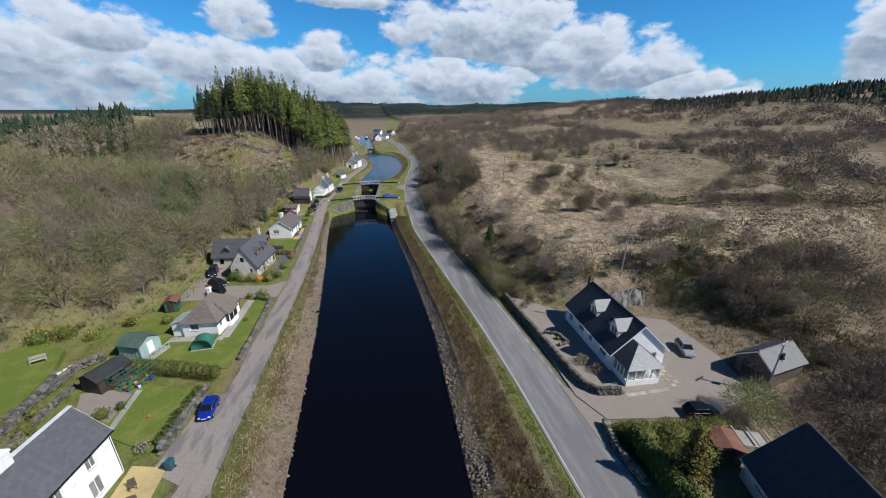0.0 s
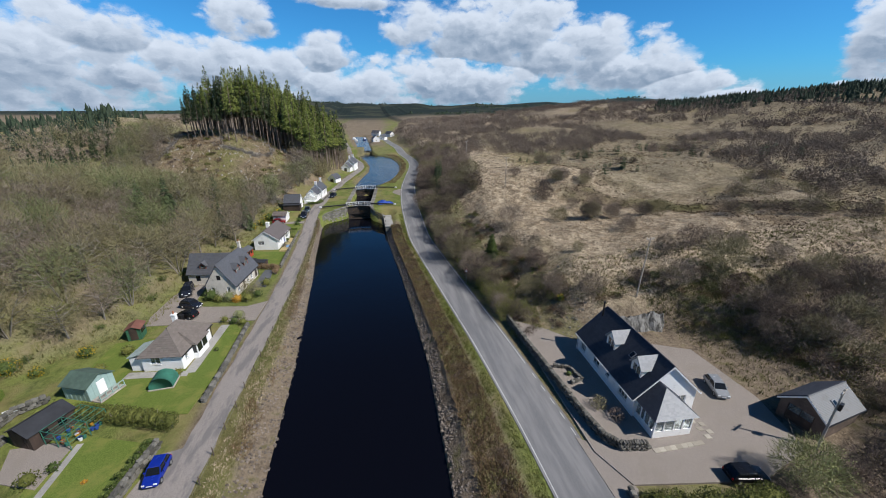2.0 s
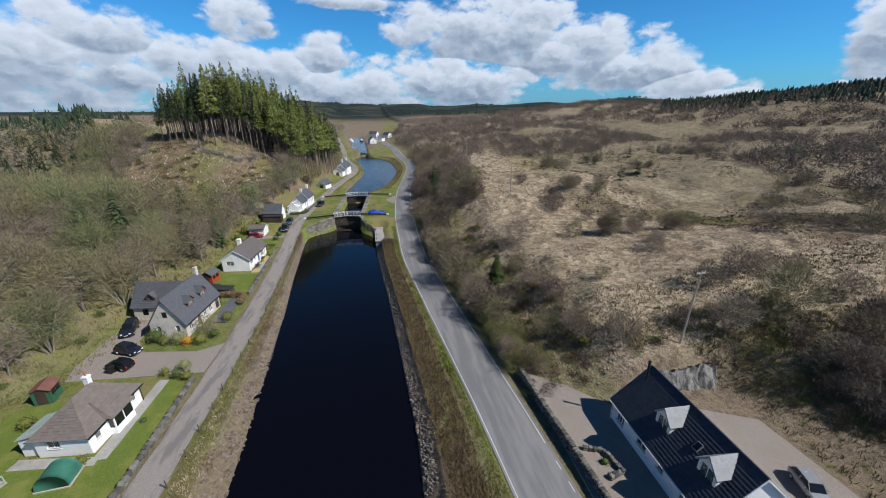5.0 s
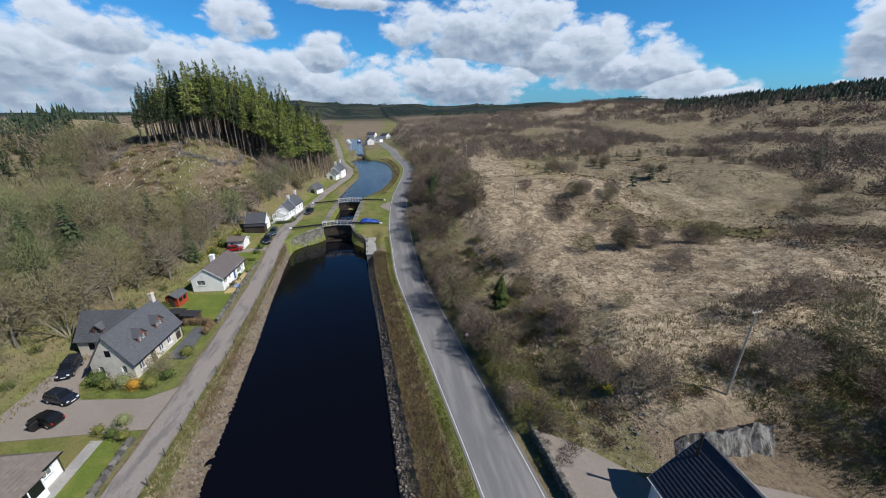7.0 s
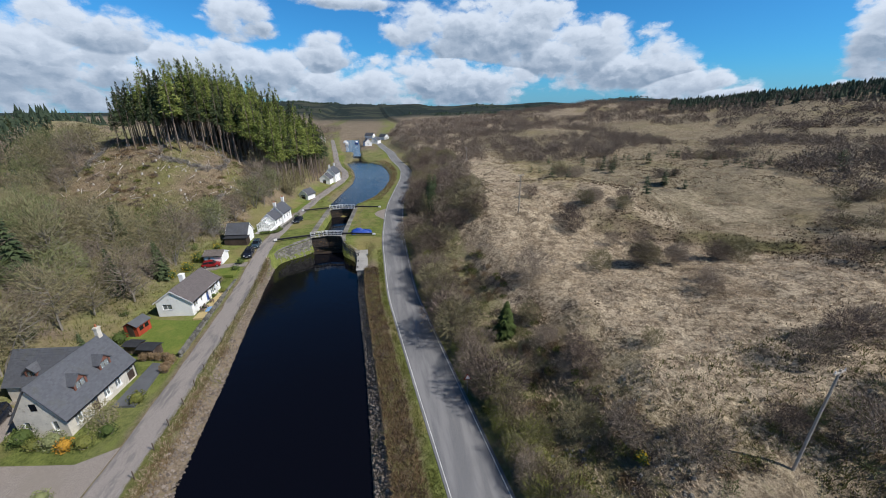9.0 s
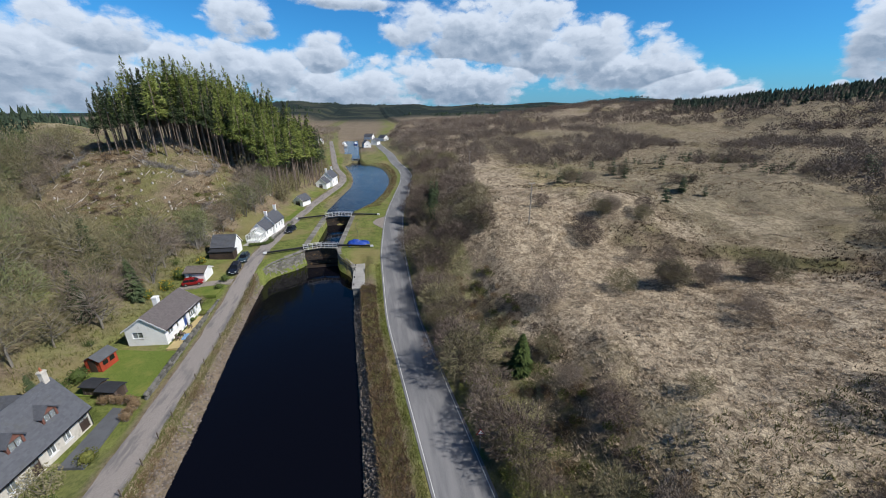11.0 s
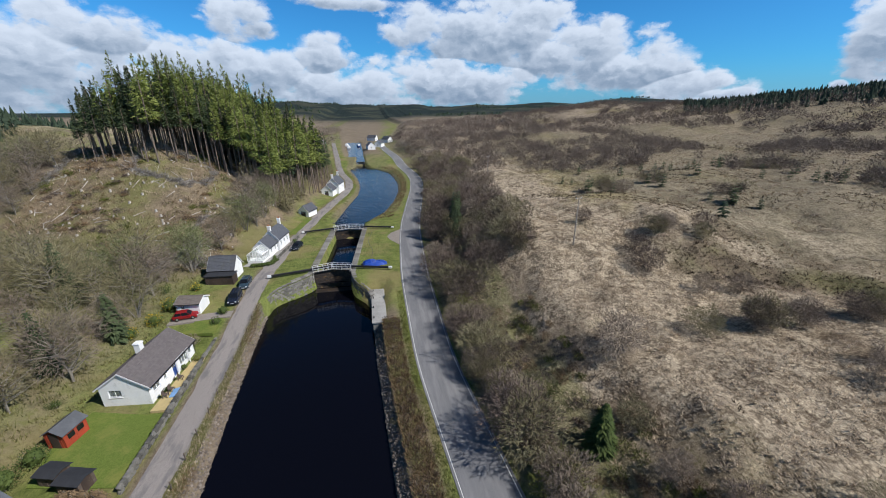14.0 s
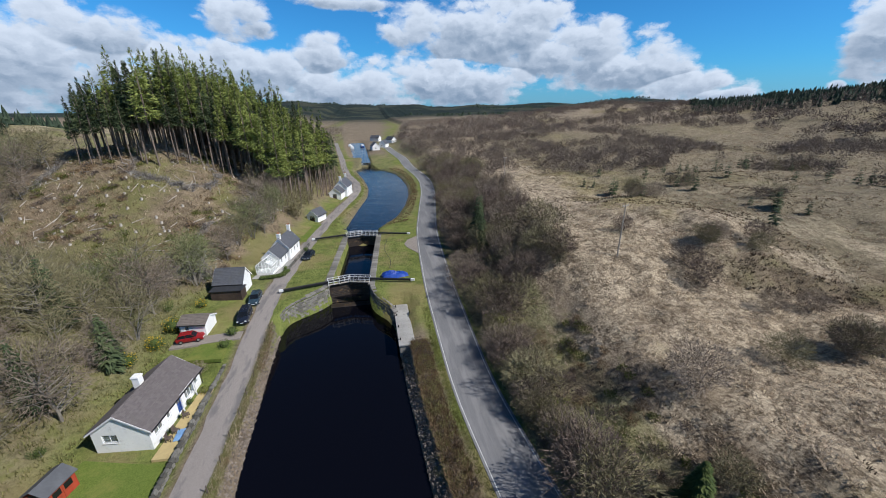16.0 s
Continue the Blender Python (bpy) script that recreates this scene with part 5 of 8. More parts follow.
def conservatory(at, turn, w, l, h, top):
    x, y, z = at
    ob = thing("conservatory", pose(x, y, z, 0, 0, turn), "white framed glass conservatory on the end of a cottage", "conservatory")
    base = Mesh()
    base.box(-w / 2, w / 2, -l / 2, l / 2, -0.4, 0.5)
    part("base", base, M["white"], ob)
    bars = Mesh()
    n = 5
    for i in range(n + 1):
        q = -w / 2 + w * i / n
        zt = top - abs(q) / (w / 2) * (top - h)
        bars.box(q - 0.04, q + 0.04, -l / 2, -l / 2 + 0.08, 0.5, zt)
        for s in (1, -1):
            bars.tube((s * w / 2, -l / 2 + l * i / n, h), (0, -l / 2 + l * i / n, top), 0.035, sides=4)
            bars.box(s * w / 2 - 0.04, s * w / 2 + 0.04, -l / 2 + l * i / n - 0.04, -l / 2 + l * i / n + 0.04, 0.5, h)
    bars.box(-0.06, 0.06, -l / 2, l / 2, top - 0.04, top + 0.08)
    for s in (1, -1):
        bars.box(s * w / 2 - 0.06, s * w / 2 + 0.06, -l / 2, l / 2, h - 0.05, h + 0.05)
    bars.box(-w / 2, w / 2, -l / 2, -l / 2 + 0.09, h - 0.05, h + 0.05)
    part("frame", bars, M["trim"], ob)
    g = Mesh()
    for s in (1, -1):
        g.solid([(s * w / 2, -l / 2, h), (s * w / 2, l / 2, h), (0, l / 2, top), (0, -l / 2, top)], [(0, 1, 2, 3)])
        g.solid([(s * w / 2, -l / 2, 0.5), (s * w / 2, l / 2, 0.5), (s * w / 2, l / 2, h), (s * w / 2, -l / 2, h)], [(0, 1, 2, 3)])
    g.solid([(-w / 2, -l / 2 + 0.03, 0.5), (w / 2, -l / 2 + 0.03, 0.5), (w / 2, -l / 2 + 0.03, h), (0, -l / 2 + 0.03, top), (-w / 2, -l / 2 + 0.03, h)], [(0, 1, 2, 3, 4)])
    part("pane", g, M["glass"], ob).visible_shadow = False
    return ob


glass_end = conservatory((-19.6, 130.0, 3.95), -10, 3.6, 3.8, 2.0, 3.2)
for range_ob in (g_house, g2, glass_end):
    range_ob.matrix_basis = pose(-17.6, 136.2, 3.97) @ Matrix.Diagonal((0.87, 0.87, 0.92, 1)) @ pose(17.6, -136.2, -3.97) @ range_ob.matrix_basis
house("outhouse", "small white outhouse with a dark slate roof", (-14.4, 168.0, 3.9), -25, 3.4, 4.6, 1.9, 3.4, "white", "slate", {"south": [("dark", 0.8, 2.4, 0.0, 1.6)]}, over=0.25, category="outhouse", group="")
i_house = house("cottage", "white two-storey canal cottage with slate roof below the plantation", (-8.6, 203.0, 4.0), -12, 4.6, 7.6, 3.6, 6.0, "white", "slate",
                {"east": [(W, 1.0, 1.8, 1.0, 2.2), (W, 5.6, 6.4, 1.0, 2.2)], "south": [(W, 1.7, 2.7, 0.9, 2.1)]}, over=0.2)
chimney(i_house, 0, 3.5, 5.6, 7.3, 0.8, 0.5)
chimney(i_house, 0, -3.5, 5.6, 7.3, 0.8, 0.5)
house("cottage", "low white cottage range with slate roof beside its taller neighbour", (-10.6, 196.6, 4.0), -12, 4.2, 5.0, 2.4, 4.2, "white", "slate", {"south": [("dark", 1.2, 2.6, 0.0, 1.9)]}, over=0.2)
for x, y, t in ((6.5, 350, 10), (14, 372, -20), (-26, 262, 20), (22, 410, 35), (9, 436, 60), (-34, 392, 15)):
    house("cottage", "distant white cottage by the upper canal reach", (x, y, ground_at(x, y) + 0.1), t, 5.5, 9, 3.0, 5.4, "white", "slate", {"south": [(W, 2, 3, 1, 2)]}, over=0.2)

# the dark-roofed house by the road
r_house = house("roadside_house", "white house with a blue-black tiled roof and two pale slated dormers", (31.2, 35.3, 1.72), -3, 7.2, 12.4, 2.75, 6.2, "white", "darkslate",
                {"west": [(W, 0.8, 2.0, 0.6, 2.1, 2), (W, 4.0, 5.4, 0.9, 2.1, 1), (W, 6.9, 7.7, 1.1, 2.1, 0), (W, 9.6, 11.2, 0.9, 2.1, 2)], "south": [(W, 4.9, 6.1, 0.9, 2.1)]}, over=0.4, verge="trim", gutter="trim", gap=0.32)
for q in (-4.1, 0.9):
    dormer(r_house, -2.45, q, -1, 3.55, 1.75, 1.5, 2.5, 2.5, "lightslate", "white", "trim")
skylight(r_house, -1.6, -2.1, 4.72, -44, 0.6, 0.8)
flue = Mesh()
flue.tube((-1.0, 5.6, 5.2), (-1.0, 5.6, 7.3), 0.11, sides=8)
flue.tube((-1.0, 5.6, 7.3), (-1.0, 5.6, 7.45), 0.17, 0.12, 8)
part("flue", flue, M["black"], r_house)
room = Mesh()
x0, x1, y0, y1 = -3.3, 0.9, -9.2, -6.22
room.box(x0, x1, y0, y1, -0.4, 0.75)
posts = []
for cx, cy in ((x0, y0), (x1 - 0.14, y0), (x0, y1 - 0.14), (x1 - 0.14, y1 - 0.14), ((x0 + x1) / 2, y0), (x0, (y0 + y1) / 2), (x0 + 1.0, y0), (x1 - 1.14, y0), (x0, y0 + 0.75), (x0, y1 - 0.9)):
    posts.append((cx, cy))
room_ob = part("sunroom", room, M["white"], r_house, "white sunroom with big windows and a hipped roof")
g = Mesh()
g.box(x0 + 0.05, x1 - 0.05, y0 + 0.06, y0 + 0.075, 0.75, 2.2)
g.box(x0 + 0.06, x0 + 0.075, y0 + 0.1, y1, 0.75, 2.2)
g.box(x1 - 0.075, x1 - 0.06, y0 + 0.1, y1, 0.75, 2.2)
part("sunroom_pane", g, M["glass"], room_ob).visible_shadow = False
for cx, cy in posts:
    b = Mesh()
    b.box(cx, cx + 0.14, cy, cy + 0.14, 0.75, 2.2)
    part("post", b, M["trim"], room_ob)
for box in ((x0, x1, y0, y0 + 0.14), (x0, x0 + 0.14, y0 + 0.14, y1), (x1 - 0.14, x1, y0 + 0.14, y1)):
    b = Mesh()
    b.box(*box, 2.2, 2.4)
    part("lintel", b, M["trim"], room_ob)
r = Mesh()
cx = (x0 + x1) / 2
# south hip: sunlight painted in, by paler slate than the other slopes
hip = Mesh()
course_slope(hip, (x0 - 0.3, y0 - 0.3, 2.35), (x1 + 0.3, y0 - 0.3, 2.35), (cx, y0 + 1.9, 4.4), (cx, y0 + 1.9, 4.4), 0.3)
part("sunroom_hip", hip, M["lightslate"], room_ob, "south hip in paler slate, its sunlit tone put into the colour")
course_slope(r, (x0 - 0.3, y1 + 0.2, 2.35), (x0 - 0.3, y0 - 0.3, 2.35), (cx, y0 + 1.9, 4.4), (cx, y1 + 0.2, 4.4), 0.3)
course_slope(r, (x1 + 0.3, y0 - 0.3, 2.35), (x1 + 0.3, y1 + 0.2, 2.35), (cx, y1 + 0.2, 4.4), (cx, y0 + 1.9, 4.4), 0.3)
part("sunroom_roof", r, M["darkslate"], room_ob)

barn = house("barn", "brown timber barn with a half-slated, half-metal roof", (46.5, 25.4, 1.7), 99, 3.9, 5.9, 2.25, 3.85, "brownwood", "sheet", {"north": [("dark", 0.7, 3.0, 0.0, 2.0)]}, over=0.25, verge="trim", category="barn", group="")
dark = Mesh()
course_slope(dark, (2.2, -3.2, 2.12), (2.2, 3.2, 2.12), (0.0, 3.2, 3.96), (0.0, -3.2, 3.96), 0.3)
part("slated_slope", dark, M["darkslate"], barn)
skylight(barn, -1.1, 0.4, 3.0, -39, 0.6, 0.8)

near = house("slate_house", "house with a dark slate roof among hedges", (31.5, 7.2, 1.7), -19, 6.8, 12.0, 2.4, 6.6, "white", "darkslate", {"west": [(W, 1.5, 2.8, 0.9, 2.0), (W, 5, 6, 0.9, 2.0), (W, 9, 10.4, 0.9, 2.0)]}, over=0.4, verge="trim", gutter="trim", gap=0.2)
chimney(near, 0, -3.5, 6.1, 7.7, 0.8, 0.6, "white", 1)

# ------------------------------------------------------------------ the lock
rng = random.Random(21)


def rock_mesh(name, mat, rng, jag=0.12, cut=0.16):
    """A squared stone about 1 m each way with uneven faces and worn corners; scaled where it is laid."""
    m = Mesh()
    c = cut
    ring = [(-0.5 + c, -0.5), (0.5 - c, -0.5), (0.5, -0.5 + c), (0.5, 0.5 - c), (0.5 - c, 0.5), (-0.5 + c, 0.5), (-0.5, 0.5 - c), (-0.5, -0.5 + c)]
    j = lambda: rng.uniform(-jag, jag) * 0.5
    pts = [(x + j(), y + j(), -0.5 + j() * 0.5) for x, y in ring] + [(x + j(), y + j(), 0.32 + j()) for x, y in ring] + [(x * 0.72 + j(), y * 0.72 + j(), 0.5 + j()) for x, y in ring]
    faces = [tuple(range(7, -1, -1)), tuple(range(16, 24))]
    for lo in (0, 8):
        faces += [(lo + i, lo + (i + 1) % 8, lo + 8 + (i + 1) % 8, lo + 8 + i) for i in range(8)]
    m.solid(pts, faces)
    return m.data(name, mat)


BLOCKS = [rock_mesh("stone_block", M["block"], rng, 0.06, 0.05) for k in range(4)]
STONES = [rock_mesh("wall_stone", M["drystone"], rng, 0.22, 0.2) for k in range(6)]
FLAGS = [rock_mesh("paving_slab", M["flag"], rng, 0.03, 0.03) for k in range(3)]


def lay(name, data, parent, m):
    ob = bpy.data.objects.new(name, data)
    scene.collection.objects.link(ob)
    ob.parent = parent
    ob.matrix_basis = m
    return ob


def along(points, gap):
    """Even steps along a line of plan points: x, y, heading in degrees."""
    out, carry = [], 0.0
    for (x0, y0), (x1, y1) in zip(points, points[1:]):
        ln = math.hypot(x1 - x0, y1 - y0)
        s = carry
        while s < ln:
            out.append((x0 + (x1 - x0) * s / ln, y0 + (y1 - y0) * s / ln, math.degrees(math.atan2(y1 - y0, x1 - x0))))
            s += gap
        carry = s - ln
    return out


def masonry(ob, points, low, high, length, course, depth, piece, data, jitter=0.02, top=None):
    """Courses of stones along a line, each a piece of its own."""
    rows = max(1, int((high - low) / course))
    for r in range(rows):
        for k, (x, y, a) in enumerate(along(points, length)):
            lift = top(y) if top else 0.0
            z = low + (r + 0.5) * course + lift
            off = 0.5 * length * (r % 2)
            q = radians(a)
            sx = length * rng.uniform(0.88, 0.985)
            lay(piece, data[rng.randrange(len(data))], ob,
                pose(x + math.cos(q) * off + rng.uniform(-jitter, jitter), y + math.sin(q) * off + rng.uniform(-jitter, jitter), z, rng.choice((0, 180)), 0, a + rng.uniform(-2, 2)) @ Matrix.Diagonal((sx, depth, course * rng.uniform(0.92, 0.99), 1)))


def backing(points, low, high, thick, mat, side=1):
    """The plain core behind the face stones."""
    m = Mesh()
    for (x0, y0), (x1, y1) in zip(points, points[1:]):
        ln = math.hypot(x1 - x0, y1 - y0)
        nx, ny = -(y1 - y0) / ln * side * thick, (x1 - x0) / ln * side * thick
        poly = [(x0, y0), (x1, y1), (x1 + nx, y1 + ny), (x0 + nx, y0 + ny)]
        if side < 0:
            poly = poly[::-1]
        m.prism(poly, low, high)
    return m


def edge_points(f, ys, off=0.0):
    return [(float(f(y)) + off, float(y)) for y in ys]


LOCK_TOP = 3.78
left_wing = edge_points(canal_left, [114.6, 115.6, 116.4, 117.0, 117.6, 118.3, 119.1, 120.1, 121.2, 122.4])
right_wing = edge_points(canal_right, [112.4, 113.6, 114.6, 115.6, 116.5, 117.5, 118.8, 120.4, 122.0])
left_wall = edge_points(canal_left, [122.4, 151.5])
right_wall = edge_points(canal_right, [122.0, 151.5])
for name, pts, side, course, mirror in (("lock_wing_wall", left_wing, 1, 0.42, 0), ("lock_wing_wall", right_wing, -1, 0.42, 0), ("lock_chamber_wall", left_wall, 1, 0.5, 0), ("lock_chamber_wall", right_wall, -1, 0.5, 0)):
    wing = name == "lock_wing_wall"
    ob = thing(name, Matrix.Identity(4), "curved rubble wing wall below the lock" if wing else "stone chamber wall of the canal lock", "lock wall", "lock walls")
    fall = (lambda y: -0.9 * float(step(120.5, 113.0, y))) if wing else (lambda y: 0.0)
    part("core", backing(pts, -1.4, LOCK_TOP - 1.0 if wing else LOCK_TOP - 0.02, 0.5, M["stone"], side), M["stone"], ob)
    masonry(ob, [(x + (0.02 if side > 0 else -0.02), y) for x, y in pts], -0.45, LOCK_TOP - 0.28, 0.75 if wing else 1.15, course, 0.34, "stone_block", BLOCKS, 0.03 if wing else 0.008, fall)
    for x, y, a in along(pts, 1.0 if wing else 1.25):
        q = radians(a)
        nx, ny = -math.sin(q) * side * 0.22, math.cos(q) * side * 0.22
        lay("coping_stone", BLOCKS[rng.randrange(4)], ob, pose(x + nx, y + ny, LOCK_TOP - 0.07 + fall(y), 0, 0, a) @ Matrix.Diagonal((0.98 if wing else 1.22, 0.85 if wing else 1.25, 0.3, 1)))


def lock_gate(y, low, label):
    """A pair of mitred leaves that point upstream, with balance beams, a railed footboard and paddle gear."""
    xl, xr = float(canal_left(y)), float(canal_right(y))
    cx, half = (xl + xr) / 2, (xr - xl) / 2
    ob = thing("lock_gates", pose(cx, y, 0), label, "lock gate", "lock gates")
    peak, top = 1.0, LOCK_TOP
    for s in (-1, 1):
        leaf = new("gate_leaf")
        leaf.parent = ob
        ang = math.degrees(math.atan2(peak, half)) * -s
        leaf.matrix_basis = pose(s * half, 0, 0, 0, 0, ang)
        ln = math.hypot(half, peak)
        x0, x1 = sorted((0, -s * ln))
        k = int((top - low) / 0.32)
        for i in range(k):
            b = Mesh()
            b.soft_box(x0 + 0.04, x1 - 0.04, -0.14, 0.14, low + i * 0.32, low + i * 0.32 + 0.30, 0.02)
            part("gate_plank", b, M["wetwood"], leaf)
        post = Mesh()
        post.soft_box(-0.2, 0.2, -0.2, 0.2, low, top + 0.35, 0.04)
        post.soft_box(-s * ln - 0.15, -s * ln + 0.15, -0.17, 0.17, low, top + 0.2, 0.04)
        part("gate_post", post, M["wetwood"], leaf)
        beam = Mesh()
        e0, e1 = sorted((-s * (ln - 0.1), s * 7.6))
        beam.soft_box(e0, e1, -0.17, 0.17, top + 0.38, top + 0.76, 0.05)
        part("balance_beam", beam, M["black"], leaf)
        tip = Mesh()
        t0, t1 = sorted((s * 7.58, s * 8.3))
        tip.soft_box(t0, t1, -0.185, 0.185, top + 0.365, top + 0.775, 0.04)
        part("beam_end", tip, M["rail"], leaf, "white painted beam end")
        walk_board = Mesh()
        walk_board.soft_box(x0, x1, -0.65, -0.16, top + 0.08, top + 0.16, 0.02)
        part("footboard", walk_board, M["palewood"], leaf)
        for side in (-0.62, 0.25):
            r = Mesh()
            for q in (0.5, 1.0):
                r.tube((x0, side, top + 0.16 + q), (x1, side, top + 0.16 + q), 0.045, sides=6)
            n = 4
            for i in range(n + 1):
                q = x0 + (x1 - x0) * i / n
                r.tube((q, side, top + 0.0), (q, side, top + 1.18), 0.045, sides=6)
            part("railing", r, M["rail"], leaf)
        gear = Mesh()
        gear.soft_box(-s * ln * 0.55 - 0.12, -s * ln * 0.55 + 0.12, -0.55, -0.35, top + 0.16, top + 1.3, 0.03)
        gear.tube((-s * ln * 0.55 - 0.3, -0.45, top + 1.05), (-s * ln * 0.55 + 0.3, -0.45, top + 1.05), 0.04)
        part("paddle_gear", gear, M["black"], leaf)
    return ob


lock_gate(122.6, -0.6, "dark timber lock gates with white railings and long balance beams")
lock_gate(150.4, 0.6, "upper lock gates with white-tipped black balance beams")
lock_gate(284.0, 2.2, "distant lock gates on the next rise")
sill = Mesh()
sill.soft_box(-7.0, 0.2, 120.6, 122.2, -1.4, 0.06, 0.05)
single("gate_sill", sill, M["wetwood"], "wet timber apron below the lock gates", "sill", kind="structure")

# landing stage, tarpaulin, ladder and rope
jetty = thing("jetty", pose(5.3, 109.3, 0.95, 0, 0, 0), "pale concrete landing stage on the canal side", "jetty")
deck = Mesh()
deck.soft_box(-1.25, 1.15, -5.8, 6.2, 1.02, 1.25, 0.04)
part("slab", deck, M["concrete"], jetty)
wall = Mesh()
wall.soft_box(-1.1, 1.0, -5.6, 6.0, -2.2, 1.02, 0.03)
part("base", wall, M["stone"], jetty)
for q in (-4.5, -1.0, 2.5, 5.4):
    b = Mesh()
    b.tube((-0.9, q, 1.25), (-0.9, q, 1.6), 0.08, 0.1, 8)
    part("mooring_post", b, M["black"], jetty)
for q in (-3, 0.5, 4):
    b = Mesh()
    b.soft_box(-1.36, -1.24, q, q + 0.35, 0.3, 1.15, 0.03)
    part("fender", b, M["wetwood"], jetty)

heap = Mesh()
n, k = 16, 7
for i in range(n + 1):
    for j in range(k + 1):
        u, v = i / n, j / k
        hgt = math.sin(math.pi * min(1, max(0, v))) ** 0.3 * math.sin(math.pi * min(1, max(0, u * 0.98 + 0.01))) ** 0.2
        heap.v.append(((u - 0.5) * 5.0, (v - 0.5) * 2.1, (0.95 + 0.35 * math.sin(4.2 * u + 0.6)) * hgt + 0.2 * hgt * math.sin(11 * u + 7 * v) + rng.uniform(-0.09, 0.09) * hgt))
heap.f = [(i * (k + 1) + j, (i + 1) * (k + 1) + j, (i + 1) * (k + 1) + j + 1, i * (k + 1) + j + 1) for i in range(n) for j in range(k)]
single("tarpaulin", heap, M["tarp"], "bright blue tarpaulin over a long heap on the grass", "tarpaulin", m=pose(5.0, 124.0, 3.72, 0, 0, 12))
hose = bpy.data.curves.new("hose", "CURVE")
hose.dimensions, hose.bevel_depth = "3D", 0.035
sp = hose.splines.new("POLY")
sp.points.add(9)
for i in range(10):
    sp.points[i].co = (4.2 + 0.5 * math.sin(i * 0.9), 128 + i * 2.2, 3.82, 1)
hose.materials.append(M["black"])
tagged(new("hose", hose), "dark hose lying along the lockside grass", "hose")
apron = Mesh()
apron.prism([(9.0, 139.5), (12.0, 133.5), (12.2, 147.5), (9.6, 145.0), (8.5, 142)], 3.7, 3.845)
single("lay_by", apron, M["gravel"], "small gravel lay-by at the edge of the road", "lay-by", kind="structure")

# ------------------------------------------------------------------ vehicles
def loft(rings):
    m = Mesh()
    k = len(rings[0])
    m.v = [p for r in rings for p in r]
    m.f = [(i * k + j, i * k + (j + 1) % k, (i + 1) * k + (j + 1) % k, (i + 1) * k + j) for i in range(len(rings) - 1) for j in range(k)]
    m.f += [tuple(range(k - 1, -1, -1)), tuple((len(rings) - 1) * k + j for j in range(k))]
    return m


def section(y, w, z0, z1, tuck=0.86):
    return [(-w * tuck, y, z0), (w * tuck, y, z0), (w * 0.98, y, z0 + (z1 - z0) * 0.25), (w, y, z0 + (z1 - z0) * 0.6), (w * 0.95, y, z1 - 0.05), (w * 0.84, y, z1),
            (-w * 0.84, y, z1), (-w * 0.95, y, z1 - 0.05), (-w, y, z0 + (z1 - z0) * 0.6), (-w * 0.98, y, z0 + (z1 - z0) * 0.25)]


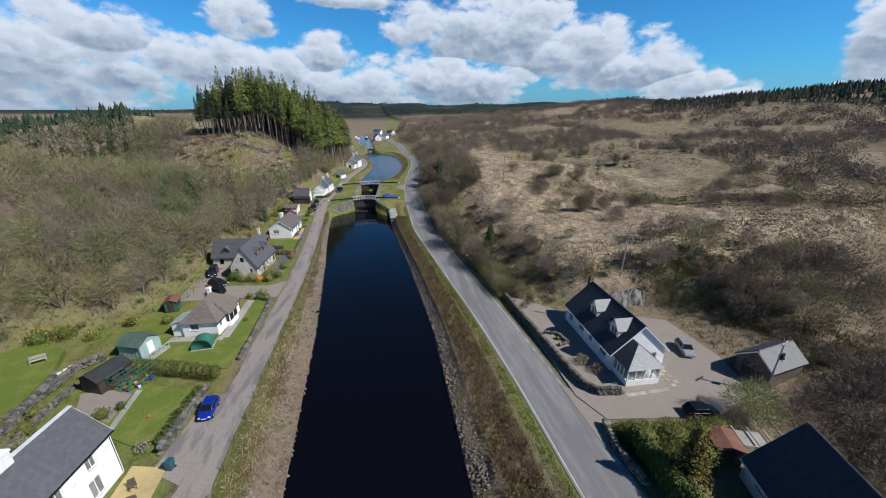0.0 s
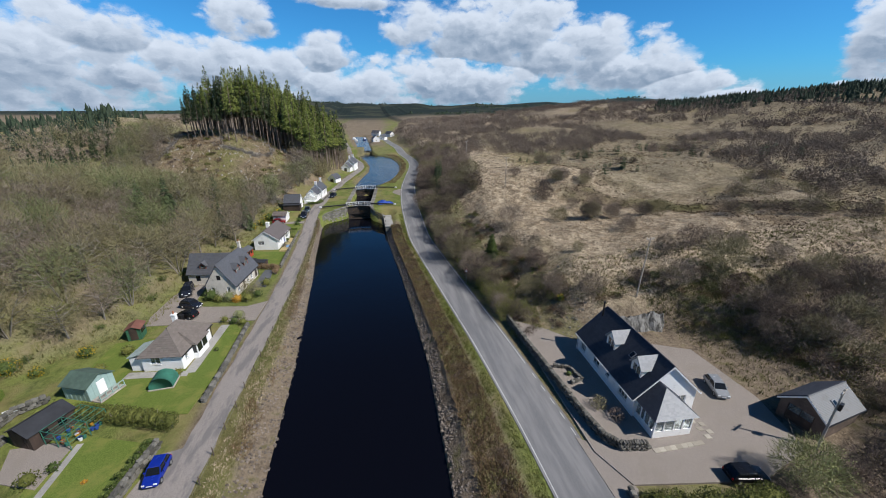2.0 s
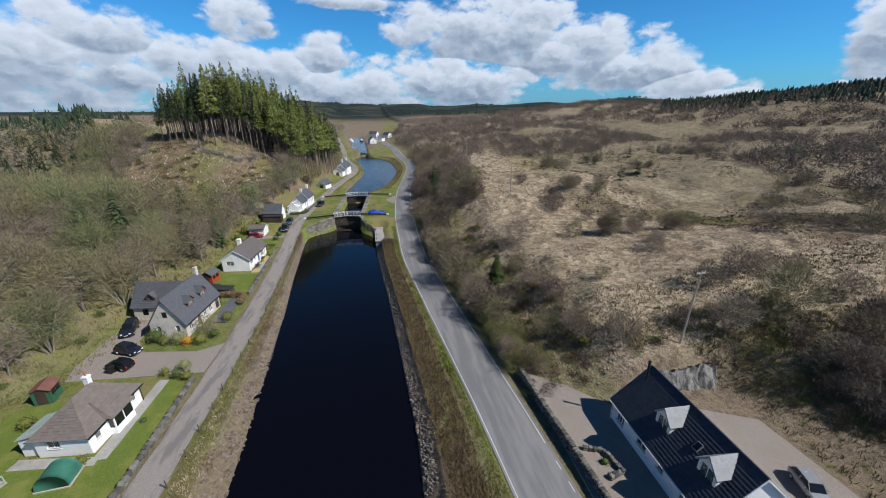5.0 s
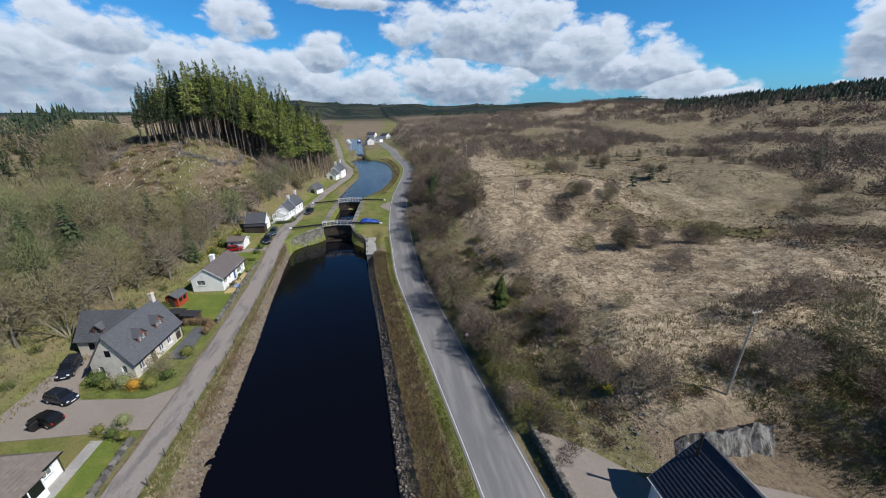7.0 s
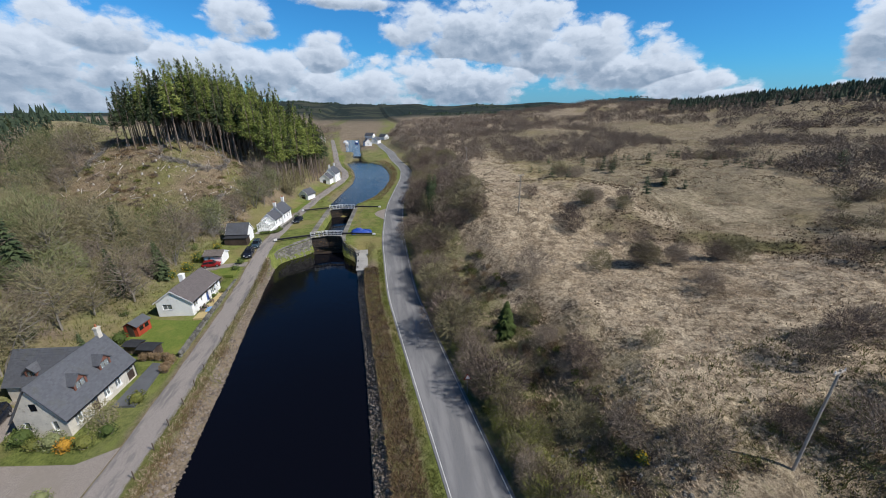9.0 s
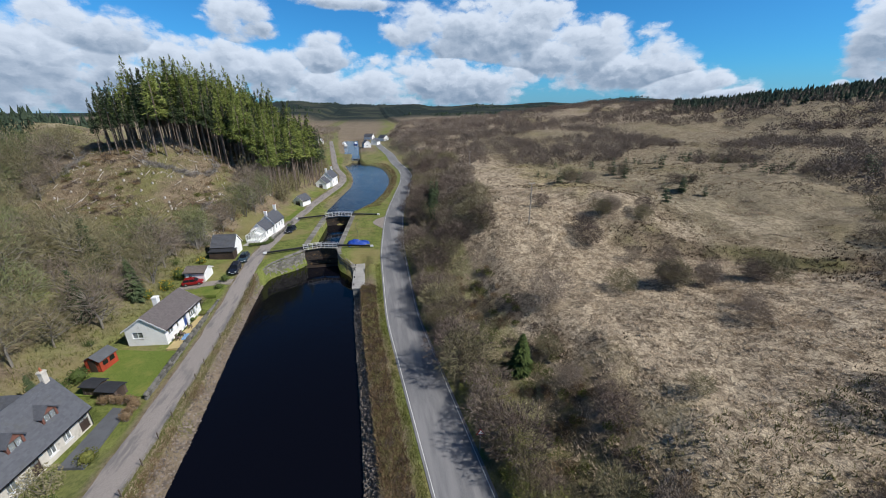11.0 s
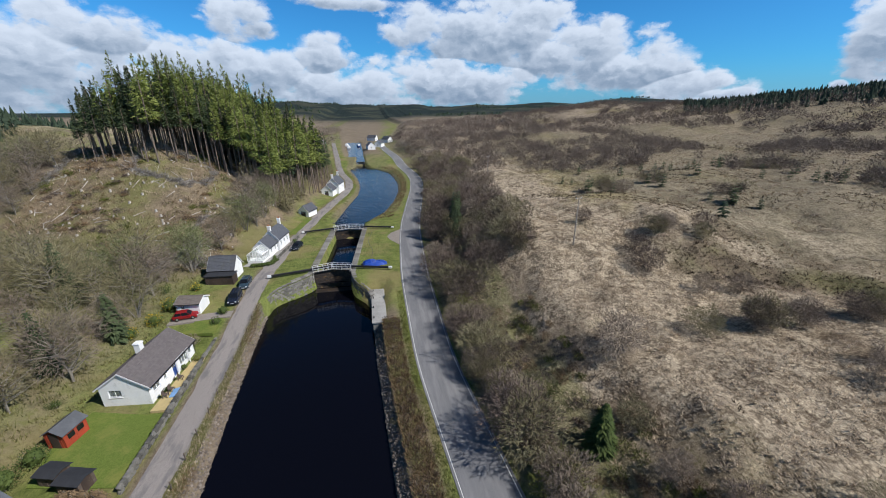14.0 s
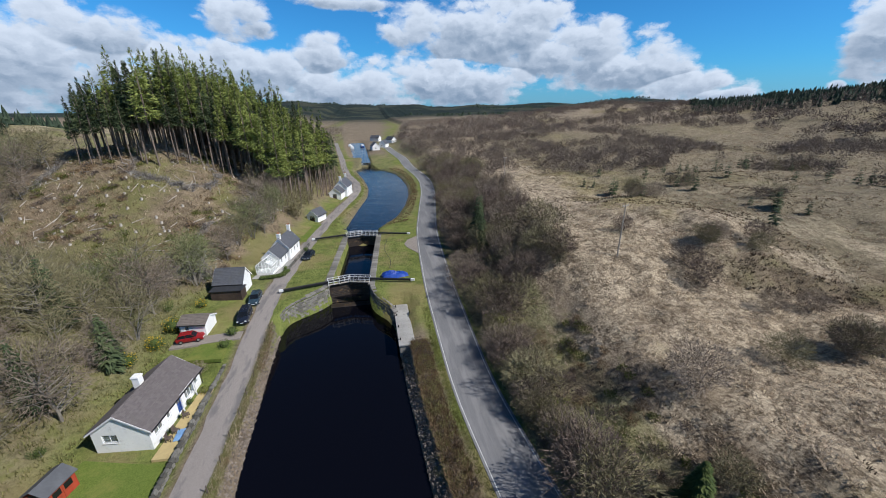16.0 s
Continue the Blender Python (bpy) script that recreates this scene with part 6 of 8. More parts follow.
def car(x, y, z, turn, paint, label, length=4.1, width=1.75, height=1.47, kind="hatch"):
    """Front towards -y of its own axes."""
    ob = thing("car", pose(x, y, z, 0, 0, turn) @ Matrix.Diagonal((0.9, 0.88, 0.92, 1)), label, "car", "parked cars")
    h, w, belt = length / 2, width / 2, height * 0.60
    rear = {"hatch": 0.97, "estate": 1.0, "van": 1.06}[kind]
    body = loft([section(-h, w * 0.80, 0.30, belt * 0.68), section(-h + 0.10, w * 0.91, 0.22, belt * 0.80), section(-h + 0.45, w * 0.98, 0.20, belt * 0.88), section(-h + length * 0.27, w, 0.20, belt),
                 section(-h + length * 0.5, w, 0.20, belt * 1.02), section(h - 0.5, w, 0.20, belt * 1.03), section(h - 0.10, w * 0.94, 0.24, belt * rear), section(h, w * 0.84, 0.34, belt * 0.9)])
    part("body", body, paint, ob, smooth=False)
    f0, f1 = -h + length * 0.26, -h + length * 0.42
    r1, r0 = (h - length * 0.17, h - length * 0.035) if kind != "van" else (h - 0.22, h - 0.08)
    lowc = belt * 0.985
    glass = loft([section(f0, w * 0.86, lowc, lowc + 0.03, 1.0), section(f1, w * 0.83, lowc, height - 0.07, 1.08), section(r1, w * 0.82, lowc, height - 0.07, 1.08), section(r0, w * 0.84, lowc, lowc + 0.06, 1.0)])
    part("car_glass", glass, M["carglass"], ob)
    roof = loft([[(sx * w * 0.70, f1 - 0.05, height - 0.085) for sx in (-1, 1)] + [(sx * w * 0.66, f1 - 0.02, height - 0.03) for sx in (1, -1)],
                 [(sx * w * 0.74, (f1 + r1) / 2, height - 0.08) for sx in (-1, 1)] + [(sx * w * 0.68, (f1 + r1) / 2, height) for sx in (1, -1)],
                 [(sx * w * 0.72, r1 + 0.12, height - 0.10) for sx in (-1, 1)] + [(sx * w * 0.66, r1 + 0.08, height - 0.03) for sx in (1, -1)]])
    part("roof", roof, paint, ob)
    for s in (-1, 1):
        for a, b in (((s * w * 0.86, f0 + 0.02, lowc), (s * w * 0.72, f1, height - 0.07)), ((s * w * 0.88, (f1 + r1) / 2, lowc), (s * w * 0.735, (f1 + r1) / 2, height - 0.07)), ((s * w * 0.86, r0 - 0.02, lowc), (s * w * 0.72, r1 + 0.08, height - 0.07))):
            pil = Mesh()
            pil.tube(a, b, 0.045, 0.04, 4)
            part("pillar", pil, paint, ob)
        mirror = Mesh()
        mirror.soft_box(min(s * w, s * (w + 0.16)), max(s * w, s * (w + 0.16)), f0 + 0.32, f0 + 0.44, lowc, lowc + 0.14, 0.02)
        part("door_mirror", mirror, paint, ob)
        lamp = Mesh()
        lamp.soft_box(s * w * 0.66 - 0.15, s * w * 0.66 + 0.15, -h - 0.005, -h + 0.20, belt * 0.60, belt * 0.76, 0.03)
        part("headlight", lamp, M["lamp"], ob)
        tail = Mesh()
        tail.soft_box(s * w * 0.76 - 0.09, s * w * 0.76 + 0.09, h - 0.12, h + 0.012, belt * 0.66, belt * 0.92, 0.02)
        part("tail_light", tail, M["redlamp"], ob)
        for q in (-h + length * 0.19, h - length * 0.19):
            wheel = new("wheel")
            wheel.parent = ob
            wheel.matrix_basis = pose(s * (w - 0.10), q, 0.31)
            t = Mesh()
            t.tube((-0.105, 0, 0), (0.105, 0, 0), 0.31, sides=14)
            part("tyre", t, M["tyre"], wheel)
            t = Mesh()
            t.tube((s * 0.06, 0, 0), (s * 0.118, 0, 0), 0.20, 0.18, 10)
            part("rim", t, M["alloy"], wheel)
    plate = Mesh()
    plate.box(-0.26, 0.26, -h - 0.014, -h + 0.02, 0.38, 0.49)
    part("plate", plate, M["rail"], ob)
    return ob


blue = car_paint("blue_car_paint", (0.012, 0.035, 0.34))
navy = car_paint("navy_car_paint", (0.020, 0.026, 0.042))
blackp = car_paint("black_car_paint", (0.012, 0.012, 0.014))
silver = car_paint("silver_car_paint", (0.34, 0.35, 0.36))
redp = car_paint("red_car_paint", (0.32, 0.020, 0.022))
slatep = car_paint("slate_blue_paint", (0.045, 0.075, 0.10))
car(-19.5, 31.2, GROUND + 0.02, 2, blue, "bright blue hatchback parked beside the lane", 3.4, 1.58, 1.42)
car(39.7, 31.0, 1.74, -20, silver, "silver-grey estate car parked on the gravel yard", 3.95, 1.7, 1.45, "estate")
car(32.6, 20.9, 1.74, 80, blackp, "black car parked by the hedge", 3.9, 1.7, 1.42)
car(-32.7, 70.2, GROUND + 0.03, 12, navy, "dark navy van beside the dormer house", 4.2, 1.75, 1.75, "van")
car(-29.9, 64.5, GROUND + 0.03, 68, navy, "dark blue estate car on the gravel drive", 3.9, 1.7, 1.55, "estate")
car(-29.1, 61.1, GROUND + 0.03, 250, blackp, "black hatchback on the gravel drive", 3.7, 1.65, 1.42)
car(-18.95, 113.5, 3.36, 3, navy, "dark grey four-wheel drive by the lane", 4.5, 1.85, 1.75, "van")
car(-18.7, 118.8, 3.68, 3, slatep, "slate-blue pickup with a blue load behind it", 4.6, 1.8, 1.6, "estate")
car(-25.0, 109.3, 3.05, 100, redp, "red hatchback in front of the white garage", 3.9, 1.7, 1.42)
car(-12.6, 137.3, 3.90, -14, navy, "dark blue estate car parked at the lock", 4.4, 1.8, 1.5, "estate")

def boat(x, y, z, turn, label, paint):
    """A moored cabin boat: pointed hull, low cabin with dark windows."""
    ob = thing("boat", pose(x, y, z, 0, 0, turn), label, "boat", "moored boats")
    hull = Mesh()
    rim = [(-1.2, -4.0), (1.2, -4.0), (1.45, -1.0), (1.3, 2.0), (0.0, 4.6), (-1.3, 2.0), (-1.45, -1.0)]
    k = len(rim)
    hull.solid([(a * 0.72, b * 0.9, -0.3) for a, b in rim] + [(a, b, 0.85 + 0.25 * max(0, b) / 4.6) for a, b in rim],
               [tuple(range(k - 1, -1, -1)), tuple(range(k, 2 * k))] + [(i, (i + 1) % k, k + (i + 1) % k, k + i) for i in range(k)])
    part("hull", hull, M[paint], ob)
    cabin = Mesh()
    cabin.soft_box(-0.95, 0.95, -2.8, 1.3, 0.8, 2.0, 0.15)
    part("cabin", cabin, M["trim"], ob)
    for side in (-1, 1):
        w = Mesh()
        w.box(side * 0.955 - 0.01, side * 0.955 + 0.01, -2.2, 0.9, 1.3, 1.7)
        part("cabin_window", w, M["carglass"], ob)


boat(-11.0, 372, 5.35, 5, "white cabin boat moored in the far reach", "trim")
boat(-13.4, 395, 5.35, -8, "white boat moored beyond the upper lock", "white")
boat(-3.6, 388, 5.35, 12, "blue-hulled boat moored against the far bank", "bluepaint")

# ------------------------------------------------------------------ gardens and yards
rng = random.Random(31)


def sheet(name, poly, z, mat, label, category, thick=0.12):
    """A flat surface with a slightly raised edge."""
    area = sum(x0 * y1 - x1 * y0 for (x0, y0), (x1, y1) in zip(poly, poly[1:] + poly[:1]))
    m = Mesh()
    m.prism(poly if area > 0 else poly[::-1], z - thick, z)
    return single(name, m, M[mat], label, category, kind="structure")


sheet("lawn", [(-30.0, 30.5), (-23.2, 26.6), (-22.4, 30), (-22.3, 35.2), (-29.2, 37.5), (-31, 34)], 1.60, "lawn", "mown lawn below the hedge", "lawn")
sheet("lawn", [(-36, 40.6), (-30.5, 40.2), (-20.2, 38.8), (-19.6, 45), (-19.5, 55), (-20.8, 57.6), (-22.0, 57.2), (-22.2, 47.2), (-30.6, 47.0), (-31.2, 55.5), (-36, 55)], 1.60, "lawn", "sunlit lawn round the hipped bungalow", "lawn")
sheet("lawn", [(-27.6, 81.8), (-19.2, 80.2), (-19.6, 89.3), (-21.6, 89.6), (-27.8, 91.2), (-28.6, 86)], 1.585, "lawn", "green lawn beside the long bungalow", "lawn")
sheet("lawn", [(-50, 27), (-39.2, 29), (-39.9, 35), (-40.6, 41), (-42.5, 46), (-46, 48), (-52, 47), (-53, 36)], 2.3, "lawn", "upper lawn with a garden bench", "lawn", 0.8)
sheet("lawn", [(-24.2, 104.5), (-19.4, 104), (-19.4, 109.6), (-23, 109.4)], 2.95, "lawn", "rough lawn beside the drive", "lawn", 0.5)
sheet("lawn", [(-21.8, 151), (-14.6, 148), (-11.5, 163), (-17.4, 165)], 3.86, "lawn", "bright lawn above the lock cottage", "lawn", 0.3)
sheet("driveway", [(-36.0, 66.4), (-34.4, 59.4), (-18.3, 58.2), (-17.9, 64.6), (-21.0, 63.2), (-28.2, 64.4), (-30.2, 67.4), (-31.0, 76.5), (-36.2, 75)], 1.575, "gravel", "gravel drive shared by two houses", "driveway")
sheet("driveway", [(-18.9, 22.5), (-22.0, 24.4), (-20.5, 33.6), (-18.6, 34)], 1.57, "lane", "tarmac parking strip beside the lane", "parking strip")
sheet("driveway", [(-27.2, 107.6), (-18.4, 108.6), (-18.2, 121), (-21.8, 121.2), (-21.5, 112), (-27.2, 112.5)], 3.0, "gravel", "gravel turning place by the garage", "driveway", 0.6)
sheet("driveway", [(-21.4, 119.5), (-18.0, 120), (-17.0, 128.5), (-20.0, 128)], 3.66, "lane", "paved forecourt of the workshop", "driveway", 0.4)
sheet("patio", [(-35.2, 36.9), (-31.6, 37.0), (-29.4, 36.2), (-29.4, 31.6), (-33.4, 33.0)], 1.618, "gravel", "small gravel patio by the brown shed", "patio")
sheet("path", [(-29.2, 36.4), (-28.6, 36.4), (-28.3, 30.4), (-28.9, 30.4)], 1.63, "concrete", "narrow concrete path beside the lawn", "path")
sheet("terrace", [(-22.0, 127.6), (-17.0, 127.8), (-15.4, 136), (-16.6, 136.2), (-17.4, 131.8), (-21.6, 131.6)], 3.95, "concrete", "paved terrace in front of the conservatory", "terrace", 0.4)
sheet("patio", [(-24.2, 17.5), (-20.6, 17.5), (-20.8, 24.6), (-24.0, 25.4)], 1.60, "sandpave", "yellow paved patio before the white house", "patio")
sheet("patio", [(-21.2, 89.8), (-19.5, 89.7), (-18.8, 101.3), (-20.2, 101.5)], 1.80, "sandpave", "yellow paved strip along the bungalow", "patio", 0.3)
sheet("path", [(-23.6, 46.2), (-22.3, 46.2), (-21.8, 57.4), (-23.0, 57.6)], 1.606, "concrete", "grey path along the bungalow wall", "path")
sheet("path", [(-30.6, 46.4), (-23.0, 45.6), (-23.1, 46.6), (-30.4, 47.6)], 1.603, "concrete", "grey path round the bungalow", "path")
sheet("decking", [(-22.0, 70.8), (-19.6, 70.4), (-19.9, 78.0), (-21.6, 78.6)], 1.78, "deck", "dark grey timber decking beside the house", "decking", 0.3)
sheet("yard", [(20.9, 26.0), (22.4, 22.2), (30, 21.0), (33.6, 20.2), (41.4, 22.4), (43.4, 29), (43.2, 38.4), (38.4, 40.8), (35.6, 42.5), (29.2, 43.0), (25.2, 47.6), (21.6, 50.4), (21.3, 40)], 1.70, "gravel", "gravel yard round the roadside house", "yard", 0.3)
sheet("driveway", [(20.0, 28.0), (20.2, 18.6), (22.6, 21.8), (21.2, 27)], 1.60, "gravel", "gravel entrance from the road", "driveway")
for k in range(9):
    for j in range(2):
        lay("paving_slab", FLAGS[(k + j) % 3], bpy.data.objects.get("paving") or thing("paving", Matrix.Identity(4), "pale stone slabs round the sunroom", "paving"),
            pose(26.9 + k * 0.62 if j else 33.2 + 0.7 * (k % 2), 24.9 if j else 25.4 + k * 0.5, 1.71, 0, 0, -3 + rng.uniform(-2, 2)) @ Matrix.Diagonal((0.6, 0.5, 0.08, 1)))


def stone_wall(label, points, z, height, size=0.42, thick=0.45, upright=False):
    ob = thing("stone_wall", Matrix.Identity(4), label, "wall", "dry stone walls")
    part("core", backing([(x, y) for x, y in points], z - 0.3, z + height - 0.12, thick * 0.5, M["stone"], 1), M["drystone"], ob)
    masonry(ob, points, z - 0.05, z + height - 0.15, size, 0.27, thick, "wall_stone", STONES, 0.05)
    for x, y, a in along(points, size * (0.55 if upright else 0.9)):
        lay("cope_stone", STONES[rng.randrange(6)], ob, pose(x, y, z + height, rng.uniform(-12, 12), rng.uniform(-14, 14), a + rng.uniform(-12, 12)) @ Matrix.Diagonal((size * (0.5 if upright else 0.9), thick * rng.uniform(0.9, 1.15), 0.34 * rng.uniform(0.7, 1.2), 1)))
    return ob


stone_wall("dark dry stone wall along the road", [(20.9, 50.4), (21.3, 43), (21.7, 37), (22.0, 31.0), (22.5, 27.0), (23.6, 25.7), (26.0, 25.3)], 1.62, 0.95, 0.5, 0.5, True)
stone_wall("grey retaining wall below the upper lawn", [(-38.4, 29.0), (-39.0, 34.6), (-39.8, 40.6)], 1.5, 0.95, 0.38, 0.55)
stone_wall("dark stone wall along the terrace path", [(-36.4, 28.4), (-36.8, 34.0), (-36.6, 38.2)], 1.5, 0.7, 0.36, 0.45)
stone_wall("mossy stone wall holding up the garden", [(-22.0, 26.4), (-21.6, 30.2), (-21.0, 34.6)], 1.6, 0.9, 0.5, 0.45)
stone_wall("low stone wall between lane and lawn", [(-19.15, 40.5), (-18.95, 48), (-19.0, 57.2)], 1.5, 0.42, 0.6, 0.5)
stone_wall("low stone wall beside the lane", [(-18.75, 79.8), (-18.95, 88), (-19.05, 96), (-18.95, 104)], 1.55, 0.6, 0.6, 0.42)
stone_wall("rough terrace wall in the upper garden", [(-39.6, 33.5), (-38.9, 37.5), (-38.4, 42.0), (-36.6, 43.6)], 1.7, 0.8, 0.6, 0.5)
stone_wall("curved stone wall round the hedge", [(21.6, 21.6), (21.0, 18.5), (21.3, 15.0)], 1.55, 0.7, 0.5, 0.5)
stone_wall("low stone edging of a planted bed", [(23.0, 38.5), (24.6, 37.9), (25.0, 35.6), (23.5, 35.2)], 1.66, 0.35, 0.5, 0.4)
stone_wall("low wall before the cottage", [(-15.9, 129.5), (-14.9, 136.5), (-13.6, 146)], 3.75, 0.5, 0.7, 0.4)


def leafy(name, label, category, blobs, leaf, mat, group="", per=170):
    """A bush or hedge: crowded leaf clumps over a twiggy core."""
    ob = thing(name, pose(*blobs[0][:2], 0), label, category, group)
    x0, y0 = blobs[0][:2]
    core, cloud = Mesh(), Mesh()
    for x, y, z, rx, ry, rz in blobs:
        for k in range(7):
            a = rng.uniform(0, 6.28)
            core.tube((x - x0, y - y0, z - rz - 0.2), (x - x0 + rx * 0.7 * math.cos(a), y - y0 + ry * 0.7 * math.sin(a), z + rz * rng.uniform(-0.2, 0.7)), 0.05, 0.015, 4)
        leaf_cloud(rng, cloud, (x - x0, y - y0, z), (rx, ry, rz), int(per * max(0.4, (rx * ry + rx * rz + ry * rz) / 3)), leaf)
    part("stem", core, M["bark"], ob)
    heart = Mesh()
    for x, y, z, rx, ry, rz in blobs:
        rings = []
        for i in range(6):
            q = -1.2 + 2.4 * i / 5
            c = math.cos(q)
            rings.append([(x - x0 + math.cos(a) * rx * 0.62 * c * rng.uniform(0.85, 1.1), y - y0 + math.sin(a) * ry * 0.62 * c * rng.uniform(0.85, 1.1), z + math.sin(q) * rz * 0.68) for a in (6.2832 * j / 9 for j in range(9))])
        k = len(heart.v)
        heart.v += [p for r in rings for p in r]
        heart.f += [(k + i * 9 + j, k + i * 9 + (j + 1) % 9, k + (i + 1) * 9 + (j + 1) % 9, k + (i + 1) * 9 + j) for i in range(5) for j in range(9)]
        heart.f.append(tuple(k + 45 + j for j in range(9)))
    if mat not in ("twig", "twigdark", "twigolive"):
        part("inner_leaves", heart, M[mat], ob)
    part("leaves", cloud, M[mat], ob)
    return ob


def hedge(label, points, z, height, thick, mat="hedge", leaf=0.2):
    blobs = [(x + rng.uniform(-0.1, 0.1), y + rng.uniform(-0.1, 0.1), z + height / 2, 0.75, thick / 2, height / 2) for x, y, a in along(points, 0.9)]
    return leafy("hedge", label, "hedge", blobs, leaf, mat, "garden hedges", 900)


hedge("clipped olive-green hedge between two gardens", [(-31.3, 40.4), (-26, 38.9), (-20.9, 37.1)], 1.5, 1.75, 2.3, "hedge", 0.15)
hedge("dark narrow hedge along the garden wall", [(-22.55, 27.5), (-22.2, 31), (-21.7, 34.8)], 1.6, 1.1, 0.6, "leaf", 0.15)
hedge("low hedge before the cottage terrace", [(-19.5, 127.2), (-16.4, 127.6), (-15.4, 130.6)], 3.9, 0.8, 0.9, "leaf", 0.15)
leafy("hedge", "large unkempt evergreen hedge by the road entrance", "hedge",
      [(24.0, 18.8, 2.5, 2.2, 2.0, 1.3), (27.0, 18.2, 2.7, 2.4, 2.0, 1.5), (30.0, 18.0, 2.6, 2.2, 1.9, 1.4), (25.0, 16.2, 2.5, 2.0, 1.6, 1.4), (28.4, 16.0, 2.4, 2.0, 1.6, 1.3), (32.4, 18.6, 2.3, 1.8, 1.4, 1.1), (23.0, 20.4, 2.1, 1.4, 0.9, 0.7)], 0.17, "hedge", "garden hedges", 900)
hedge("tall dark evergreen hedge above the road", [(22.9, 18.4), (22.8, 13.0), (23.6, 6.0), (24.4, 0.0)], 1.5, 2.9, 2.6, "leaf", 0.24)
# columnar cypress beside the road
cy_w, cy_c = conifer(rng, 6.8, 1.3, 0.0, 24, 9, -0.7, 0.25)
cyp = make_plant("cypress_tree", "dense russet-green cypress by the road", "tree", "", cy_w, cy_c, M["pinebark"], foliage("cypress_leaves", (0.10, 0.088, 0.024), (0.28, 0.22, 0.07)))
leaf_extra = Mesh()
for k in range(9):
    leaf_cloud(rng, leaf_extra, (0, 0, 0.5 + k * 0.65), (2.0 - k * 0.19, 2.0 - k * 0.19, 0.6), 330, 0.19)
part("foliage", leaf_extra, bpy.data.materials["cypress_leaves"], cyp)
cyp.matrix_basis = pose(24.6, 14.2, 1.6) @ Matrix.Diagonal((1.15, 1.15, 1.05, 1))
tw_w, tw_c = bare_tree(rng, 4.2, 5.0, 7, 5000, 0.36, 0.035)
pale = make_plant("willow_bush", "rounded pale green willow bush beside the yard", "shrub", "", tw_w, tw_c, M["bark"], foliage("willow_buds", (0.13, 0.14, 0.05), (0.30, 0.31, 0.14)))
buds = Mesh()
for k in range(8):
    leaf_cloud(rng, buds, (rng.uniform(-1.4, 1.4), rng.uniform(-1.4, 1.4), rng.uniform(1.2, 3.2)), (1.2, 1.2, 0.9), 150, 0.13)
part("bud_haze", buds, bpy.data.materials["willow_buds"], pale)
pale.matrix_basis = pose(37.0, 19.4, 1.6) @ Matrix.Diagonal((1.25, 1.25, 1.2, 1))

ROUND = [(-21.3, 65.3, 1.05, "hedge", "round clipped yellow-green bush"), (-23.0, 65.3, 0.9, "orange", "golden orange shrub by the gable"), (-24.4, 65.9, 1.2, "twiggreen", "dark green shrub by the gable"),
         (-27.6, 66.9, 1.3, "leaf", "dark shrub against the house wall"), (-19.6, 71.2, 1.0, "hedge", "ragged green bush beside the decking"), (-26.2, 66.0, 0.8, "hedge", "low leafy shrub by the gable"), (-20.0, 66.6, 0.9, "leaf", "dark low bush by the drive"), (-20.9, 59.4, 0.9, "twiggreen", "straggling shrub by the drive"), (-22.8, 58.6, 0.7, "hedge", "low green shrub at the bungalow corner"), (-21.4, 68.4, 1.75, "twigolive", "large brown-green bush by the front wall"), (-19.8, 57.2, 0.8, "hedge", "yellow-green shrub at the drive"), (-21.2, 57.8, 0.75, "leaf", "green shrub at the drive"),
         (-19.7, 109.8, 0.9, "leaf", "round dark green bush beside the lane"), (-19.9, 106.9, 0.9, "leaf", "round green bush beside the lane"), (-21.6, 102.6, 1.1, "twigolive", "bare garden shrub by the bungalow"), (-19.7, 99.0, 0.6, "hedge", "small bright green bush"),
         (-25.6, 33.2 - 1.6, 0.25, "orange", "tiny flowering shrub on the lawn"), (-30.3, 32.3, 0.9, "hedge", "bright green bush by the shed path"), (-29.2, 33.5, 0.6, "leaf", "low green bush by the shed path"), (-24.0, 27.2, 0.7, "twig", "small bare shrub by the house"),
         (-24.2, 46.2, 0.6, "hedge", "shrub at the bungalow corner"), (-21.3, 50.6, 0.35, "leaf", "small dark shrub on the lawn"), (-20.9, 93.4, 0.5, "leaf", "potted green bush on the paving"), (-20.8, 97.5, 0.5, "leaf", "potted bush by the door"),
         (24.6, 31.2, 1.0, "twigolive", "olive garden bush behind the road wall"), (25.6, 29.3, 0.9, "twigdark", "bare reddish shrub in the bed"), (24.0, 36.8, 0.5, "leaf", "low green plants in a bed"), (-28.6, 84.6, 1.3, "leaf", "dark evergreen bush at the lawn's edge"), (-29.4, 82.0, 1.5, "leaf", "tall evergreen bush at the lawn's edge"),
         (-37.6, 34.0, 0.8, "hedge", "green bush on the garden terrace"), (-36.6, 31.5, 1.0, "hedge", "green bush beside the house"), (-34.8, 28.8, 1.1, "twigolive", "garden bush beside the house"), (-16.2, 131.2, 0.6, "leaf", "round bush by the cottage"), (-13.8, 141.5, 0.7, "leaf", "round bush by the cottage door"),
         (-32.8, 52.0, 0.9, "hedge", "green shrub at the garden edge"), (-34.0, 48.2, 0.9, "hedge", "yellow-green shrub behind the summerhouse")]
for x, y, r, mat, label in ROUND:
    z = ground_at(x, y)
    leafy("bush", label, "bush", [(x, y, z + r * 0.75, r, r, r * 0.85)], 0.17 if r > 0.5 else 0.1, mat, "garden bushes", 420)
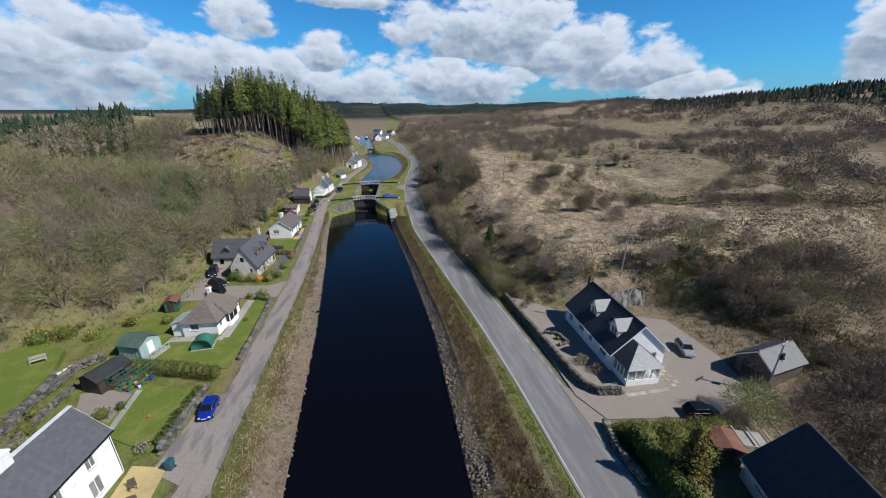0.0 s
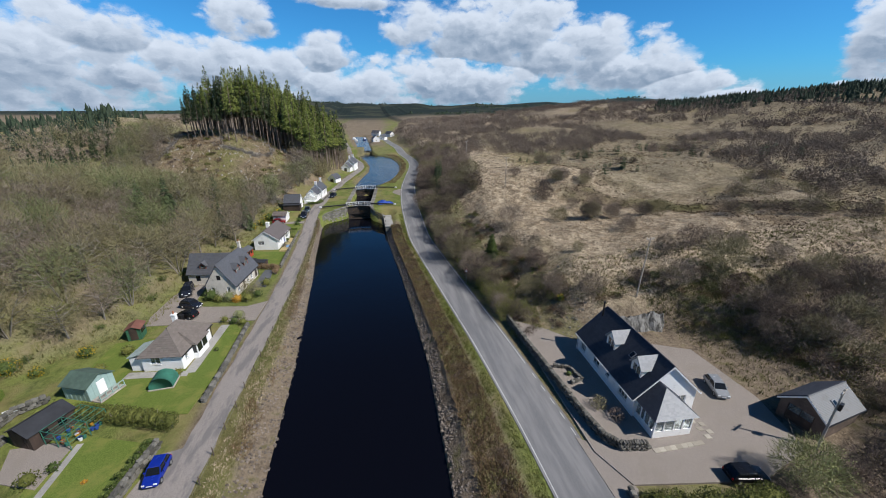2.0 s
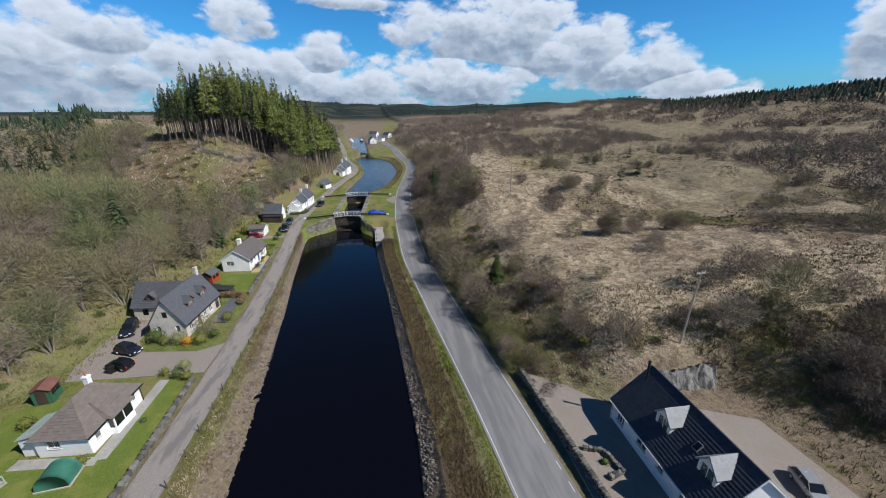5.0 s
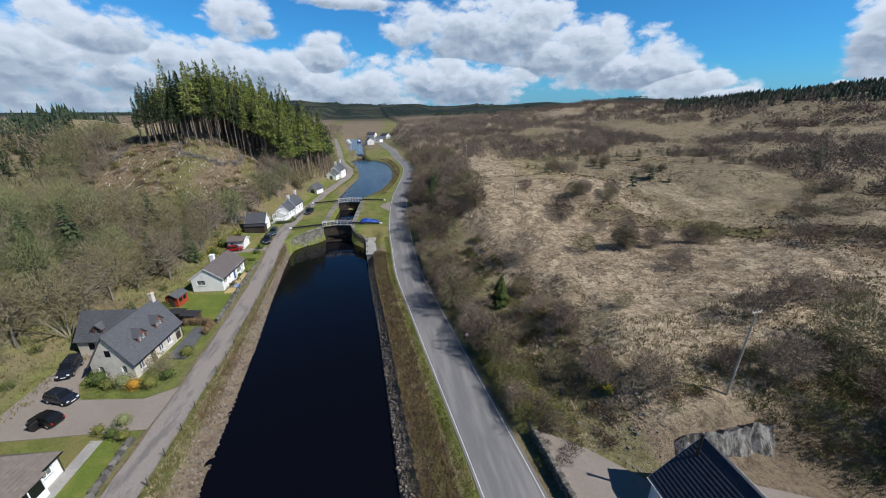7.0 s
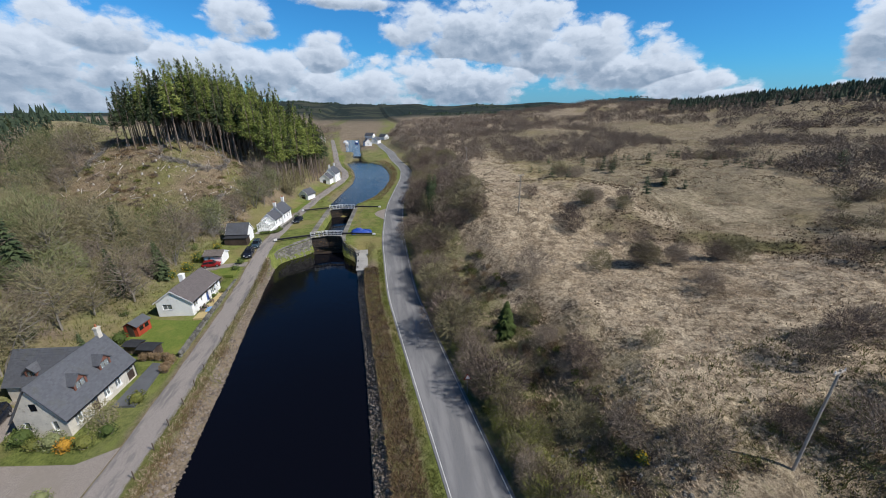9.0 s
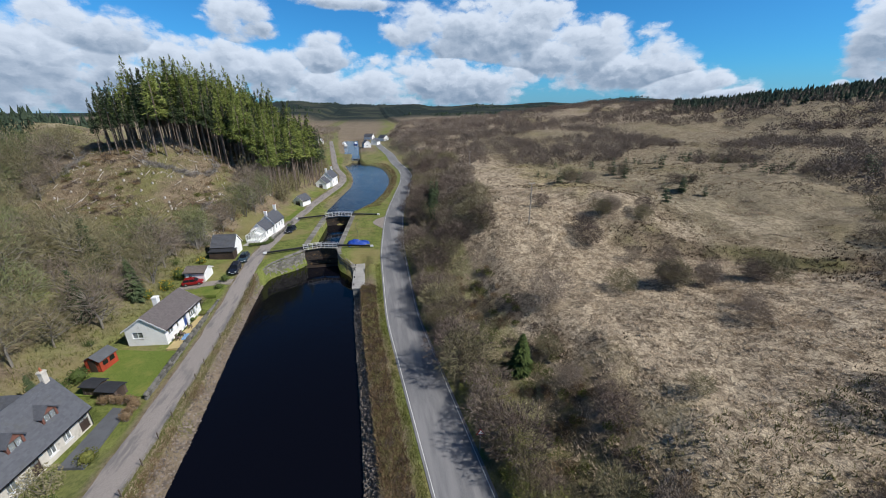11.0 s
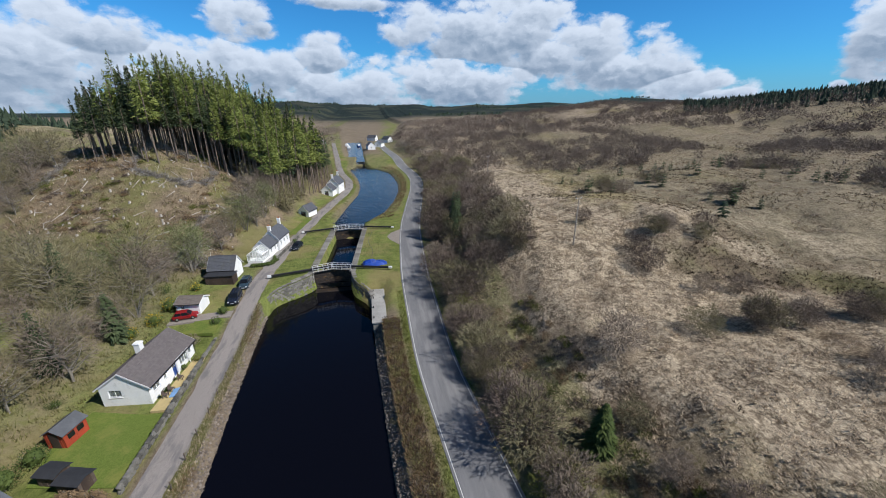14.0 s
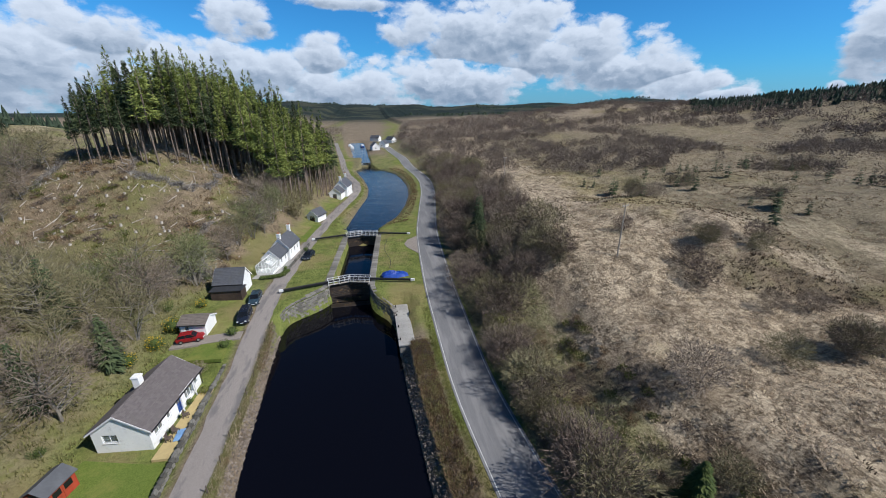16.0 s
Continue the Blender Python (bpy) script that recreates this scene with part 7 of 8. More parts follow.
for x, y, r in ((-47.2, 48.6, 1.6), (-45.2, 50.2, 1.4), (-41.4, 49.2, 0.8), (-29.0, 108.2, 1.2), (-28.2, 111.9, 1.4), (-30.6, 104.8, 1.1), (30.5, 52.0, 0.7), (-38.0, 52.5, 1.0), (-26.5, 117.8, 0.9)):
    z = ground_at(x, y)
    g = leafy("gorse_bush", "gorse bush in yellow flower", "gorse", [(x, y, z + r * 0.7, r, r, r * 0.9)], 0.2, "leaf", "gorse bushes", 300)
    bloom = Mesh()
    leaf_cloud(rng, bloom, (0, 0, z + r * 0.8), (r * 1.04, r * 1.04, r * 0.95), int(150 * r), 0.16)
    part("flowers", bloom, M["gorse"], g)


def shed(name, label, x, y, z, turn, w, l, eave, ridge, wall, roof, door="darkwood"):
    """A timber shed: boarded walls, felt roof, door and window."""
    ob = thing(name, pose(x, y, z, 0, 0, turn), label, "shed")
    for sx, sy, ln, a, gable in ((-w / 2, -l / 2, w, 0, True), (w / 2, -l / 2, l, 90, False), (w / 2, l / 2, w, 180, True), (-w / 2, l / 2, l, -90, False)):
        n = max(6, int(ln / 0.3))
        for i in range(n):
            b = Mesh()
            q0, q1 = ln * i / n + 0.004, ln * (i + 1) / n - 0.004
            top = lambda q: eave + ((ridge - eave) * (1 - abs(2 * q / ln - 1)) if gable else 0)
            d = 0.02 * (i % 2)
            b.solid([(q0, d, -0.2), (q1, d, -0.2), (q1, d, top(q1)), (q0, d, top(q0)), (q0, 0.05, -0.2), (q1, 0.05, -0.2), (q1, 0.05, top(q1)), (q0, 0.05, top(q0))],
                    [(0, 1, 2, 3), (7, 6, 5, 4), (1, 5, 6, 2), (0, 3, 7, 4), (3, 2, 6, 7)])
            part("board", b, M[wall], ob).matrix_basis = pose(sx, sy, 0, 0, 0, a)
    rise = (ridge - eave) / (w / 2)
    for s in (-1, 1):
        r = Mesh()
        x0, x1 = 0.0, s * (w / 2 + 0.2)
        z1 = eave - 0.2 * rise
        pts = [(x0, -l / 2 - 0.2, ridge), (x1, -l / 2 - 0.2, z1), (x1, l / 2 + 0.2, z1), (x0, l / 2 + 0.2, ridge)]
        r.solid(pts + [(a, b, c + 0.06) for a, b, c in pts], [(0, 1, 2, 3), (7, 6, 5, 4), (0, 4, 5, 1), (1, 5, 6, 2), (2, 6, 7, 3), (3, 7, 4, 0)])
        part("roof_panel", r, M[roof], ob)
    d = Mesh()
    d.soft_box(-0.45, 0.45, -l / 2 - 0.04, -l / 2 - 0.005, 0.0, min(eave + 0.1, 1.85), 0.01)
    part("door", d, M[door], ob)
    g = Mesh()
    for q in (-l * 0.2, l * 0.2):
        g.box(w / 2 + 0.022, w / 2 + 0.032, q - 0.35, q + 0.35, eave * 0.45, eave * 0.8)
    part("window", g, M["carglass"], ob)
    return ob


shed("shed", "dark brown boarded shed with a black felt roof", -33.2, 38.6, GROUND, -24, 2.8, 3.8, 1.8, 2.5, "darkwood", "felt")
sage = shed("summerhouse", "sage-green summerhouse with a green felt roof and veranda", -32.8, 44.7, GROUND, 70, 3.0, 3.4, 1.9, 2.7, "sagewood", "greenroof", "trim")
rail = Mesh()
for q in (-1.4, -0.7, 0, 0.7, 1.4):
    rail.box(q - 0.04, q + 0.04, -3.05, -2.97, 0, 0.95)
rail.box(-1.4, 1.4, -3.05, -2.97, 0.86, 0.95)
rail.box(-1.4, 1.4, -3.05, -2.97, 0.3, 0.37)
part("veranda_rail", rail, M["sagewood"], sage)
step_m = Mesh()
step_m.soft_box(-1.5, 1.5, -3.1, -1.75, 0.0, 0.16, 0.02)
part("veranda_floor", step_m, M["palewood"], sage)
shed("shed", "small red-roofed green shed at the wood's edge", -34.0, 56.6, GROUND, 10, 1.7, 2.0, 1.7, 2.1, "greenpaint", "rustred")
shed("shed", "bright red garden shed with a grey felt roof", -27.7, 87.5, 1.58, -12, 2.0, 2.5, 1.75, 2.35, "redwood", "deck")
shed("shed", "low dark log store with a felt roof", -22.9, 81.0, 1.58, 75, 1.5, 2.2, 1.3, 1.5, "brownwood", "felt")
shed("shed", "low dark log store by the decking", -25.4, 82.2, 1.58, 75, 1.4, 1.9, 1.3, 1.5, "brownwood", "felt")

# fruit cage, netting tunnel, hives, bench, bins, pots
cage = thing("fruit_cage", pose(-30.0, 38.0, GROUND, 0, 0, -22), "green tubular fruit cage full of pots", "fruit cage")
for q in ((-1.6, -1.8), (1.6, -1.8), (1.6, 1.8), (-1.6, 1.8), (0, -1.8), (0, 1.8), (-1.6, 0), (1.6, 0)):
    t = Mesh()
    t.tube((*q, 0), (*q, 1.75), 0.04)
    part("upright", t, M["net"], cage)
t = Mesh()
for a, b in (((-1.6, -1.8), (1.6, -1.8)), ((1.6, -1.8), (1.6, 1.8)), ((1.6, 1.8), (-1.6, 1.8)), ((-1.6, 1.8), (-1.6, -1.8)), ((0, -1.8), (0, 1.8)), ((-1.6, 0), (1.6, 0)), ((-0.8, -1.8), (-0.8, 1.8)), ((0.8, -1.8), (0.8, 1.8))):
    t.tube((*a, 1.75), (*b, 1.75), 0.035)
    t.tube((*a, 0.9), (*b, 0.9), 0.03)
part("rails", t, M["net"], cage)
POT = [M["bluepaint"], M["clay"], M["net"], M["rail"], M["orange"], M["bluepaint"]]
for k in range(26):
    x, y = rng.uniform(-1.4, 1.4), rng.uniform(-1.6, 1.6)
    p = Mesh()
    p.tube((0, 0, 0), (0, 0, 0.32), 0.13, 0.18, 8)
    single("plant_pot", p, POT[k % 6], "plastic plant pot inside the fruit cage", "pot", "pots in the fruit cage", m=pose(-30.0, 38.0, GROUND, 0, 0, -22) @ pose(x, y, 0.0))
tun = Mesh()
n = 10
for i in range(7):
    for j in range(n + 1):
        a = math.pi * j / n
        tun.v.append((1.25 * math.cos(a), -1.0 + 2.0 * i / 6, 1.5 * math.sin(a) ** 0.7 + rng.uniform(-0.03, 0.03)))
tun.f = [(i * (n + 1) + j, i * (n + 1) + j + 1, (i + 1) * (n + 1) + j + 1, (i + 1) * (n + 1) + j) for i in range(6) for j in range(n)]
tun.f += [tuple(range(n + 1)), tuple(6 * (n + 1) + j for j in range(n, -1, -1))]
tunnel = thing("net_tunnel", pose(-25.0, 44.5, GROUND, 0, 0, 5), "green netting tunnel on the lawn", "garden tunnel")
part("netting", tun, M["net"], tunnel, smooth=True)
base = Mesh()
base.soft_box(-1.35, 1.35, -1.1, 1.1, 0, 0.12, 0.02)
part("base", base, M["palewood"], tunnel)
for k in range(4):
    b = Mesh()
    b.soft_box(-0.22, 0.22, -0.22, 0.22, 0.0, 0.25, 0.02)
    hive = thing("beehive", pose(-39.2 + 0.25 * k, 40.2 + 0.62 * k, 1.9, 0, 0, 40) @ Matrix.Diagonal((0.8, 0.8, 0.8, 1)), "pale box beehive on the terrace", "beehive", "beehives")
    part("brood_box", b, M["mirrorsteel"], hive)
    b = Mesh()
    b.soft_box(-0.26, 0.26, -0.26, 0.26, 0.31, 0.75, 0.02)
    part("super", b, M["mirrorsteel"], hive)
    b = Mesh()
    b.soft_box(-0.3, 0.3, -0.3, 0.3, 0.76, 0.86, 0.02)
    part("lid", b, M["rail"], hive)
bench = thing("garden_bench", pose(-43.6, 43.4, 2.3, 0, 0, 30), "weathered wooden garden bench on the upper lawn", "bench")
for k in range(3):
    b = Mesh()
    b.soft_box(-0.8, 0.8, -0.25 + k * 0.17, -0.11 + k * 0.17, 0.42, 0.46, 0.01)
    part("seat_slat", b, M["palewood"], bench)
    b = Mesh()
    b.soft_box(-0.8, 0.8, 0.27, 0.31, 0.55 + k * 0.15, 0.66 + k * 0.15, 0.01)
    part("back_slat", b, M["palewood"], bench)
for q in (-0.72, 0.72):
    for j, top in ((-0.22, 0.42), (0.25, 0.95)):
        b = Mesh()
        b.soft_box(q - 0.04, q + 0.04, j, j + 0.08, 0, top, 0.01)
        part("leg", b, M["palewood"], bench)


def wheelie_bin(x, y, z, mat, label):
    ob = thing("wheelie_bin", pose(x, y, z, 0, 0, rng.uniform(-30, 30)), label, "bin")
    b = loft([[(-0.22, -0.25, 0.06), (0.22, -0.25, 0.06), (0.22, 0.2, 0.06), (-0.22, 0.2, 0.06)], [(-0.29, -0.34, 0.98), (0.29, -0.34, 0.98), (0.29, 0.32, 0.98), (-0.29, 0.32, 0.98)]])
    part("bin_body", b, mat, ob)
    b = Mesh()
    b.soft_box(-0.31, 0.31, -0.37, 0.36, 0.985, 1.07, 0.03)
    part("lid", b, mat, ob)
    for s in (-1, 1):
        b = Mesh()
        b.tube((s * 0.2, 0.24, 0.1), (s * 0.27, 0.24, 0.1), 0.1, sides=10)
        part("wheel", b, M["tyre"], ob)


wheelie_bin(-20.3, 24.4, 1.58, plain("teal_plastic", (0.02, 0.10, 0.12), 0.5), "dark teal wheelie bin by the lane")
wheelie_bin(-29.6, 60.2, 1.58, M["black"], "black wheelie bin by the drive")


def garden_chair(x, y, z, turn):
    ob = thing("garden_chair", pose(x, y, z, 0, 0, turn), "dark wooden garden chair on the patio", "chair", "patio chairs")
    for name, q in (("seat", (-0.26, 0.26, -0.25, 0.25, 0.40, 0.45)), ("backrest", (-0.26, 0.26, 0.22, 0.27, 0.46, 0.95))):
        b = Mesh()
        b.soft_box(*q, 0.02)
        part(name, b, M["brownwood"], ob)
    for sx in (-0.23, 0.23):
        for sy in (-0.22, 0.22):
            b = Mesh()
            b.box(sx - 0.03, sx + 0.03, sy - 0.03, sy + 0.03, 0, 0.40)
            part("leg", b, M["brownwood"], ob)


for x, y, t in ((-22.6, 22.9, 30), (-22.0, 21.6, 200), (-23.2, 21.0, 100), (-20.5, 92.0, 90), (-20.3, 93.0, 80), (-20.2, 95.2, 100)):
    garden_chair(x, y, 1.6 if y < 50 else 1.8, t)
pool = Mesh()
pool.soft_box(-0.5, 0.5, -0.8, 0.8, 0, 0.12, 0.05)
single("plunge_mat", pool, plain("pale_blue_plastic", (0.20, 0.36, 0.62), 0.5), "pale blue mat lying on the yellow paving", "mat", m=pose(-19.7, 92.6, 1.81, 0, 0, 5))


hedge("clipped beech hedge with brown winter leaves round the decking", [(-23.0, 79.6), (-20.0, 79.2), (-19.2, 78.6), (-19.0, 75.6)], 1.55, 1.35, 0.8, "bracken", 0.13)


# posts with wire along the canal side of the lane
wire_ob = thing("wire_fence", Matrix.Identity(4), "post and wire fence between lane and canal", "fence")
posts = []
for y in np.arange(14.0, 112.0, 3.1):
    x = float(lane_x(y)) + LANE_HALF + 0.35 + rng.uniform(-0.08, 0.08)
    z = float(bank_level(y))
    b = Mesh()
    b.tube((0, 0, -0.3), (rng.uniform(-0.05, 0.05), rng.uniform(-0.05, 0.05), 1.0), 0.055, 0.05, 6)
    part("post", b, M["brownwood"], wire_ob).matrix_basis = pose(x, y, z)
    posts.append((x, y, z))
for h in (0.45, 0.9):
    b = Mesh()
    for p, q in zip(posts, posts[1:]):
        b.tube((p[0], p[1], p[2] + h), (q[0], q[1], q[2] + h), 0.008, sides=3)
    part("wire", b, M["steel"], wire_ob)


def utility_pole(x, y, z, height, lean=(0, 0), turn=0, lamp=False):
    ob = thing("utility_pole", pose(x, y, z, lean[0], lean[1], turn), "weathered timber utility pole with a crossarm", "utility pole", "utility poles")
    b = Mesh()
    b.tube((0, 0, -0.5), (0, 0, height), 0.125, 0.08, 8)
    part("pole", b, M["palewood"], ob)
    b = Mesh()
    b.soft_box(-0.75, 0.75, -0.06, 0.06, height - 0.35, height - 0.22, 0.02)
    part("crossarm", b, M["palewood"], ob)
    for q in (-0.65, 0.0, 0.65):
        b = Mesh()
        b.tube((q, 0, height - 0.22), (q, 0, height - 0.02), 0.045, 0.03, 6)
        part("insulator", b, M["mirrorsteel"], ob)
    if lamp:
        b = Mesh()
        b.soft_box(-0.3, 0.3, -0.35, -0.1, height - 2.2, height - 1.5, 0.03)
        part("transformer", b, M["black"], ob)


utility_pole(41.0, 47.8, ground_at(41.0, 47.8), 9.9, (0, 3), 10)
utility_pole(40.6, 108.4, ground_at(40.6, 108.4), 8.8, (0, 0), 20)
utility_pole(46.0, 178.0, ground_at(46.0, 178.0), 8.8, (0, 0), 20)
utility_pole(42.7, 22.3, 1.7, 7.0, (0, 2), 20, True)

sign = thing("road_sign", pose(17.9, 65.2, ground_at(17.9, 65.2), 0, 0, -4), "triangular road warning sign on a grey post", "road sign")
b = Mesh()
b.tube((0, 0, -0.3), (0, 0, 3.0), 0.045)
part("post", b, M["steel"], sign)
b = Mesh()
b.solid([(-0.45, -0.05, 2.3), (0.45, -0.05, 2.3), (0, -0.05, 3.08), (-0.45, -0.07, 2.3), (0.45, -0.07, 2.3), (0, -0.07, 3.08)], [(0, 2, 1), (3, 4, 5), (0, 1, 4, 3), (1, 2, 5, 4), (2, 0, 3, 5)])
part("sign_plate", b, M["redlamp"], sign)
b = Mesh()
b.solid([(-0.31, -0.076, 2.38), (0.31, -0.076, 2.38), (0, -0.076, 2.92)], [(0, 1, 2)])
part("sign_face", b, M["rail"], sign)

# rock cut behind the roadside house
cut = Mesh()
nx, nz = 40, 14
for i in range(nx + 1):
    for j in range(nz + 1):
        u, v = i / nx, min(1.0, j / 12)
        x = 32.6 + 12.6 * u
        tuck = 0.8 * max(0, abs(2 * u - 1) - 0.55) ** 2 / 0.2
        back = max(0, j - 12) * 0.9
        top = ground_at(x, 46.6 + tuck + back) + 0.05 - 0.5 * (j - 12 if j > 12 else 0)
        z = 1.4 + (top - 1.4) * (0.80 if j < 13 else 0.5) * v * min(1.0, (1.0 - abs(2 * u - 1)) / 0.3 + 0.05)
        y = 43.9 + 1.2 * v + back + tuck - 0.06 * (x - 36) + 0.9 * float(rough(np.array([x * 1.0]), np.array([z * 0.55]), 1.7, 3)[0])
        z = min(z, ground_at(x, y + 0.9) + 0.12)
        if u < 0.07 or u > 0.93:
            z = min(z, ground_at(x, y) - 0.15)
        cut.v.append((x, y, z))
cut.f = [(i * (nz + 1) + j, (i + 1) * (nz + 1) + j, (i + 1) * (nz + 1) + j + 1, i * (nz + 1) + j + 1) for i in range(nx) for j in range(nz)]
single("rock_face", cut, M["rock"], "pale grey blasted rock face behind the house", "rock", kind="structure")

# junk and a frame beside the near house
frame_ob = thing("cold_frame", pose(34.2, 15.9, 2.0, 0, 0, -20), "pale timber frames with glass by the slate-roofed house", "cold frame")
for k in range(4):
    b = Mesh()
    b.box(-2.2 + k * 1.4, -2.1 + k * 1.4, -1.2, 1.2, 1.3, 1.4)
    b.box(-2.2 + k * 1.4, -2.1 + k * 1.4, -1.2, -1.1, 0.0, 1.3)
    b.box(-2.2 + k * 1.4, -0.85 + k * 1.4 if k < 3 else 2.1, -1.2, -1.1, 1.3, 1.4)
    part("timber_frame", b, M["palewood"], frame_ob)
b = Mesh()
b.soft_box(-2.1, 0.4, -1.0, 1.0, 1.0, 1.08, 0.02)
part("bench_top", b, M["concrete"], frame_ob)
shed("shed", "low lean-to with a rusty corrugated roof", 30.6, 16.4, 1.65, -22, 2.2, 2.4, 1.7, 2.0, "brownwood", "rustred")

# ------------------------------------------------------------------ moor, woods and banks
rng = random.Random(41)
np_rng = np.random.default_rng(41)


def stuff(name, mesh, mat, label, category):
    ob = new(name, mesh.data(name, mat))
    return tagged(ob, label, category, kind="stuff")


def blades(spots, height, width, per, spread, lean=0.5):
    """Tufts of blades for many spots at once."""
    xs, ys = np.array([p[0] for p in spots]), np.array([p[1] for p in spots])
    zs = np.array([p[2] for p in spots])
    n = len(xs) * per
    bx, by, bz = np.repeat(xs, per), np.repeat(ys, per), np.repeat(zs, per)
    a, r = np_rng.random(n) * 2 * np.pi, np_rng.random(n) ** 0.5 * spread
    h = height * (0.55 + 0.7 * np_rng.random(n))
    rx, ry = bx + np.cos(a) * r * 0.6, by + np.sin(a) * r * 0.6
    tx, ty = rx + np.cos(a) * h * lean * np_rng.random(n), ry + np.sin(a) * h * lean * np_rng.random(n)
    s = a + np.pi / 2 + np_rng.normal(0, 0.5, n)
    wx, wy = np.cos(s) * width / 2, np.sin(s) * width / 2
    v = np.stack([np.stack([rx - wx, ry - wy, bz - 0.05], -1), np.stack([rx + wx, ry + wy, bz - 0.05], -1), np.stack([tx, ty, bz + h], -1)], 1)
    m = Mesh()
    m.v = v.reshape(-1, 3).tolist()
    m.f = np.arange(3 * n).reshape(-1, 3).tolist()
    return m


def spread_over(count, box, keep):
    xs, ys = np_rng.uniform(box[0], box[1], count), np_rng.uniform(box[2], box[3], count)
    ok = keep(xs, ys)
    xs, ys = xs[ok], ys[ok]
    return list(zip(xs, ys, land(xs, ys)))


def off_road(x, y):
    return x - road_x(y) - ROAD_HALF


def big_noise(x, y):
    return rough(x, y, 14.0, 4)


moor_ok = lambda x, y: (off_road(x, y) > 4) & ((y > 47 + 0.0 * x) | (x > 50)) & ~((np.abs(x - 41) < 2) & (np.abs(y - 44) < 2))
pale = spread_over(62000, (18, 112, 46, 146), lambda x, y: moor_ok(x, y) & (big_noise(x, y) < 0.18) & (rough(x, y, 1.5, 2) > -0.06) & ((scarp_line(x, y) < 0) | (x < 60) | (rough(x, y, 5.0, 3) > 0.12)))
stuff("moor_grass", blades(pale, 0.24, 0.07, 7, 0.30, 2.2), M["straw"], "bleached tussocks of dead moor grass", "grass")
edge_heath = spread_over(20000, (52, 128, 46, 124), lambda x, y: (scarp_line(x, y) > -4.2) & (scarp_line(x, y) < 1.6) & (scarp_reach(x) > 0.3))
stuff("heather", blades(edge_heath, 0.3, 0.12, 5, 0.45, 1.6), M["heather"], "dark heather hanging over the broken edge", "heather")
dark = spread_over(15000, (18, 130, 46, 170), lambda x, y: moor_ok(x, y) & (big_noise(x, y) > 0.2))
stuff("heather", blades(dark, 0.30, 0.12, 4, 0.45, 1.3), M["heather"], "dark heather and bog myrtle between the tussocks", "heather")
wide = spread_over(15000, (60, 260, 60, 330), lambda x, y: (off_road(x, y) > 12) & (big_noise(x, y) < 0.2) & ((x > 118) | (y > 148)))
stuff("moor_grass", blades(wide, 0.4, 0.24, 3, 0.8, 2.0), M["straw"], "distant pale tussocks of moor grass", "grass")
stuff("heather", blades(spread_over(20000, (62, 240, 60, 260), lambda x, y: (off_road(x, y) > 12) & (big_noise(x, y) > -0.05)), 0.26, 0.2, 3, 0.7, 2.0), M["bracken"], "dark heather spread over the wide moor", "heather")
rushes = spread_over(16000, (18, 110, 4, 60), lambda x, y: (off_road(x, y) > 1.2) & ((x > 46) | (y > 45.5)) & ((y > 49) | (x > 46)) | ((x > 44) & (x < 60) & (y < 48) & (y > 28)))
rushes += spread_over(5000, (42, 62, 24, 48), lambda x, y: y > 45.6 - 1.5 * (x - 43) - 1)
rushes = [p for p in rushes if not (42.0 < p[0] < 50.5 and 21.5 < p[1] < 29) and p[1] > 13]
stuff("rough_grass", blades(rushes, 0.4, 0.09, 4, 0.4, 0.9), M["rush"], "rough green and yellow grass on the slopes", "grass")


def bank_spots(count, y0, y1, lo, hi, right):
    """Spots on the strip between the water and the lane or the road, at shares lo to hi of its width."""
    ys = np_rng.uniform(y0, y1, count)
    t = np_rng.uniform(lo, hi, count)
    wet, level = water_level(ys), bank_level(ys)
    if right:
        a, b = canal_right(ys), road_x(ys) - ROAD_HALF
        zs = wet + 0.15 + (level - wet - 0.15) * (0.7 * step(-0.06, 0.24, t) + 0.3 * step(0.21, 0.262, t))
        return list(zip(a + (b - a) * t, ys, zs))
    a, b = lane_x(ys) + LANE_HALF, canal_left(ys)
    zs = level + (wet - level) * step(0.30, 1.0, t)
    return list(zip(a + (b - a) * t, ys, zs))


dry = lambda spots: [p for p in spots if not 112 < p[1] < 158]
stuff("bracken", blades(dry(bank_spots(9500, 8, 104, 0.27, 0.74, True) + bank_spots(1600, 160, 270, 0.2, 0.7, True)), 0.34, 0.08, 6, 0.4, 1.3), M["bracken"], "russet dead bracken on the canal bank", "bracken")
stuff("bank_grass", blades(dry(bank_spots(4500, 8, 104, 0.27, 0.74, True)), 0.3, 0.07, 5, 0.4, 1.4), M["rush"], "olive grass growing through the bracken", "grass")
stuff("verge_grass", blades(dry(bank_spots(5200, 8, 112, 0.80, 0.97, True)), 0.16, 0.06, 4, 0.25, 0.8), M["hedge"], "short green grass on the road verge", "grass")
stuff("bank_grass", blades(dry(bank_spots(6500, 8, 112, 0.03, 0.46, False) + bank_spots(1500, 160, 260, 0.05, 0.8, False)), 0.2, 0.04, 7, 0.32, 1.6), M["rush"], "rough yellow-green grass on the canal bank", "grass")
stuff("bank_grass", blades(dry(bank_spots(1800, 8, 112, 0.15, 0.52, False)), 0.24, 0.06, 5, 0.35, 1.6), M["straw"], "dead straw-coloured grass on the canal bank", "grass")


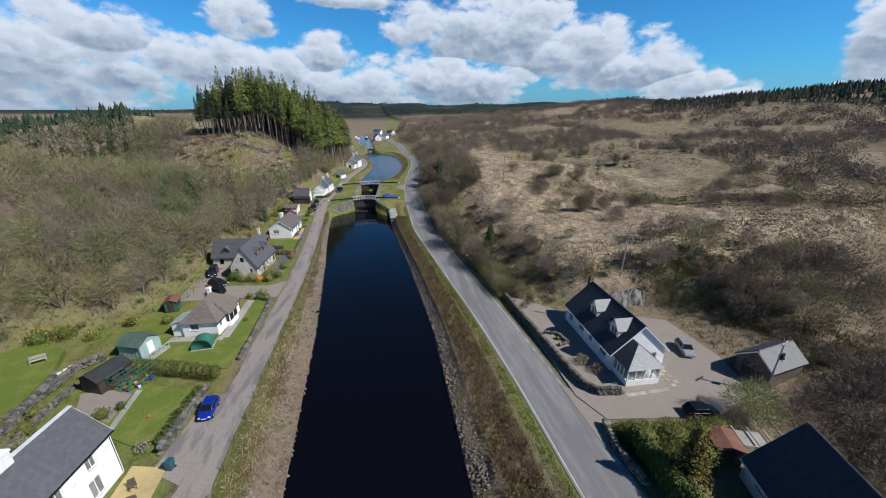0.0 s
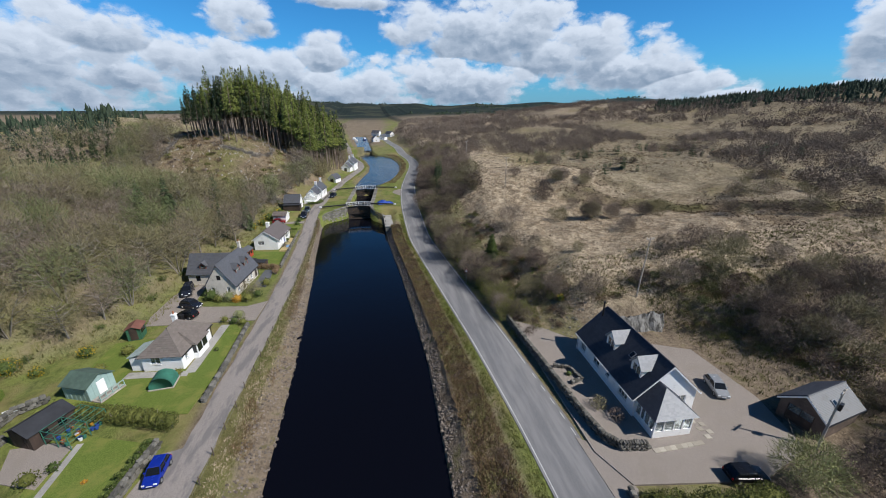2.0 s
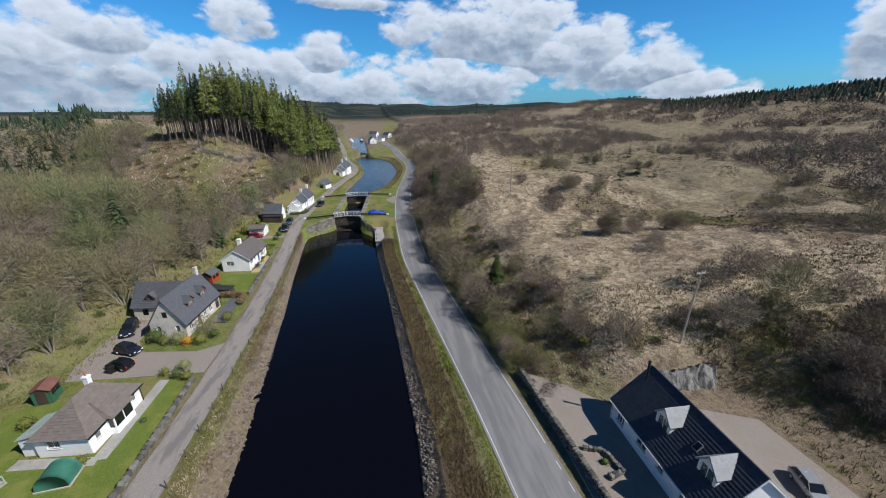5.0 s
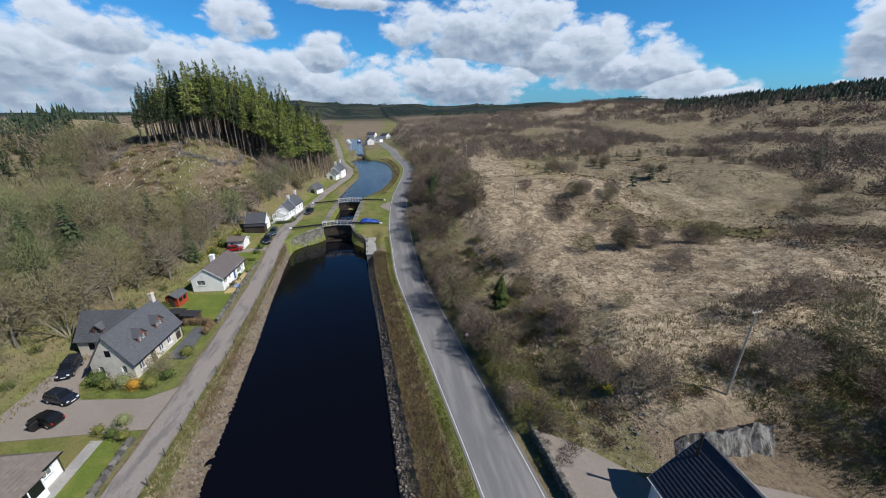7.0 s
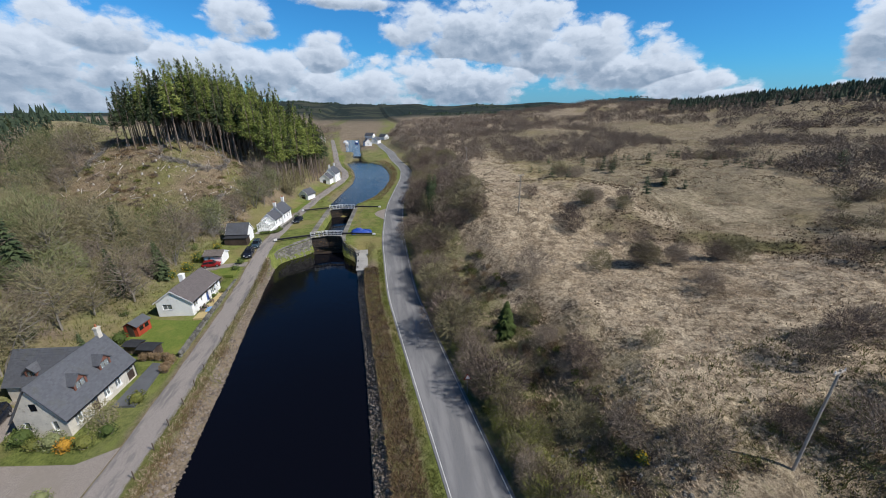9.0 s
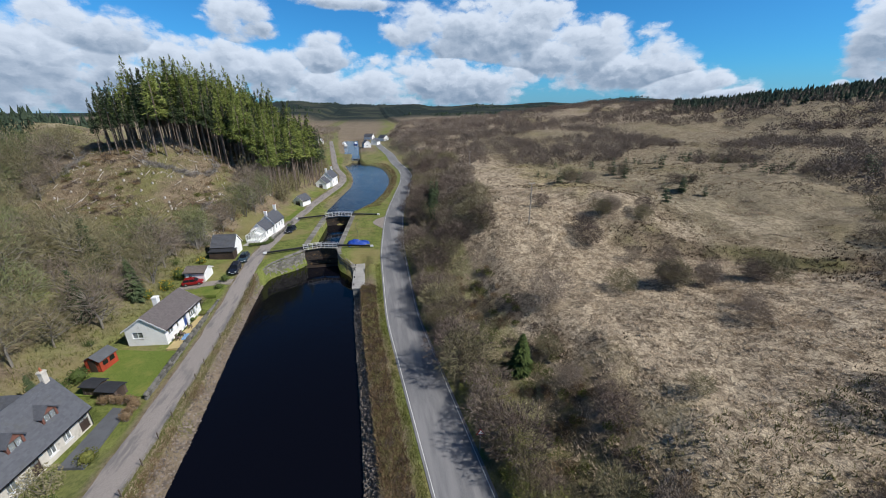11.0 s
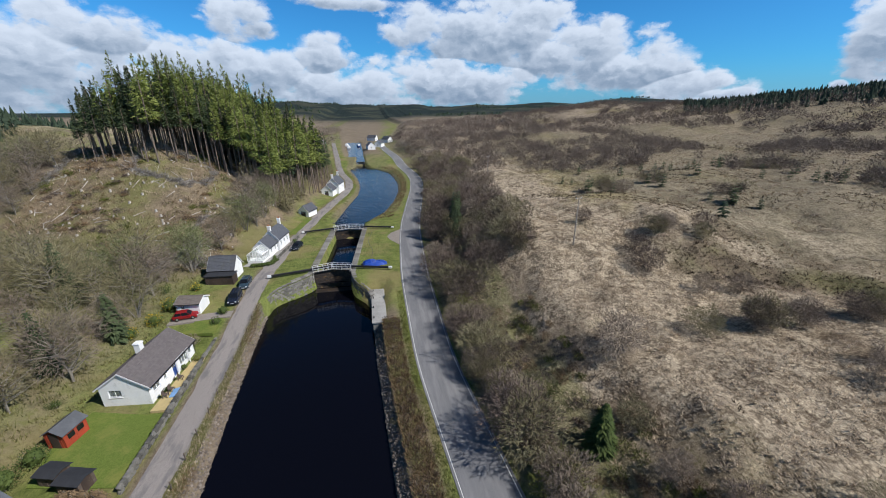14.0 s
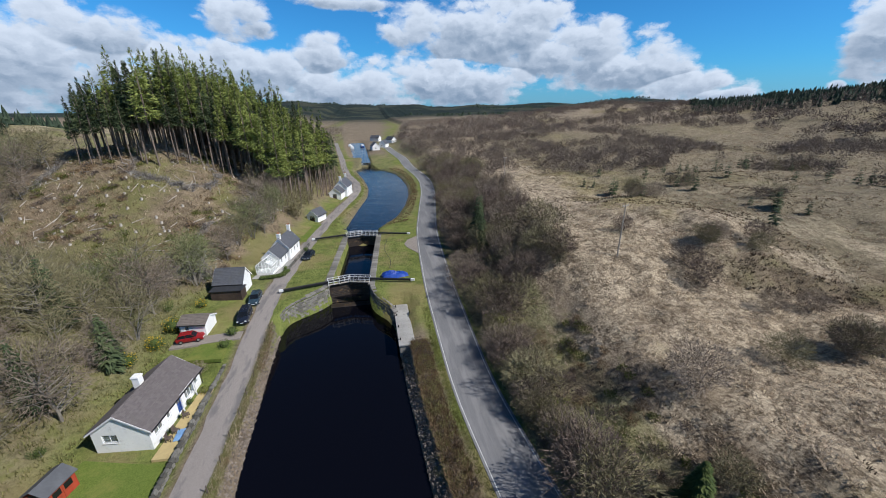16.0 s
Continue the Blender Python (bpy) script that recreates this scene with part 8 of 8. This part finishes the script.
def stones(spots, lo, hi):
    m = Mesh()
    for x, y, z in spots:
        s = rng.uniform(lo, hi) * rng.choice((0.6, 0.8, 1.0, 1.3))
        a = rng.uniform(0, 6.28)
        pts = []
        for k in range(5):
            q = a + k * 1.2566 + rng.uniform(-0.25, 0.25)
            pts.append((x + math.cos(q) * s, y + math.sin(q) * s * 0.8, z - 0.05))
        for k in range(5):
            q = a + k * 1.2566 + rng.uniform(-0.3, 0.3)
            pts.append((x + math.cos(q) * s * 0.6, y + math.sin(q) * s * 0.5, z + s * rng.uniform(0.3, 0.6)))
        m.solid(pts, [(5, 6, 7, 8, 9)] + [(k, (k + 1) % 5, 5 + (k + 1) % 5, 5 + k) for k in range(5)])
    return m


shore = dry(bank_spots(4300, 6, 113, 0.46, 1.02, False) + bank_spots(3600, 6, 104, 0.0, 0.2, True) + bank_spots(700, 160, 270, 0.85, 1.0, False) + bank_spots(700, 160, 270, 0.0, 0.12, True))
brown = [p for p in dry(bank_spots(4200, 8, 112, 0.28, 0.62, False)) if rough(np.array([p[0]]), np.array([p[1]]), 5.0, 3)[0] > 0.02]
stuff("bracken", blades(brown, 0.24, 0.07, 5, 0.35, 1.5), M["bracken"], "brown dead growth in patches on the bank", "bracken")
stuff("shore_stones", stones(shore, 0.07, 0.2), M["shore"], "loose brown and grey stones along the water's edge", "stones")
ruin = [(float(canal_left(y)) - q, y, 0.15 + 0.9 * q) for y in np.linspace(106, 114.8, 110) for q in (rng.uniform(-0.1, 1.1),)]
stuff("broken_stones", stones(ruin, 0.12, 0.3), M["shore"], "tumbled stones where the wing wall ends", "stones")
scree = spread_over(260, (22, 34, 44, 60), lambda x, y: off_road(x, y) > 1.0)
stuff("pale_stones", stones(scree, 0.08, 0.26), M["block"], "pale stones scattered on the roadside slope", "stones")

# felled slope: logs, brash and stumps
def felled(x, y):
    d = lane_x(y) - LANE_HALF - x
    return (d > 9) & (y > 126) & (x > -72)


logs = Mesh()
for x, y, z in spread_over(1500, (-95, -20, 124, 182), felled):
    near_line = abs(float(rough(np.array([x]), np.array([y]), 20.0, 2)[0])) < 0.05
    if not near_line and rng.random() < 0.88:
        continue
    a, ln = rng.uniform(0, 6.28), rng.uniform(0.8, 3.4)
    dx, dy = math.cos(a) * ln / 2, math.sin(a) * ln / 2
    logs.tube((x - dx, y - dy, ground_at(x - dx, y - dy) + 0.12), (x + dx, y + dy, ground_at(x + dx, y + dy) + 0.16), rng.uniform(0.04, 0.12), rng.uniform(0.03, 0.07), 5)
stuff("felled_logs", logs, M["deadwood"], "bleached logs and brash left on the felled slope", "logs")
for i, (x, y, z) in enumerate(spread_over(130, (-90, -22, 126, 178), felled)):
    b = Mesh()
    b.tube((0, 0, -0.2), (0, 0, rng.uniform(0.25, 0.5)), 0.30, 0.22, 8)
    single("tree_stump", b, M["deadwood"], "pale sawn tree stump on the felled slope", "stump", "stumps on the felled slope", m=pose(x, y, z))
stuff("brash_grass", blades(spread_over(5000, (-95, -16, 122, 185), lambda x, y: felled(x, y) & (rough(x, y, 7.0, 3) > 0.0)), 0.5, 0.12, 4, 0.5, 0.9), M["rush"], "coarse grass growing through the felled slope", "grass")
stuff("dead_grass", blades(spread_over(2600, (-95, -16, 122, 185), lambda x, y: felled(x, y)), 0.5, 0.12, 4, 0.5, 1.0), M["straw"], "dead grass on the felled slope", "grass")
stuff("bracken", blades(spread_over(9000, (-95, -16, 122, 185), lambda x, y: felled(x, y) & (rough(x, y, 9.0, 3) > 0.02)), 0.4, 0.12, 4, 0.5, 1.0), M["bracken"], "dead bracken on the felled slope", "bracken")
stuff("undergrowth", blades(spread_over(15000, (-75, -22, 20, 130), lambda x, y: (lane_x(y) - LANE_HALF - x > garden_depth(y) - 2)), 0.5, 0.12, 4, 0.5, 0.9), M["rush"], "brambles and rough grass under the trees", "undergrowth")

# conifers that stand alone
sp_w, sp_c = conifer(rng, 8.0, 2.0, 0.05, 26, 9, 0.35, 0.2)
lone = make_plant("spruce_tree", "dark green spruce standing among bare scrub", "conifer", "lone spruces", sp_w, sp_c, M["pinebark"], M["needle"])
plant(lone, [(23.5, 128.0, 1.15), (24.5, 134.0, 1.2), (26.5, 140.0, 1.0), (-43, 92, 1.35), (-46.5, 88, 1.15), (-31.5, 104, 0.9), (-35, 97, 1.0), (-30.0, 80.5, 0.55), (-40, 110, 1.2)], rng)
side_stand = make_plant("spruce_tree", "dense dark green spruce at the edge of the felled slope", "conifer", "spruces beside the felled slope", *tall_conifer(rng, 11, 2.4, 0.06, 900, 0.9), M["pinebark"], M["needle"])
plant(side_stand, scattered(rng, 90, (-128, -78, 128, 205), lambda x, y: x + 0.55 * (y - 150) < -80 and x + 0.2 * (y - 150) > -110, 3.4), rng, 0.55, 0.95)
short = make_plant("spruce_tree", "broad young green spruce above the road", "conifer", "lone spruces", *conifer(rng, 5.8, 2.1, 0.03, 26, 12, 0.3, 0.15), M["pinebark"], M["leaf"])
plant(short, [(26.0, 75.0, 1.0)], rng)
tiny = make_plant("young_pine", "young self-sown pine on the open moor", "conifer", "young pines on the moor", *conifer(rng, 2.4, 0.9, 0.05, 10, 6, 0.2, 0.3), M["pinebark"], M["needle"])
plant(tiny, [(rng.uniform(66, 175), rng.uniform(112, 185)) for k in range(56)], rng, 0.7, 1.6)
ever_w, ever_c = Mesh(), Mesh()
ever_w.tube((0, 0, -0.3), (0, 0, 2.0), 0.12, 0.05)
for k in range(7):
    leaf_cloud(rng, ever_c, (rng.uniform(-1.2, 1.2), rng.uniform(-1.2, 1.2), rng.uniform(0.8, 2.3)), (1.0, 1.0, 0.75), 110, 0.2)
ever = make_plant("evergreen_bush", "holly and rhododendron bush at the edge of the wood", "bush", "evergreens in the wood", ever_w, ever_c, M["bark"], M["leaf"])
spots = scattered(rng, 32, (-62, -20, 28, 128), lambda x, y: 0.5 < float(lane_x(y)) - LANE_HALF - x - float(garden_depth(y)) < 17, 3.0)
plant(ever, spots, rng, 0.5, 1.0)


# far woods
def far_conifers(name, spots, label, height, mat, wide=0.2):
    m = Mesh()
    for x, y, z in spots:
        h = height * rng.uniform(0.55, 1.2)
        for i in range(6):
            q = 0.05 + 0.165 * i
            r = h * wide * (1 - q) * 1.15
            a0 = rng.uniform(0, 6.28)
            pts = [(x + math.cos(a0 + k * 1.2566) * r * rng.uniform(0.5, 1.3), y + math.sin(a0 + k * 1.2566) * r * rng.uniform(0.5, 1.3), z + q * h - rng.uniform(0, 0.09) * h) for k in range(5)]
            top = (x, y, z + min(1.0, q + 0.3) * h)
            for k in range(5):
                m.face(pts[k], pts[(k + 1) % 5], top)
    return stuff(name, m, M[mat], label, "woodland")


def bearing_of(x, y):
    return np.degrees(np.arctan2(x, y - 30)), np.hypot(x, y - 30)


def ridge_top(x, y):
    b, r = bearing_of(x, y)
    return (b > 41) & (b < 75) & (r > 440) & (r < 760)


far_conifers("plantation", spread_over(7500, (270, 760, 100, 620), ridge_top), "dark conifer plantation along the far ridge", 7.5, "farneedle", 0.3)
far_conifers("plantation", spread_over(520, (-185, -104, 175, 290), lambda x, y: x + 0.35 * (y - 175) < -100), "dark conifers behind the felled slope", 6.5, "farneedle", 0.26)
far_conifers("plantation", spread_over(200, (-150, -84, 30, 150), lambda x, y: (x < -84) & (big_noise(x, y) > -0.05)), "dark conifers along the top of the wooded slope", 6.0, "farneedle", 0.26)


def scrub(label, spots, mat, r, h, twigs, blade, width, seed, name="scrub_wood", spray=1.1):
    g = random.Random(seed)
    domes = [(x, y, z - 0.2, r * k, h * k * g.uniform(0.85, 1.15), twigs) for x, y, z in spots for k in (g.uniform(0.65, 1.3),)]
    if domes:
        stuff(name, fuzzy_mass(domes, blade, width, seed, spray), M[mat], label, "woodland")


def inside(x, y, cx, cy, rx, ry):
    return ((x - cx) / rx) ** 2 + ((y - cy) / ry) ** 2 + 1.1 * rough(x, y, 18.0, 3) < 1


# brushwood along the road
def roadside(x, y):
    e = off_road(x, y)
    wide = np.where(y < 104, 4.8, 8 + np.clip((y - 104) / 10, 0, 1) * (12 + 9 * rough(x, y, 26.0, 3)))
    return (e > np.where(y < 104, 1.3, 2.0)) & (e < wide) & ~((x > 30) & (y < 62)) & (np.hypot(x - 26, y - 75) > 3.0) & (np.hypot(x - 17.9, y - 65.2) > 1.6) & (np.hypot(x - 40.6, y - 108.4) > 4)


strip = spread_over(1500, (14, 60, 50, 104), roadside)
for k, mat in enumerate(("twigolive", "twig", "bud", "twigdark")):
    scrub("dense tangled brushwood on the bank above the road", strip[k:132:4], mat, 1.7, 3.6, 900, 0.42, 0.042, 60 + k, "roadside_scrub")
strip = spread_over(1800, (14, 70, 104, 260), roadside)
for k, mat in enumerate(("twig", "twigdark", "twigolive", "twig")):
    scrub("grey-brown birch and willow thicket along the road", strip[k:220:4], mat, 2.9, 5.7, 680, 0.6, 0.095, 70 + k, "roadside_scrub")
low = spread_over(900, (14, 46, 46, 100), lambda x, y: (off_road(x, y) > 1.0) & (off_road(x, y) < 14) & ((y > 52) | (x < 30)))
for k, mat in enumerate(("hedge", "bracken", "twigdark")):
    scrub("low brambles and gorse at the foot of the bank", low[k:210:3], mat, 0.9, 0.9, 260, 0.26, 0.06, 80 + k, "brambles")
bank_scrub = dry(bank_spots(420, 8, 104, 0.36, 0.7, True))
for k, mat in enumerate(("twigdark", "rush", "heather")):
    scrub("dark bramble and dead stems among the bracken", bank_scrub[k::3], mat, 0.62, 0.7, 70, 0.3, 0.06, 140 + k, "bank_brambles")
# low growth on the cutting behind the roadside house
cutting = spread_over(1500, (34, 58, 27, 51), lambda x, y: (y - 45.6 + 0.06 * (x - 36) + 1.5 * np.clip(x - 43.0, 0, 14) > 1.0) & (np.hypot(x - 41, y - 47.8) > 1.5) & ((x < 31) | (y > 47.6) | (x > 46)))
for k, mat in enumerate(("hedge", "bracken", "twigdark", "rush", "twiggreen")):
    scrub("low brambles, moss and bracken on the cutting", cutting[k:260:5], mat, 1.0, 0.95, 190, 0.3, 0.06, 150 + k, "brambles")
# the wood behind the yard and the barn
yard_wood = spread_over(900, (41, 82, -8, 46), lambda x, y: ((x > 51) | ((y < 20.5) & (x > 41.5 + 0.25 * (y - 12)))) & (x > 38.5 - 0.3 * (y - 12)))
for k, mat in enumerate(("twigdark", "twig", "twigolive", "twigdark")):
    scrub("dark leafless thicket behind the yard", yard_wood[k:220:4], mat, 2.1, 3.4, 520, 0.48, 0.064, 90 + k, "thicket")
scattered_clumps = [(x + rng.gauss(0, r * 0.45), y + rng.gauss(0, r * 0.3)) for x, y, r in ((100, 84, 9), (102, 61, 10), (78, 42, 9), (130, 120, 10), (118, 96, 9), (92, 66, 9), (84, 74, 7), (112, 76, 9), (150, 165, 14), (100, 130, 6), (88, 150, 7), (124, 60, 10), (140, 84, 9)) for k in range(int(r * 0.9))]
scattered_clumps = [(x, y, ground_at(x, y)) for x, y in scattered_clumps]
for k, mat in enumerate(("twig", "twigolive", "twigdark")):
    scrub("clumps of willow scrub scattered over the moor", scattered_clumps[k::3], mat, 2.4, 3.6, 420, 0.6, 0.08, 96 + k)
# belts of scrub over the wide moor
far_belts = spread_over(14000, (24, 460, 60, 700), lambda x, y: (off_road(x, y) > 5) & (
    inside(x, y, 128, 235, 52, 42) | inside(x, y, 88, 192, 26, 14) | inside(x, y, 148, 166, 17, 9) | inside(x, y, 212, 190, 42, 26) | inside(x, y, 240, 360, 120, 42)
    | inside(x, y, 70, 300, 46, 70) | inside(x, y, 120, 420, 90, 90) | inside(x, y, 330, 560, 130, 110) | inside(x, y, 48, 232, 22, 40) | inside(x, y, 300, 300, 60, 26) | inside(x, y, 262, 150, 60, 26) | inside(x, y, 330, 235, 70, 40)
    | ((rough(x, y, 34.0, 3) > 0.24) & (y > 150) & (x > 70)) | ((x > 120) & (x < 330) & (y < 150) & (rough(x, y, 30.0, 3) > 0.10))))
near_belt = [p for p in far_belts if math.hypot(p[0], p[1] - 66) < 290]
wide_belt = [p for p in far_belts if math.hypot(p[0], p[1] - 66) >= 290]
corner = spread_over(300, (40, 57, -2, 24), lambda x, y: (x > 38 + 0.2 * (14 - y)) & ((y < 20.5) | (x > 52)) & (np.hypot(x - 37, y - 19.4) > 4.5))
for k, mat in enumerate(("twigdark", "twig", "twigdark")):
    scrub("dark leafless thicket between the barn and the house", corner[k:75:3], mat, 1.8, 2.6, 700, 0.42, 0.05, 130 + k, "thicket")
for k, mat in enumerate(("farscrub", "twigdark")):
    scrub("brown birch scrub in belts across the far moor", near_belt[k:1000:2], "farscrub", 3.3, 4.6, 170, 0.8, 0.24, 100 + k)
    scrub("brown leafless woods on the moor's skyline", wide_belt[k:1500:2], mat, 5.2, 5.8, 90, 1.2, 0.5, 104 + k)
valley = spread_over(4200, (-160, 160, 330, 800), lambda x, y: (rough(x, y, 70.0, 3) > -0.08) & (np.abs(x - road_x(y)) > 8) & ((x > road_x(y)) | (x < canal_left(y) - 6)))
scrub("leafless woods in the valley beyond the locks", valley[:1900], "twig", 5.0, 5.5, 36, 1.8, 0.4, 110)
left_back = spread_over(1500, (-190, -66, 18, 190), lambda x, y: ~((y > 120) & (x > -76)) & (x < -68))
scrub("leafless woods on the back of the slope", left_back[0:520:2], "twigolive", 3.5, 7.0, 140, 1.1, 0.2, 111, "hill_wood")
scrub("brown woods on the back of the slope", left_back[1:520:2], "twig", 3.5, 7.0, 140, 1.1, 0.2, 112, "hill_wood")
lane_trees = spread_over(900, (-40, -6, 160, 330), lambda x, y: (lane_x(y) - LANE_HALF - x > 4.5) & (lane_x(y) - LANE_HALF - x < 17) & ~((y < 172) & (x > -19)) & (np.hypot(x + 8.6, y - 203) > 7) & (np.hypot(x + 10.6, y - 196.6) > 6) & (np.hypot(x + 26, y - 262) > 9))
scrub("budding trees below the plantation beside the lane", lane_trees[:190], "twigolive", 2.6, 7.0, 260, 0.8, 0.15, 113, "lane_wood")
brash_rows = spread_over(5000, (-90, -22, 126, 170), lambda x, y: felled(x, y) & (np.abs(rough(x, y, 20.0, 2)) < 0.035))
scrub("grey heaps of brash in rows on the felled slope", brash_rows[:330], "brashwood", 0.9, 0.5, 90, 1.0, 0.07, 120, "brash_heaps", 0.3)
tangle = spread_over(1400, (-90, -18, 124, 172), lambda x, y: felled(x, y) & (rough(x, y, 11.0, 3) > 0.05))
for k, mat in enumerate(("twigdark", "hedge", "bracken")):
    scrub("low dark regrowth on the felled slope", tangle[k:240:3], mat, 1.1, 0.9, 150, 0.5, 0.09, 122 + k, "regrowth")
far_hills = spread_over(3600, (-700, 2300, 1100, 2600), lambda x, y: rough(x, y, 300.0, 3) > 0.10)
far_conifers("hill_forest", far_hills, "dark forest blocks on the distant hills", 8, "farneedle", 0.9)
